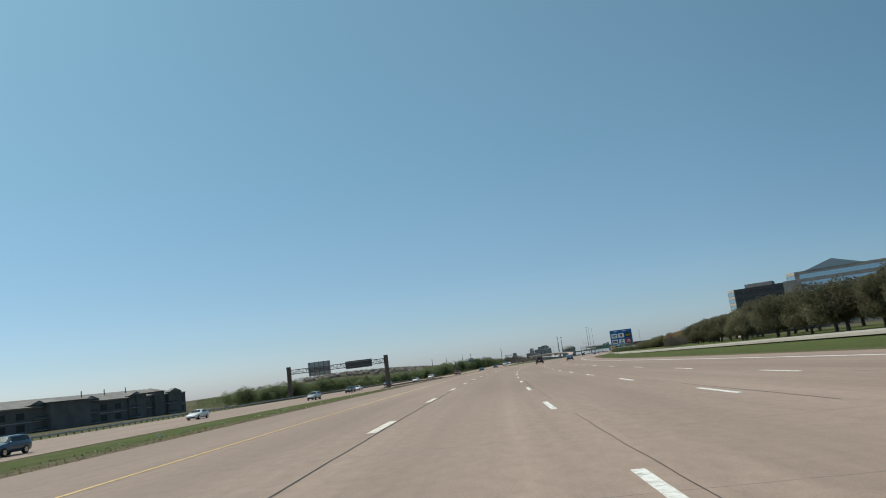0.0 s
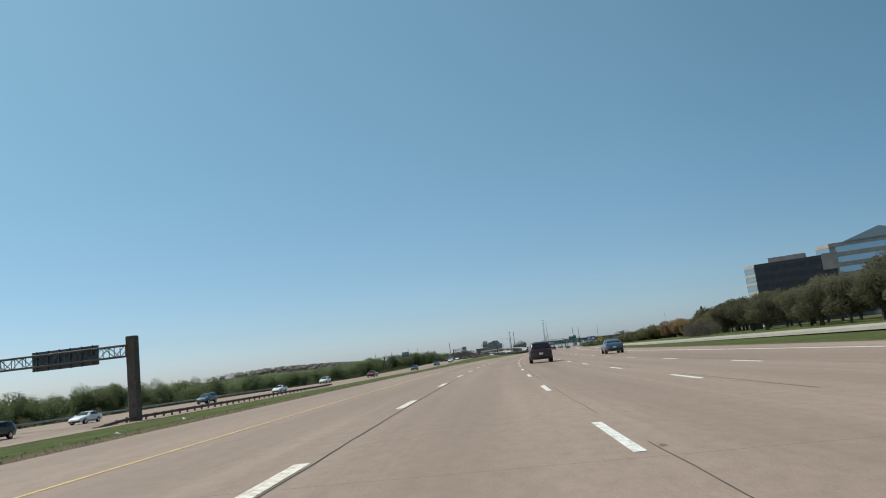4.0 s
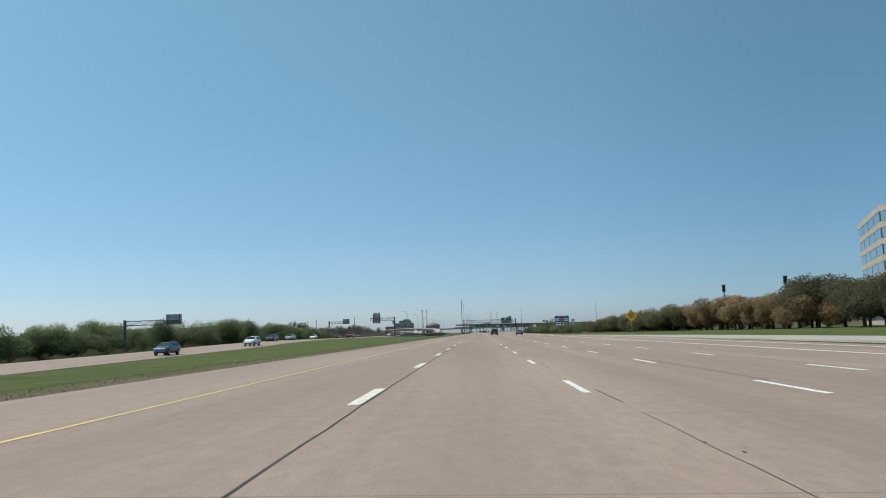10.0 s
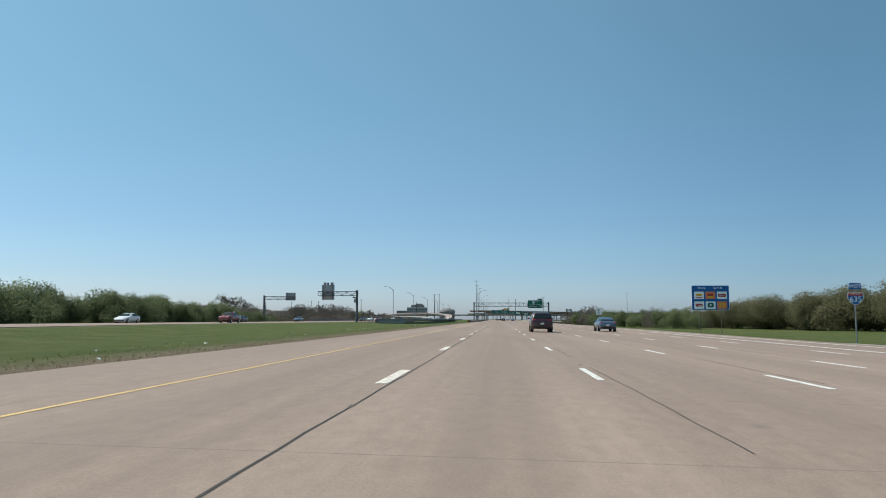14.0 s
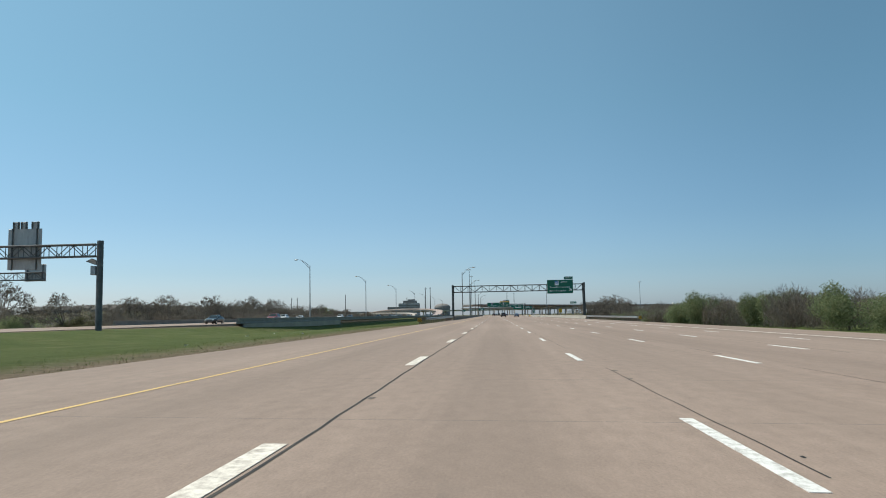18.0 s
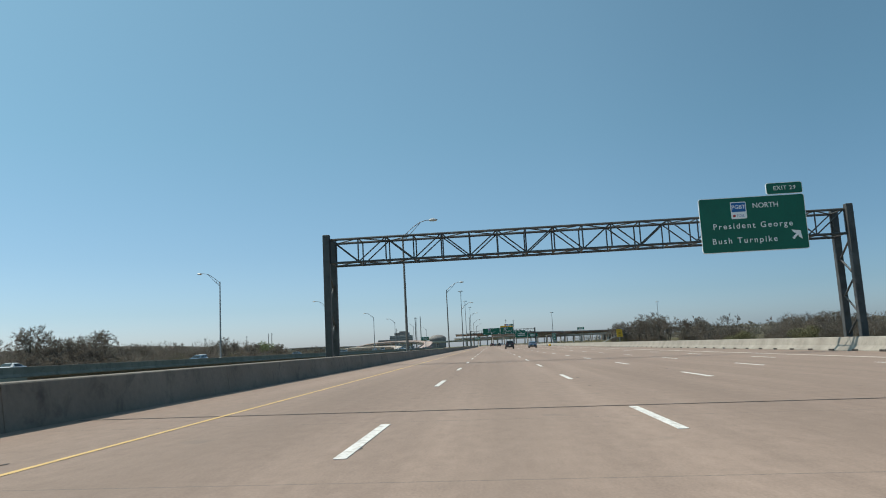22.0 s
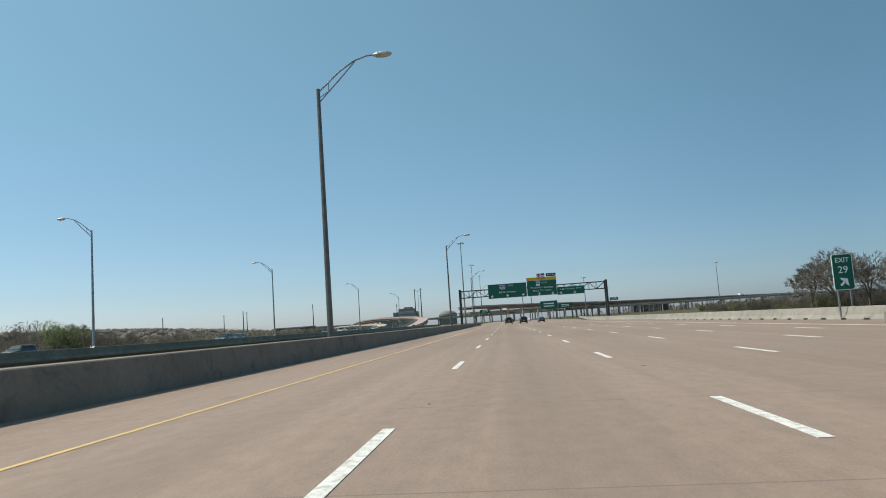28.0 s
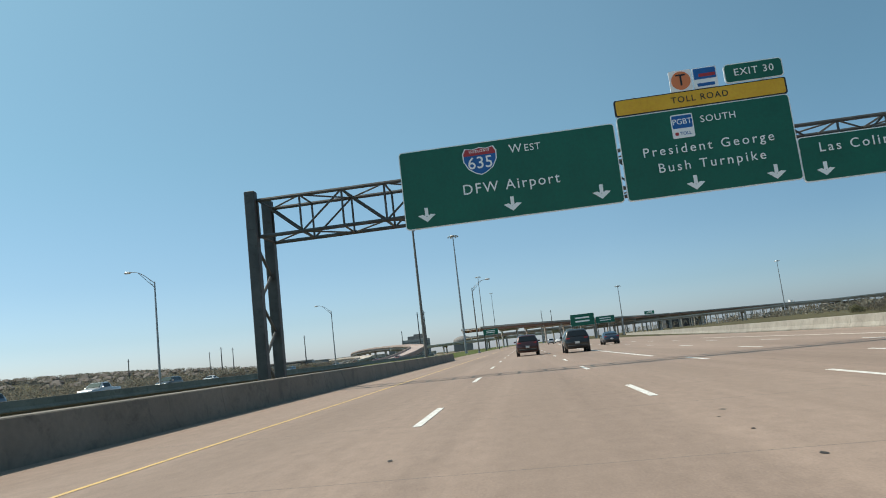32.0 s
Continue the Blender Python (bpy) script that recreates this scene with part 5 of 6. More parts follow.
for k in range(26):
    s, d = random.uniform(1500, 2600), random.choice((random.uniform(-330, -210), random.uniform(-300, -220), random.uniform(150, 700)))
    w, h = random.uniform(18, 60), random.uniform(6, 13)
    b_ = far_block("far_building", "low distant commercial building with a flat roof", s, d, -1, (("body", 0, 0, 0, w, random.uniform(20, 40), h, random.choice((GREYCLAD, TANSTONE, SIGNBACK, BROWNSTONE))),))
    part("window_band", boxb((w + 0.3, 1.0, 1.6), (0, -15, h * 0.5), 0.03), DARKGLASS, b_)
    part("parapet", boxb((w + 0.6, 22, 0.8), (0, 0, h + 0.3), 0.05), CONC, b_)


# ---------------------------------------------------------------- interchange bridges
def viaduct(name, label, pts, width, deck, girder, bents, col_r=0.75, legs=2, deck_mat=BRIDGE, ground=-2.5, cap=True):
    """pts: (s, d, z of the roadway). Deck with parapets on girders and bents of round columns."""
    root_ = thing(name, Matrix(), label, "bridge", kind="structure")
    P = [high(s, d, z) for s, d, z in pts]
    width, deck, ground, bents = width * STRETCH, deck * STRETCH, up(ground), bents * STRETCH
    # resample as a smooth curve
    dense = []
    for i in range(len(P) - 1):
        p0, p1, p2, p3 = P[max(i - 1, 0)], P[i], P[i + 1], P[min(i + 2, len(P) - 1)]
        k = max(2, int((p2 - p1).length / 10))
        for j in range(k):
            u = j / k
            dense.append(0.5 * ((2 * p1) + (p2 - p0) * u + (2 * p0 - 5 * p1 + 4 * p2 - p3) * u * u + (3 * p1 - p0 - 3 * p2 + p3) * u ** 3))
    dense.append(P[-1])
    def strip(prof, mat, nm):
        verts, faces, n_ = [], [], len(prof)
        for i, p in enumerate(dense):
            t = (dense[min(i + 1, len(dense) - 1)] - dense[max(i - 1, 0)]).normalized()
            r = Vector((t.y, -t.x, 0)).normalized()
            verts += [p + r * a + Vector((0, 0, b)) for a, b in prof]
        for i in range(len(dense) - 1):
            for j in range(n_):
                k = (j + 1) % n_
                faces.append((i * n_ + j, i * n_ + k, (i + 1) * n_ + k, (i + 1) * n_ + j))
        faces += [tuple(range(n_))[::-1], tuple(range((len(dense) - 1) * n_, len(dense) * n_))]
        part(nm, raw(nm, verts, faces, mat), None, root_)
    w = width / 2
    strip(((-w, 0), (w, 0), (w, -0.3), (-w, -0.3)), deck_mat, "deck")
    for sx in (-1, 1):
        strip(((sx * w, -0.3), (sx * w, 0.95), (sx * (w - 0.3), 0.95), (sx * (w - 0.3), -0.02)), deck_mat, "parapet")
        strip(((sx * (w - 0.9), -0.3), (sx * (w - 0.9), -0.3 - deck), (sx * (w - 1.4), -0.3 - deck), (sx * (w - 1.4), -0.3)), girder, "girder")
    strip(((-0.3, -0.3), (-0.3, -0.3 - deck), (0.3, -0.3 - deck), (0.3, -0.3)), girder, "girder")
    run = 0.0
    for i in range(1, len(dense) - 1):
        run += (dense[i] - dense[i - 1]).length
        if run >= bents:
            run = 0.0
            p = dense[i]
            t = (dense[i + 1] - dense[i - 1]).normalized()
            r = Vector((t.y, -t.x, 0)).normalized()
            zt = p.z - 0.3 - deck
            if zt - ground < 2:
                continue
            m = Matrix.Translation(p) @ r.to_track_quat("X", "Z").to_matrix().to_4x4()
            bent = part("bent_cap", boxb((width * 0.92, 1.3, 1.2), (0, 0, zt - p.z - 0.6), 0.08), BRIDGE, root_, m=Matrix.Translation(p) @ Matrix.Rotation(math.atan2(r.y, r.x), 4, "Z"))
            for x in np.linspace(-width * 0.36, width * 0.36, legs) if legs > 1 else (0,):
                q = p + r * float(x)
                part("column", rod(bmesh.new(), (q.x, q.y, ground), (q.x, q.y, zt - 1.2), col_r, 12), BRIDGE, root_)
    return root_


viaduct("turnpike_viaduct", "long elevated turnpike viaduct on rows of round columns",
        [(1200, -25, 10.6), (1235, 0, 10.8), (1325, 46, 11.0), (1435, 102, 11.2), (1530, 165, 11.5), (1640, 260, 11.5), (1800, 390, 11.5), (2050, 600, 11.5)], 13, 1.0, GIRDER, 20, col_r=0.6)
viaduct("second_viaduct", "second elevated turnpike deck behind the first", [(1268, -30, 7.8), (1310, 0, 8.2), (1390, 60, 9.2), (1500, 108, 10.8), (1610, 170, 11.4), (1760, 290, 11.4), (2000, 480, 11.4)], 11, 0.9, BRIDGE, 24, col_r=0.6)
viaduct("curved_flyover", "pinkish curved flyover ramp coming down to the opposite road", [(1760, -215, 8.0), (1560, -168, 8.6), (1430, -135, 9.0), (1330, -100, 8.9), (1275, -74, 7.8), (1238, -58, 6.0), (1195, -54, 3.8), (1150, -53, 1.6), (1112, -53, 0.5)], 8, 1.3, FLYOVER, 22, legs=1, col_r=0.9, deck_mat=FLYOVER)
viaduct("lower_ramp", "lower curved ramp under the flyover", [(1700, -225, 5.4), (1520, -180, 5.4), (1400, -146, 5.0), (1310, -112, 4.4), (1250, -90, 3.6), (1200, -80, 2.4), (1150, -76, 1.2)], 7, 1.1, FLYOVER, 15, legs=1, col_r=0.8, deck_mat=BRIDGE)
viaduct("cross_street_bridge", "grey cross street bridge over the highway", [(1406, -95, 6.8), (1400, -60, 7.0), (1390, 60, 7.0), (1380, 260, 6.6)], 14, 0.85, BRIDGE, 28, col_r=0.6)


def far_gantry(s, d, zc, w, h, label, span=None):
    g_ = thing("distant_sign", stand(s, d, 0), label, "road sign", "distant green signs")
    sign_panel(g_, 0, zc, w, h, SIGNGREEN)
    for z in (0.18, -0.12):
        part("legend_bar", panel_shape(w * 0.6, h * 0.13, 0.05, -0.02, -0.012, 0, zc + z * h), SIGNWHITE, g_)
    for x in (-w * 0.45, w * 0.45):
        part("leg", rod(bmesh.new(), (x, 0.2, -1), (x, 0.2, zc + h / 2), 0.14, 8), DARKSTEEL, g_)


far_gantry(1124, 23.0, 7.4, 9, 4.4, "green overhead sign far down the exit")
far_gantry(1124, 31.5, 6.6, 7, 2.6, "green overhead sign far down the exit")
far_gantry(1047, -8.9, 5.3, 4.2, 1.6, "green sign beside the far median")
far_gantry(1529, 117.3, 16.0, 9, 3.0, "green sign on the viaduct deck")

# tall thin pylons far off
for s, d, h in ((1517, -89, 42), (1530, -97, 42), (1600, -230, 36), (1650, -330, 34), (1700, -380, 34), (1900, 30, 45), (1910, 44, 44), (1750, -150, 34), (1500, -280, 30), (1480, -360, 28)):
    p_ = thing("far_pylon", stand(s, d, 0), "tall thin distant steel pole", "pole", "distant poles")
    part("shaft", rod(bmesh.new(), (0, 0, -1), (0, 0, h), 0.75, 8, 0.35), DARKSTEEL, p_)
    part("cross_arm", boxb((3.0, 0.25, 0.25), (0, 0, h - 2), 0.02), DARKSTEEL, p_)
# billboard columns above the oaks
for s, d, top in ((496.4, 82.7, 14.0), (467.1, 91.3, 14.5)):
    p_ = thing("sign_column", stand(s, d, 0), "dark tall rectangular sign on a pole above the trees", "sign")
    part("pole", rod(bmesh.new(), (0, 0, -1), (0, 0, top - 2.0), 0.25, 10), GALV, p_)
    part("cabinet", boxb((0.95, 0.7, 2.3), (0, 0, top - 1.15), 0.05), TRIM, p_)
    part("cap", boxb((1.25, 0.9, 0.15), (0, 0, top), 0.03), DARKSTEEL, p_)
p_ = thing("monument_sign", stand(300, 62, 0), "dark monument sign with pale bars at the office park", "sign")
part("slab", boxb((3.4, 1.0, 5.2), (0, 0, 1.8), 0.06), BROWNSTONE, p_)
for z, w in ((2.6, 1.6), (1.7, 2.0)):
    part("legend_bar", boxb((w, 0.04, 0.3), (0.2, -0.53, z), 0.01), SIGNWHITE, p_)

# houses on the far hillside
random.seed(8)
hb = bmesh.new()
box(hb, (11, 9, 5), Matrix.Translation((0, 0, 2.5)))
HOUSE_WALL = [mesh_of("wall", hb.copy(), m_) for m_ in (BRICKWALL, BRICKWALL, GREYCLAD)]
hb.free()
hb = bmesh.new()
vs = [hb.verts.new(v) for v in ((-6.2, -5.2, 5), (6.2, -5.2, 5), (6.2, 5.2, 5), (-6.2, 5.2, 5), (-2.5, 0, 8.4), (2.5, 0, 8.4))]
for f in ((0, 1, 5, 4), (1, 2, 5), (2, 3, 4, 5), (3, 0, 4), (3, 2, 1, 0)):
    hb.faces.new([vs[i] for i in f])
HOUSE_ROOF = mesh_of("roof", hb, ROOFTILE)
hb = bmesh.new()
for x in (-3.2, 0, 3.2):
    box(hb, (1.3, 0.1, 1.5), Matrix.Translation((x, -4.53, 2.6)))
HOUSE_WINDOW = mesh_of("window_row", hb, DARKGLASS)
for k in range(170):
    s, d = random.uniform(1380, 1800), random.uniform(-640, -300)
    h_ = thing("far_house", spot(s, d, z_ground(s, d) - 0.6, random.uniform(-30, 30)), "distant suburban house with a grey hipped roof", "house", "houses on the far hillside")
    part("wall", random.choice(HOUSE_WALL), None, h_)
    part("roof", HOUSE_ROOF, None, h_)
    part("window_row", HOUSE_WINDOW, None, h_)


# ---------------------------------------------------------------- trees
def leaf_cloud(rng, blobs, count, size, flat=0.5):
    """Many small bent leaf sprays scattered through overlapping lobes, thicker near the lobes' skins."""
    verts, faces = [], []
    vol = np.array([a[3] * a[4] * a[5] for a in blobs])
    vol = vol ** 0.7 / (vol ** 0.7).sum()
    for k in range(count):
        cx, cy, cz, rx, ry, rz = blobs[rng.choice(len(blobs), p=vol)]
        v = rng.normal(size=3)
        v /= np.linalg.norm(v)
        r = rng.uniform(0.25, 1.0) ** 0.45 * rng.uniform(0.86, 1.1)
        p = np.array((cx + v[0] * rx * r, cy + v[1] * ry * r, cz + v[2] * rz * r))
        face = v + rng.normal(size=3) * flat + np.array((0, 0, 0.25))
        u = np.cross(face, rng.normal(size=3))
        u /= np.linalg.norm(u) + 1e-6
        w = np.cross(face, u)
        w /= np.linalg.norm(w) + 1e-6
        a = size * rng.uniform(0.6, 1.4)
        i = len(verts)
        n = np.cross(u, w) * a * 0.25
        verts += [p - u * a - n, p + w * a * 0.55, p + u * a - n, p - w * a * 0.55]
        faces.append((i, i + 1, i + 2, i + 3))
    return verts, faces


def limbs(rng, height, trunk_r, n, spread, start=0.3, sub=3):
    bm = bmesh.new()
    top = height * start
    rod(bm, (0, 0, -0.3), (0.05, 0.03, top), trunk_r * 1.25, 7, trunk_r * 0.85)
    for k in range(n):
        a = k * 2.4 + rng.uniform(-0.4, 0.4)
        p = Vector((0.05, 0.03, top * rng.uniform(0.7, 1.0)))
        dirn = Vector((math.cos(a) * spread, math.sin(a) * spread, rng.uniform(0.5, 1.2))).normalized()
        r = trunk_r * 0.6
        for j in range(sub):
            q = p + dirn * height * 0.62 / sub * rng.uniform(0.8, 1.2)
            rod(bm, p, q, r, 5, r * 0.65)
            p, r = q, r * 0.65
            dirn = (dirn + Vector(rng.normal(size=3)) * 0.3).normalized()
    return bm


def make_oak(seed, h, w, mat, count=7500):
    rng = np.random.default_rng(seed)
    blobs = []
    for k in range(11):
        a, r = rng.uniform(0, 6.28), rng.uniform(0.1, 0.72) * w / 2
        q = rng.uniform(0.17, 0.27) * w
        blobs.append((r * math.cos(a), r * math.sin(a), h * rng.uniform(0.32, 0.78), q, q, q * rng.uniform(0.6, 0.85)))
    v, f = leaf_cloud(rng, blobs, count, 0.15)
    z = np.array([p[2] for p in v])
    k = (h - 0.1) / z.max()
    v = [(p[0], p[1], p[2] * k) for p in v]
    return mesh_of("trunk", limbs(rng, h * 0.8, 0.2, 6, 1.0, 0.28), BARK), raw("crown", v, f, mat)


def make_bare(seed, h, mat=LEAF_BARE):
    """A leafless tree: branches fork four times, with a haze of twigs."""
    rng = np.random.default_rng(seed)
    bm = bmesh.new()
    tv, tf = [], []
    def grow(p, dirn, length, r, depth):
        q = p + dirn * length
        rod(bm, p, q, r, 5 if depth < 2 else 3, r * 0.7)
        if depth == 5:
            for k in range(11):
                u = (dirn + Vector(rng.normal(size=3)) * 0.75).normalized()
                e = q + u * length * rng.uniform(0.5, 1.1)
                side = u.cross(Vector(rng.normal(size=3))).normalized() * 0.02
                i = len(tv)
                tv.extend((q - side, q + side, e))
                tf.append((i, i + 1, i + 2))
            return
        for k in range(3 if depth else 4):
            u = (dirn + Vector(rng.normal(size=3)) * (0.55 if depth else 0.45)).normalized()
            u.z = max(u.z, -0.1)
            grow(q, u.normalized(), length * rng.uniform(0.62, 0.85), r * 0.62, depth + 1)
    grow(Vector((0, 0, -0.3)), Vector((0, 0, 1)), h * 0.24, h * 0.02, 0)
    k = h / max(v.z for v in tv)
    for v in bm.verts:
        v.co *= k
    tv = [v * k for v in tv]
    return mesh_of("trunk", bm, GREYBARK), raw("crown", tv, tf, mat)


def make_thicket(seed, h, w, mat, count):
    """A leafless thicket: a haze of thin twigs over a few stems."""
    rng = np.random.default_rng(seed)
    verts, faces = [], []
    for k in range(count):
        a, r = rng.uniform(0, 6.28), rng.uniform(0, 1) ** 0.6 * w / 2
        top = h * (0.55 + 0.45 * math.cos(r / w * 2.6)) * (0.8 + 0.2 * math.sin(a * 3 + seed))
        p = np.array((r * math.cos(a), r * math.sin(a), rng.uniform(0.0, 1.0) ** 0.75 * top))
        u = np.array((math.cos(a) * 0.4, math.sin(a) * 0.4, 1.0)) + rng.normal(size=3) * 0.55
        u *= rng.uniform(0.4, 1.1) / np.linalg.norm(u)
        side = np.cross(u, rng.normal(size=3))
        side *= rng.uniform(0.02, 0.045) / (np.linalg.norm(side) + 1e-6)
        i = len(verts)
        verts += [p - side, p + side, p + u]
        faces.append((i, i + 1, i + 2))
    return mesh_of("trunk", limbs(rng, h * 0.8, 0.1, 7, 0.7, 0.2), GREYBARK), raw("crown", verts, faces, mat)


def make_bush(seed, h, w, mat, count, leaf=0.145):
    rng = np.random.default_rng(seed)
    blobs = [(rng.uniform(-0.35, 0.35) * w, rng.uniform(-0.35, 0.35) * w, h * rng.uniform(0.2, 0.62), w * rng.uniform(0.16, 0.3), w * rng.uniform(0.16, 0.3), h * rng.uniform(0.22, 0.36)) for _ in range(9)]
    v, f = leaf_cloud(rng, blobs, count, leaf)
    v = [(p[0], p[1], max(p[2], -0.1)) for p in v]
    return mesh_of("trunk", limbs(rng, h * 0.7, 0.12, 5, 0.8, 0.2), BARK), raw("crown", v, f, mat)


OAKS = [make_oak(11 + k, 6.5, 8.5, LEAF_OAK) for k in range(4)]
RUSTS = [make_oak(31 + k, 6.2, 8.5, LEAF_RUST, 8000) for k in range(2)]
LOW_OAKS = [make_oak(41 + k, 6.2, 9.0, LEAF_OLIVE, 9000) for k in range(3)]
LOW_BUSHES = [make_bush(131 + k, 6.2, 9.0, LEAF_OLIVE, 11000, 0.12) for k in range(4)]
GREENS = [make_bush(51 + k, 7.0, 9.0, LEAF_GREEN, 8500, 0.13) for k in range(4)]
SCRUBS = [make_bush(71 + k, 5.0, 8.0, LEAF_SCRUB, 5500) for k in range(3)]
BARES = [make_bare(91 + k, 9.0) for k in range(4)]
TWIGGY = [make_thicket(111 + k, 6.0, 8.0, LEAF_BARE, 4200) for k in range(3)]


def plant(kind, s, d, scale, label, group, name="tree", drop=0.0):
    trunk, crown = kind
    r_ = thing(name, spot(s, d, z_ground(s, d) - drop) @ Matrix.Rotation(random.uniform(0, 6.28), 4, "Z"), label, "tree" if name != "bush" else "bush", group)
    scale *= STRETCH
    r_.scale = (scale * random.uniform(0.9, 1.15), scale * random.uniform(0.9, 1.15), scale * random.uniform(0.9, 1.1))
    for nm, me in (("trunk", trunk), ("crown", crown)):
        o_ = new(nm, me)
        o_.parent = r_


random.seed(21)
# live oaks of the office park, in two rows beside the ramp
for s in np.arange(45, 340, 9.5):
    if 280 < s < 312:
        continue
    plant(random.choice(OAKS), float(s) + random.uniform(-2, 2), lerp_table(s, (45, 330), (50, 57)) + random.uniform(-3, 3), random.uniform(1.05, 1.3), "spreading dark green live oak with several trunks", "oaks of the office park")
for s in np.arange(60, 400, 12):
    plant(random.choice(OAKS), float(s), 70 + random.uniform(-4, 4), random.uniform(1.5, 1.8), "spreading dark green live oak with several trunks", "oaks of the office park")
def oak_line(s):
    """The line of the low oaks, which draws in towards the road."""
    return lerp_table(s, (392, 433, 480, 500), (66.5, 53, 38.5, 34))


for row in (0, 1):
    for s in np.arange(393 + 2 * row, 498, 4.2):
        rusty = s < 434 and random.random() < 0.85 - 0.5 * row
        tall = lerp_table(s, (393, 433, 455, 480, 500), (1.3, 1.2, 1.06, 0.88, 0.6)) * (1.0 + 0.06 * row) * random.uniform(0.9, 1.06)
        plant(random.choice(RUSTS if rusty else LOW_BUSHES if s > 440 else LOW_OAKS), float(s) + random.uniform(-1.5, 1.5), oak_line(s) + 6.5 * row + random.uniform(-1.2, 1.6), tall,
              "low oak with rusty brown budding leaves" if rusty else "low rounded olive green oak", "oaks along the road edge")
for s in np.arange(322, 392, 9):
    plant(random.choice(OAKS), float(s) + random.uniform(-2, 2), lerp_table(s, (322, 390), (62, 73)) + random.uniform(-3, 3), 1.2 * random.uniform(0.92, 1.08), "low rounded olive green oak", "oaks along the road edge")
for s in np.arange(470, 600, 3.6):
    plant(random.choice(GREENS + SCRUBS[:1] + TWIGGY[:1]), float(s) + random.uniform(-2, 2), lerp_table(s, (470, 492, 520, 600), (29, 22.5, 20.5, 22)) + random.uniform(-1.2, 1.5), random.uniform(0.38, 0.56), "dense green shrub beside the road", "shrubs along the road edge", "bush")
for s in np.arange(478, 640, 5):
    plant(random.choice(GREENS + TWIGGY[:2]), float(s), lerp_table(s, (478, 520, 640), (34, 29, 36)) + random.uniform(-4, 5), lerp_table(s, (478, 560, 640), (0.52, 0.47, 0.42)) * random.uniform(0.85, 1.15), "dense green thicket bush", "thicket beside the bridge", "bush")
for s, d in ((292, 45), (297, 49), (303, 45.5), (309, 49)):
    plant(random.choice(TWIGGY), s, d, 0.72, "leafless purple grey shrub in the office park", "oaks of the office park", "bush")
# thickets and bare trees by the bridge
for s in np.arange(570, 858, 6.5):
    plant(random.choice(BARES + (TWIGGY[:2] if s < 720 else [])), float(s) + random.uniform(-2.5, 2.5), 50 + random.uniform(-4, 5), lerp_table(s, (570, 700, 755, 790, 830, 850, 872), (0.6, 0.62, 0.7, 0.88, 0.95, 1.05, 1.05)) * random.uniform(0.85, 1.08), "leafless grey winter tree beside the bridge", "bare trees beside the bridge")
for s, d, k in ((887, 65, 1.38), (896, 72, 1.42), (878, 72, 1.3)):
    plant(random.choice(BARES), s, d, k, "tall leafless grey tree beside the exit", "bare trees beside the bridge")
for s in np.arange(620, 905, 9):
    plant(random.choice(SCRUBS[:1] + TWIGGY), float(s), lerp_table(s, (620, 905), (44, 60)) + random.uniform(-5, 5), random.uniform(0.55, 0.85), "low grey green scrub bush", "scrub beside the bridge", "bush")
for s in (756, 772, 801, 838, 902, 912, 921):
    plant(random.choice(BARES), s, -112 + random.uniform(-3, 3), random.uniform(1.02, 1.18), "tall leafless grey tree in the valley", "bare trees beyond the opposite bridge")
plant(GREENS[1], 893, -101, 1.5, "lone leafy green tree in the bare valley brush", "bare trees beyond the opposite bridge")
# woods beyond the opposite road
for s in np.arange(143, 560, 3.8):
    plant(random.choice(GREENS), float(s) + random.uniform(-2, 2), lerp_table(s, (143, 320, 345, 385, 410, 540), (-66.5, -66.5, -71, -71, -67, -66)) + random.uniform(-3, 2.5), lerp_table(s, (118, 250, 330, 385, 440, 485, 540), (0.68, 0.8, 0.92, 0.96, 1.08, 1.05, 0.66)) * random.uniform(0.85, 1.12), "dense green spring tree at the wood's edge", "woods beyond the opposite road")
for s in np.arange(545, 910, 8):
    plant(random.choice(BARES + TWIGGY), float(s), -80 + random.uniform(-9, 12), lerp_table(s, (545, 575, 700, 830, 910), (0.75, 1.05, 0.9, 0.75, 0.6)) * random.uniform(0.8, 1.1), "leafless grey winter tree beside the bridge", "bare trees beyond the opposite bridge")
for s in np.arange(540, 1150, 7):
    plant(random.choice(SCRUBS[:1] + TWIGGY), float(s), -76 + random.uniform(-9, 8), lerp_table(s, (560, 760, 900), (0.85, 0.7, 0.45)) * random.uniform(0.85, 1.15), "low grey green scrub bush", "scrub beyond the opposite bridge", "bush")


def brush_band(name, label, kinds, spots, keep=1):
    """Brush that nobody could count: many turned copies of the crowns, joined into one mesh."""
    chunks = []
    for s, d, k in spots:
        me = random.choice(kinds)[1]
        n = len(me.polygons[0].vertices)
        co = np.empty(len(me.vertices) * 3)
        me.vertices.foreach_get("co", co)
        co = co.reshape(-1, n, 3)[::keep]
        a, k = random.uniform(0, 6.28), k * STRETCH
        c, q = math.cos(a), math.sin(a)
        turn = np.array(((c, q, 0), (-q, c, 0), (0, 0, random.uniform(0.85, 1.12))))
        chunks.append(co @ turn * k + np.array(at(s, d, z_ground(s, d))))
    v = np.concatenate(chunks)
    me = raw(name, v.reshape(-1, 3).tolist(), np.arange(v.shape[0] * v.shape[1]).reshape(-1, v.shape[1]).tolist(), kinds[0][1].materials[0])
    tagged(new(name, me), label, "brush", kind="stuff")


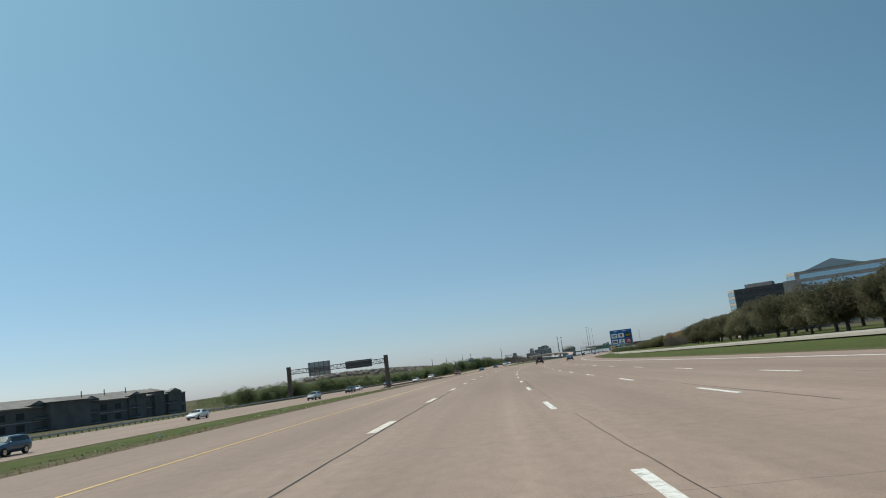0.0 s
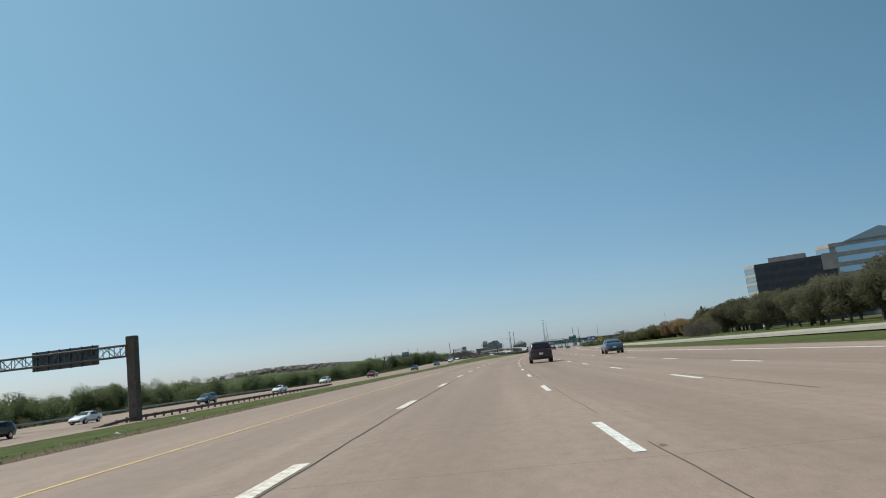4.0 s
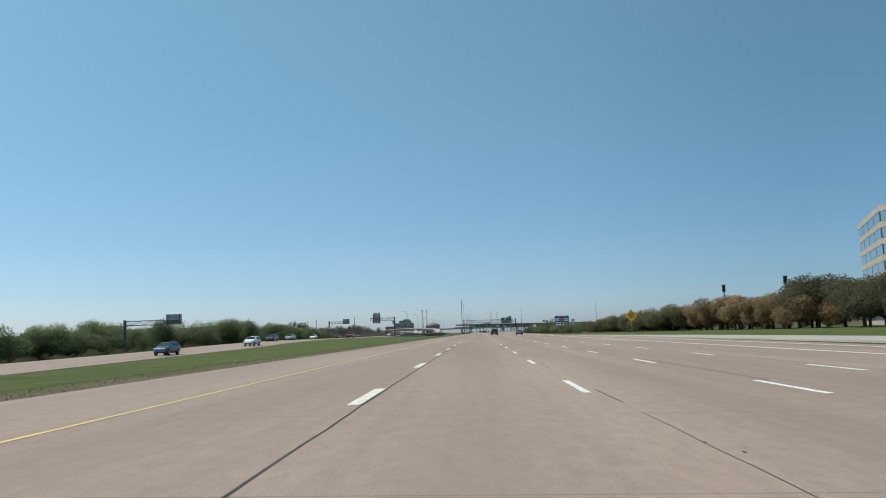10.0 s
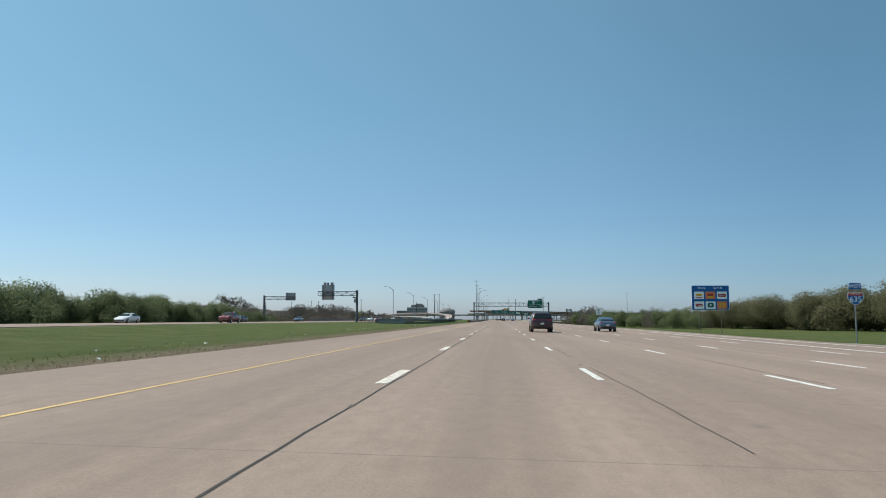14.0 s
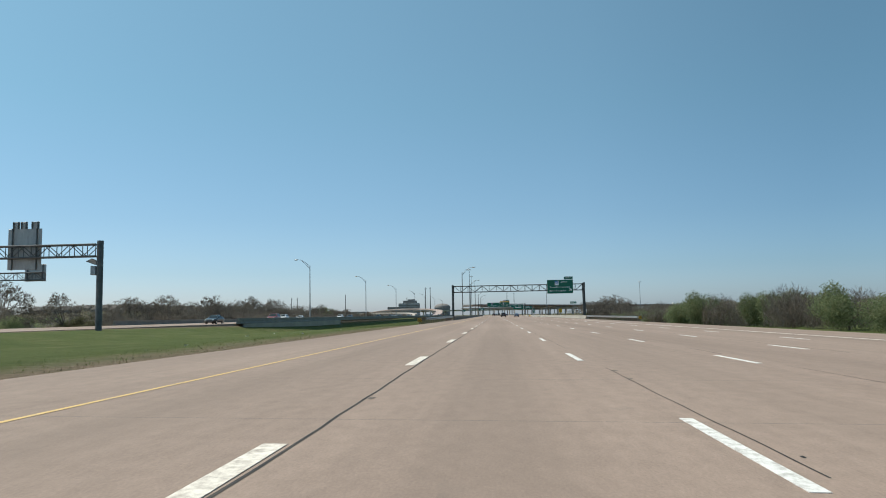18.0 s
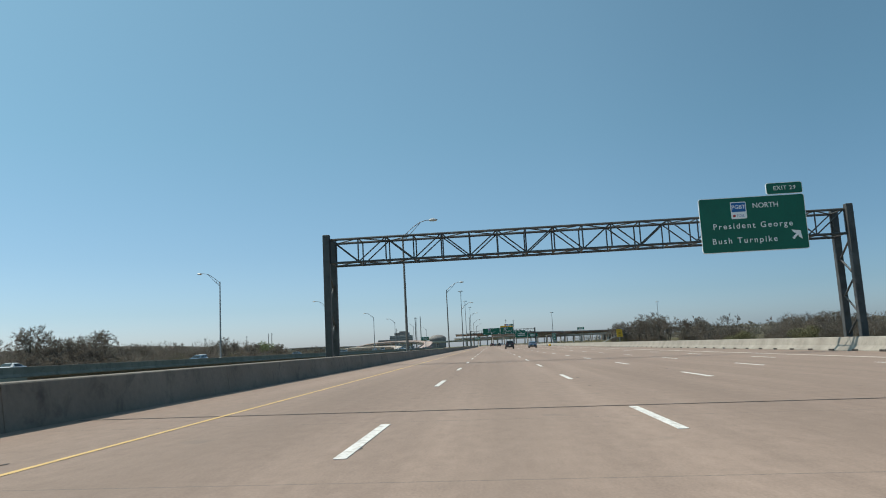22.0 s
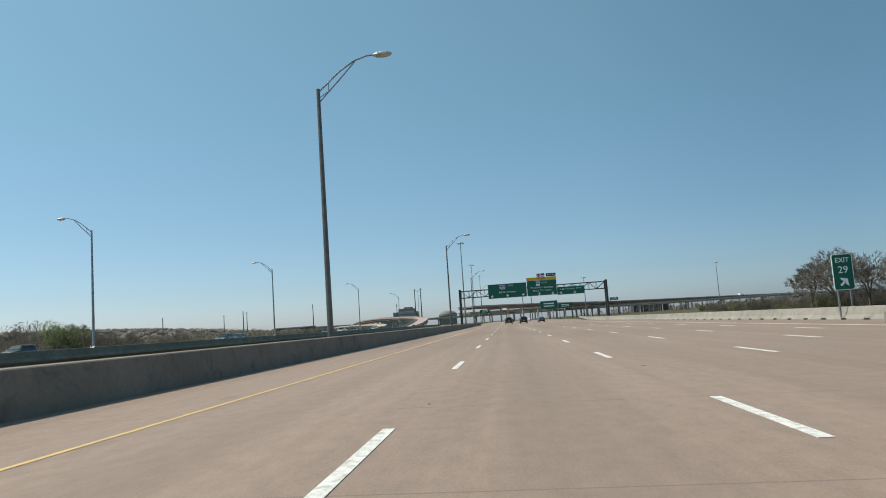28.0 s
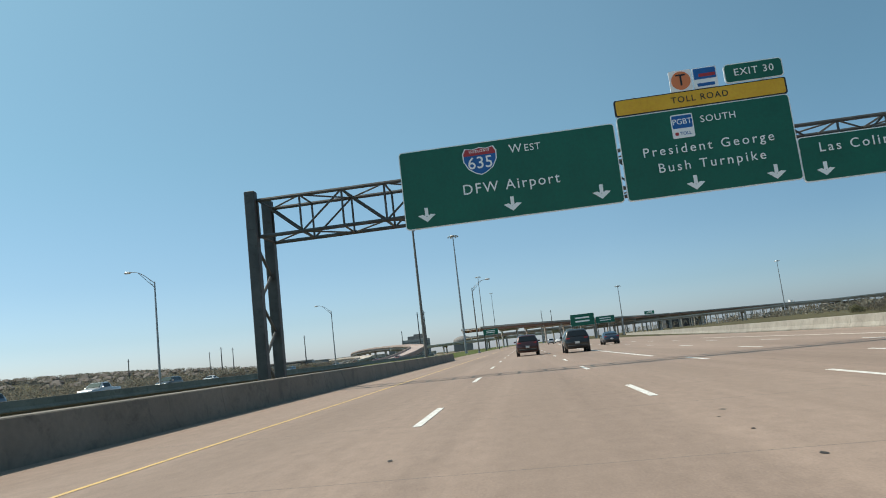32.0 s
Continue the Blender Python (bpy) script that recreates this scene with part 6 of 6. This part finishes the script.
brush_band("deep_woods", "tall green spring trees deeper in the wood", GREENS, [(float(s), -82 + random.uniform(-5, 5), lerp_table(s, (118, 250, 330, 385, 440, 485, 540), (0.8, 0.8, 0.86, 0.95, 1.2, 1.18, 0.8)) * random.uniform(0.85, 1.1)) for s in np.arange(162, 560, 5.5)], 2)
brush_band("wood_edge_brush", "low green brush along the wood's edge", SCRUBS, [(float(s), d_left(s) - w_left(s) - lerp_table(s, (200, 260, 480, 540), (6, 13, 13, 6)) + random.uniform(-3, 1), random.uniform(0.26, 0.42)) for s in np.arange(146, 560, 3.6)], 4)
brush_band("oak_brush", "low dark brush under the oaks", SCRUBS, [(float(s), oak_line(s) + 5 + random.uniform(-1, 1), random.uniform(0.28, 0.4)) for s in np.arange(394, 482, 3.5)], 3)
brush_band("exit_brush", "low grey winter brush beside the exit", TWIGGY, [(float(s), lerp_table(s, (846, 1010), (52, 74)) + random.uniform(-4, 7), lerp_table(s, (846, 920, 1010), (0.62, 0.52, 0.4)) * random.uniform(0.8, 1.15)) for s in np.arange(846, 1010, 4.0)], 2)
brush_band("exit_scrub", "low green scrub beside the exit", SCRUBS, [(float(s), lerp_table(s, (846, 1010), (52, 74)) + random.uniform(-4, 7), lerp_table(s, (846, 920, 1010), (0.66, 0.56, 0.46)) * random.uniform(0.8, 1.15)) for s in np.arange(846, 1010, 4.6)], 2)
brush_band("valley_brush", "tall leafless grey brush in the valley beyond the opposite bridge", TWIGGY, [(float(s), -109 + random.uniform(-6, 6), lerp_table(s, (740, 900, 932), (1.5, 1.5, 1.15)) * random.uniform(0.86, 1.08)) for s in np.arange(740, 932, 4.4)], 3)
brush_band("valley_scrub", "grey green scrub in the valley beyond the opposite bridge", SCRUBS, [(float(s), -104 + random.uniform(-6, 6), random.uniform(1.0, 1.3)) for s in np.arange(742, 934, 7.0)], 3)
brush_band("bridge_brush", "leafless grey brush along the opposite bridge", TWIGGY, [(float(s), -66 + random.uniform(-5, 3), lerp_table(s, (585, 640, 760, 885), (0.9, 0.95, 0.8, 0.6)) * random.choice((0.7, 0.85, 1.0, 1.15))) for s in np.arange(585, 890, 2.8)], 2)
for s in np.arange(592, 700, 7.5):
    plant(random.choice(BARES), float(s) + random.uniform(-3, 3), -69 + random.uniform(-3, 3), random.uniform(0.7, 0.92), "leafless grey winter tree beside the bridge", "bare trees beyond the opposite bridge")
for s, d in ((688, -74), (696, -79), (704, -73), (717, -77)):
    plant(random.choice(BARES), s, d, random.uniform(1.0, 1.12), "leafless grey winter tree beside the bridge", "bare trees beyond the opposite bridge")
for s in (862, 871, 880):
    plant(random.choice(BARES), s, -62, 0.62, "leafless grey winter tree beside the bridge", "bare trees beyond the opposite bridge")


def far_woods(name, label, rows, mat, seed, h=9.6):
    """Distant woods: a broad band of small leaf sprays in domed clumps, one mesh."""
    rng = np.random.default_rng(seed)
    quads = []
    for s0, s1, d0, d1, n in rows:
        k = 110 if s0 < 1000 else 44
        lo, hi = (0.2, 0.42) if s0 < 1000 else (0.4, 0.85)
        for _ in range(n):
            s, d = float(rng.uniform(s0, s1)), float(rng.uniform(d0, d1))
            p, r = np.array(at(s, d, z_ground(s, d) - 0.5)), rng.uniform(3.6, 7.2)
            zz, a = rng.uniform(0, 1, k) ** 0.7, rng.uniform(0, 6.283, k)
            rr = r * np.sqrt(np.maximum(0.02, 1 - zz ** 2.2)) * rng.uniform(0.3, 1.05, k)
            q = p + np.stack([rr * np.cos(a), rr * np.sin(a), h * zz * (0.75 + 0.25 * r / 7.2)], 1)
            u = rng.normal(size=(k, 3))
            u /= np.linalg.norm(u, axis=1)[:, None]
            w = np.cross(u, rng.normal(size=(k, 3)))
            w /= np.linalg.norm(w, axis=1)[:, None]
            e = rng.uniform(lo, hi, k)[:, None]
            quads.append(np.stack([q - u * e, q + w * e * 0.7, q + u * e, q - w * e * 0.7], 1))
    v = np.concatenate(quads).reshape(-1, 3)
    f = np.arange(len(v)).reshape(-1, 4)
    tagged(new(name, raw(name, v.tolist(), f.tolist(), mat)), label, "woods", kind="stuff")


far_woods("far_woods", "distant low green and grey woods", ((264, 640, -190, -88, 520),), LEAF_GREEN, 3, 5.8)
far_woods("hillside_woods", "distant grey winter woods on the hillside", ((1000, 1500, -400, -180, 200), (1250, 1850, -720, -230, 1100), (1800, 2600, -700, -250, 260), (1500, 2400, 150, 900, 420)), LEAF_HAZE, 5)
far_woods("far_bare_woods", "distant bare grey woods", ((620, 1150, -200, -105, 420), (640, 850, 62, 150, 200)), LEAF_HAZE, 4, 7.0)
far_woods("low_bare_woods", "low grey winter scrub under the viaduct", ((905, 1010, 100, 190, 90), (1010, 1180, 122, 240, 170), (1180, 1450, 150, 300, 150)), LEAF_HAZE, 6, 5.0)


# ---------------------------------------------------------------- grass blades and litter along the pavement edges
def edge_grass(name, label, rows, mat, seed, tall):
    rng = np.random.default_rng(seed)
    verts, faces = [], []
    for s0, s1, near, far, n in rows:
        for _ in range(n):
            s = float(rng.uniform(s0, s1))
            d0, d1 = near(s), far(s)
            d = d0 + (d1 - d0) * float(rng.uniform(0, 1)) ** 1.6
            p = at(s, d, z_ground(s, d) - 0.02)
            h, a, w = float(rng.uniform(0.35, 1.0)) * tall, float(rng.uniform(0, 6.28)), float(rng.uniform(0.012, 0.03))
            lean = Vector((rng.normal() * 0.35 * h, rng.normal() * 0.35 * h, h))
            side = Vector((math.cos(a) * w, math.sin(a) * w, 0))
            i = len(verts)
            verts += [p - side, p + side, p + lean]
            faces.append((i, i + 1, i + 2))
    tagged(new(name, raw(name, verts, faces, mat)), label, "grass", kind="stuff")


edge_grass("dry_grass", "dry straw grass along the pavement edges", ((-20, 540, lambda s: -8.03, lambda s: -8.45, 15000), (-20, 480, lambda s: d_right(s) + 0.02, lambda s: d_right(s) + 0.8, 6000)), STRAW, 12, 0.10)
edge_grass("green_grass", "short green grass blades on the verge", ((-20, 540, lambda s: -8.25, lambda s: -10.6, 16000), (-20, 480, lambda s: d_right(s) + 0.3, lambda s: d_right(s) + 4, 7000)), BLADE, 13, 0.08)


def litter():
    rng = np.random.default_rng(14)
    verts, faces = [], []
    for _ in range(150):
        s, d = float(rng.uniform(-10, 540)), float(rng.uniform(-12.5, -8.15))
        p, r = at(s, d, z_ground(s, d) + 0.03), float(rng.uniform(0.04, 0.13))
        i = len(verts)
        verts += [p + Vector((rng.uniform(-1, 1) * r, rng.uniform(-1, 1) * r, rng.uniform(0, 0.8) * r)) for _ in range(4)]
        faces += [(i, i + 1, i + 2), (i, i + 2, i + 3), (i, i + 3, i + 1)]
    tagged(new("litter", raw("litter", verts, faces, PLATE)), "scraps of pale litter in the median grass", "litter", kind="stuff")


litter()


# ---------------------------------------------------------------- vehicles
PAINTS = {}
for nm, c, mt in (("white", (0.72, 0.73, 0.73), 0.0), ("silver", (0.42, 0.43, 0.44), 0.6), ("dark_grey", (0.05, 0.053, 0.058), 0.4), ("black", (0.012, 0.012, 0.013), 0.2),
                  ("blue_grey", (0.07, 0.11, 0.16), 0.45), ("maroon", (0.045, 0.012, 0.014), 0.3), ("red", (0.19, 0.03, 0.03), 0.3), ("navy", (0.02, 0.035, 0.06), 0.4)):
    m, n, l, p = nodes_of(nm + "_car_paint")
    p.inputs["Base Color"].default_value = (*c, 1)
    p.inputs["Metallic"].default_value, p.inputs["Roughness"].default_value = mt, 0.32
    p.inputs["Coat Weight"].default_value = 0.7
    l.new(ramp_node(n, l, noise_node(n, l, 2.0, 5, 0.7, coords(n)), ((0.3, (0.26, 0.26, 0.26)), (0.7, (0.42, 0.42, 0.42)))), p.inputs["Roughness"])
    PAINTS[nm] = m

# stations from the nose (y forward) to the tail: y, half width at belt, sill, belt, roof, half width at roof
SHAPES = {
    "sedan": ((2.38, 0.62, 0.32, 0.62, 0.62, 0.55), (2.2, 0.82, 0.24, 0.74, 0.74, 0.7), (1.2, 0.9, 0.22, 0.92, 0.92, 0.8), (0.85, 0.91, 0.22, 0.95, 0.98, 0.78), (0.1, 0.91, 0.22, 0.97, 1.40, 0.62),
              (-0.8, 0.91, 0.22, 0.98, 1.43, 0.62), (-1.45, 0.9, 0.23, 1.0, 1.20, 0.66), (-1.75, 0.89, 0.24, 1.02, 1.05, 0.74), (-2.2, 0.85, 0.28, 0.98, 0.98, 0.76), (-2.38, 0.76, 0.36, 0.80, 0.80, 0.68)),
    "suv": ((2.35, 0.68, 0.4, 0.75, 0.75, 0.6), (2.15, 0.86, 0.3, 0.95, 0.95, 0.74), (1.25, 0.93, 0.28, 1.08, 1.08, 0.84), (0.95, 0.94, 0.28, 1.10, 1.14, 0.82), (0.3, 0.94, 0.28, 1.12, 1.66, 0.68),
            (-1.5, 0.94, 0.28, 1.13, 1.70, 0.68), (-2.0, 0.93, 0.3, 1.13, 1.60, 0.68), (-2.25, 0.9, 0.32, 1.08, 1.12, 0.8), (-2.38, 0.84, 0.4, 0.90, 0.90, 0.76)),
    "pickup": ((2.8, 0.75, 0.45, 0.9, 0.9, 0.68), (2.6, 0.92, 0.36, 1.08, 1.08, 0.82), (1.5, 0.98, 0.34, 1.16, 1.16, 0.88), (1.2, 0.98, 0.34, 1.18, 1.22, 0.86), (0.55, 0.98, 0.34, 1.2, 1.78, 0.72),
               (-0.75, 0.98, 0.34, 1.2, 1.80, 0.72), (-1.0, 0.98, 0.34, 1.2, 1.22, 0.86), (-2.7, 0.97, 0.36, 1.18, 1.18, 0.9), (-2.82, 0.94, 0.42, 1.0, 1.0, 0.88)),
}
WHEELBASE = {"sedan": (1.42, -1.38, 0.33), "suv": (1.4, -1.4, 0.37), "pickup": (1.75, -1.75, 0.40)}


def build_car(shape, paint, label):
    st = SHAPES[shape]
    root_ = thing("car" if shape != "pickup" else "pickup_truck", Matrix(), label, "car", "cars on the highway")
    verts, faces = [], []
    for y, wb, zs, zb, zr, wr in st:
        mid = (zs + zb) / 2
        ring = ((wb * 0.9, zs), (wb * 1.0, mid), (wb * 0.985, zb), (wr, zr), (wr * 0.55, zr + 0.035))
        verts += [(x, y, z) for x, z in ring] + [(-x, y, z) for x, z in ring[::-1]]
    n = 10
    for i in range(len(st) - 1):
        for j in range(n):
            k = (j + 1) % n
            faces.append((i * n + j, (i + 1) * n + j, (i + 1) * n + k, i * n + k))
    faces += [tuple(range(n)), tuple(range((len(st) - 1) * n, len(st) * n))[::-1]]
    me = raw("body", verts, faces, PAINTS[paint])
    bm = bmesh.new()
    bm.from_mesh(me)
    bmesh.ops.recalc_face_normals(bm, faces=bm.faces)
    bmesh.ops.bevel(bm, geom=bm.edges[:], offset=0.03, segments=2, affect="EDGES", clamp_overlap=True)
    for f in bm.faces:
        f.smooth = True
    part("body", bm, PAINTS[paint], root_)
    # glass: bands between belt and roof, set 6 mm proud
    cab = [k for k in range(len(st)) if st[k][4] - st[k][3] > 0.15]
    a, b = cab[0], cab[-1]
    def ring_pt(i, f, side):
        y, wb, zs, zb, zr, wr = st[i]
        return Vector((side * (wb * 0.985 + (wr - wb * 0.985) * f), y, zb + (zr - zb) * f))
    for side in (-1, 1):
        for i in range(a, b):
            q = [ring_pt(i, 0.08, side), ring_pt(i + 1, 0.08, side), ring_pt(i + 1, 0.88, side), ring_pt(i, 0.88, side)]
            c = sum(q, Vector()) / 4
            q = [c + (v - c) * 0.94 + Vector((side * 0.014, 0, 0.006)) for v in q]
            bm = bmesh.new()
            bm.faces.new([bm.verts.new(v) for v in (q if side > 0 else q[::-1])])
            g_ = bmesh.ops.extrude_face_region(bm, geom=bm.faces[:])
            bmesh.ops.translate(bm, verts=[v for v in g_["geom"] if isinstance(v, bmesh.types.BMVert)], vec=(-side * 0.03, 0, 0))
            part("side_window", bm, CARGLASS, root_)
    for nm, i, j, dy in (("windshield", a - 1, a, 0.02), ("rear_window", b + 1, b, -0.02)):
        yi, _, _, zbi, zri, wri = st[i]
        yj, _, _, _, zrj, wrj = st[j]
        lo_, hi = Vector((0, yi, zri)), Vector((0, yj, zrj))
        bm = bmesh.new()
        q = []
        for f, w in ((0.1, wri), (0.9, wrj)):
            p_ = lo_ + (hi - lo_) * f
            q += [Vector((-(wri + (wrj - wri) * f) * 0.9, p_.y + dy * 1.4, p_.z + 0.045)), Vector(((wri + (wrj - wri) * f) * 0.9, p_.y + dy * 1.4, p_.z + 0.045))]
        bm.faces.new([bm.verts.new(v) for v in (q[0], q[1], q[3], q[2])])
        g_ = bmesh.ops.extrude_face_region(bm, geom=bm.faces[:])
        bmesh.ops.translate(bm, verts=[v for v in g_["geom"] if isinstance(v, bmesh.types.BMVert)], vec=(0, -dy, -0.03))
        bmesh.ops.recalc_face_normals(bm, faces=bm.faces)
        part(nm, bm, CARGLASS, root_)
    y0, y1 = st[0][0], st[-1][0]
    zt = st[-2][3]
    for side in (-1, 1):
        part("tail_lamp", boxb((0.3, 0.1, 0.2 if shape == "sedan" else 0.3), (side * 0.66, y1 + 0.12, zt - 0.14), 0.03), TAIL, root_)
        part("headlight", boxb((0.34, 0.14, 0.15), (side * 0.6, y0 - 0.12, st[1][3] - 0.10), 0.04), CLEAR, root_)
        part("mirror", boxb((0.2, 0.1, 0.13), (side * (st[3][1] + 0.08), st[3][0] - 0.25, st[3][3] + 0.08), 0.03), PAINTS[paint], root_)
    part("bumper", boxb((1.5, 0.16, 0.18), (0, y1 + 0.02, st[-1][2] + 0.1), 0.05), TRIM, root_)
    part("bumper", boxb((1.4, 0.16, 0.2), (0, y0 - 0.05, st[0][2] + 0.06), 0.05), TRIM, root_)
    part("number_plate", boxb((0.32, 0.02, 0.16), (0, y1 - 0.03, st[-1][3] - 0.16), 0.005), PLATE, root_)
    f_, r_, rad = WHEELBASE[shape]
    for y in (f_, r_):
        for side in (-1, 1):
            bm = bmesh.new()
            x = side * (st[4][1] - 0.12)
            bmesh.ops.create_cone(bm, cap_ends=True, segments=18, radius1=rad, radius2=rad, depth=0.24, matrix=Matrix.Translation((x, y, rad)) @ pose(0, 0, 0, 0, 90))
            wheel = part("wheel", bm, RUBBER, root_)
            bm = bmesh.new()
            bmesh.ops.create_cone(bm, cap_ends=True, segments=20, radius1=rad * 1.17, radius2=rad * 1.17, depth=0.2, matrix=Matrix.Translation((x - side * 0.03, y, rad * 1.06)) @ pose(0, 0, 0, 0, 90))
            for v in bm.verts:
                v.co.z = max(v.co.z, st[4][2] * 0.9)
            part("wheel_arch", bm, TRIM, root_)
            bm = bmesh.new()
            bmesh.ops.create_cone(bm, cap_ends=True, segments=14, radius1=rad * 0.62, radius2=rad * 0.55, depth=0.26, matrix=Matrix.Translation((x + side * 0.01, y, rad)) @ pose(0, 0, 0, 0, 90))
            part("rim", bm, CHROME, wheel)
    return root_


LIB = {}


def put_car(shape, paint, label, s, d, away=True, z=None):
    m = spot(s, d, z_road(d) if z is None else z, 0 if away else 180)
    if away and z is None:
        m = m @ pose(0, 0, 0, 0, 1.0)
    if (shape, paint) not in LIB:
        LIB[shape, paint] = build_car(shape, paint, label)
        LIB[shape, paint].matrix_basis = m
        return
    c_ = copy_thing(LIB[shape, paint], m)
    c_["label"] = label


for s, d, shape, paint, label in (
        (146, 11.4, "sedan", "blue_grey", "blue-grey sedan driving in the outer lane"), (135, 3.7, "suv", "maroon", "dark maroon SUV driving in the next lane"),
        (420, 11.0, "sedan", "blue_grey", "blue-grey sedan driving in the outer lane"), (410, 3.7, "suv", "maroon", "dark maroon SUV driving in the next lane"),
        (717, 9.3, "sedan", "blue_grey", "blue-grey sedan driving in a middle lane"), (707, 3.7, "suv", "black", "black SUV driving in the next lane"),
        (894, 0.1, "suv", "maroon", "dark maroon SUV in the driven lane"), (889.5, 3.75, "suv", "black", "black SUV in the next lane"), (914, 9.7, "sedan", "navy", "navy blue sedan driving in an outer lane"),
        (985, 2.0, "sedan", "dark_grey", "dark grey sedan far ahead"), (1030, 8, "suv", "silver", "silver SUV far ahead"), (1065, 12, "sedan", "white", "white sedan far ahead"), (1080, 3.5, "suv", "dark_grey", "dark SUV far ahead")):
    put_car(shape, paint, label, s, d)
random.seed(77)
s = 8.0
while s < 1120:
    lane = random.choice((-4.6, -8.2, -11.9, -15.6))
    shape = random.choice(("sedan", "sedan", "suv", "suv", "suv", "pickup"))
    paint = random.choice(("white", "white", "silver", "dark_grey", "black", "red", "dark_grey", "blue_grey"))
    put_car(shape, paint, {"sedan": "%s sedan", "suv": "%s SUV", "pickup": "%s pickup truck"}[shape] % paint.replace("_", " ") + " on the opposite road", s, d_left(s) + lane * w_left(s) / 25, False, z_left(s) + 0.03)
    s += random.uniform(13, 40)
t_ = thing("box_truck", spot(1690, 300, up(11.55), -38), "white box truck on the viaduct", "truck")
part("box", boxb((2.6, 14, 3.0), (0, -1, 2.4), 0.05), SIGNWHITE, t_)
part("cab", boxb((2.4, 2.6, 2.6), (0, 7.6, 1.6), 0.2), PAINTS["white"], t_)
part("chassis", boxb((1.2, 16, 0.4), (0, 0, 0.75), 0.02), TRIM, t_)
for y in (-6, -4.6, 7.4):
    for x in (-1.05, 1.05):
        bm = bmesh.new()
        bmesh.ops.create_cone(bm, cap_ends=True, segments=14, radius1=0.5, radius2=0.5, depth=0.35, matrix=Matrix.Translation((x, y, 0.5)) @ pose(0, 0, 0, 0, 90))
        part("wheel", bm, RUBBER, t_)
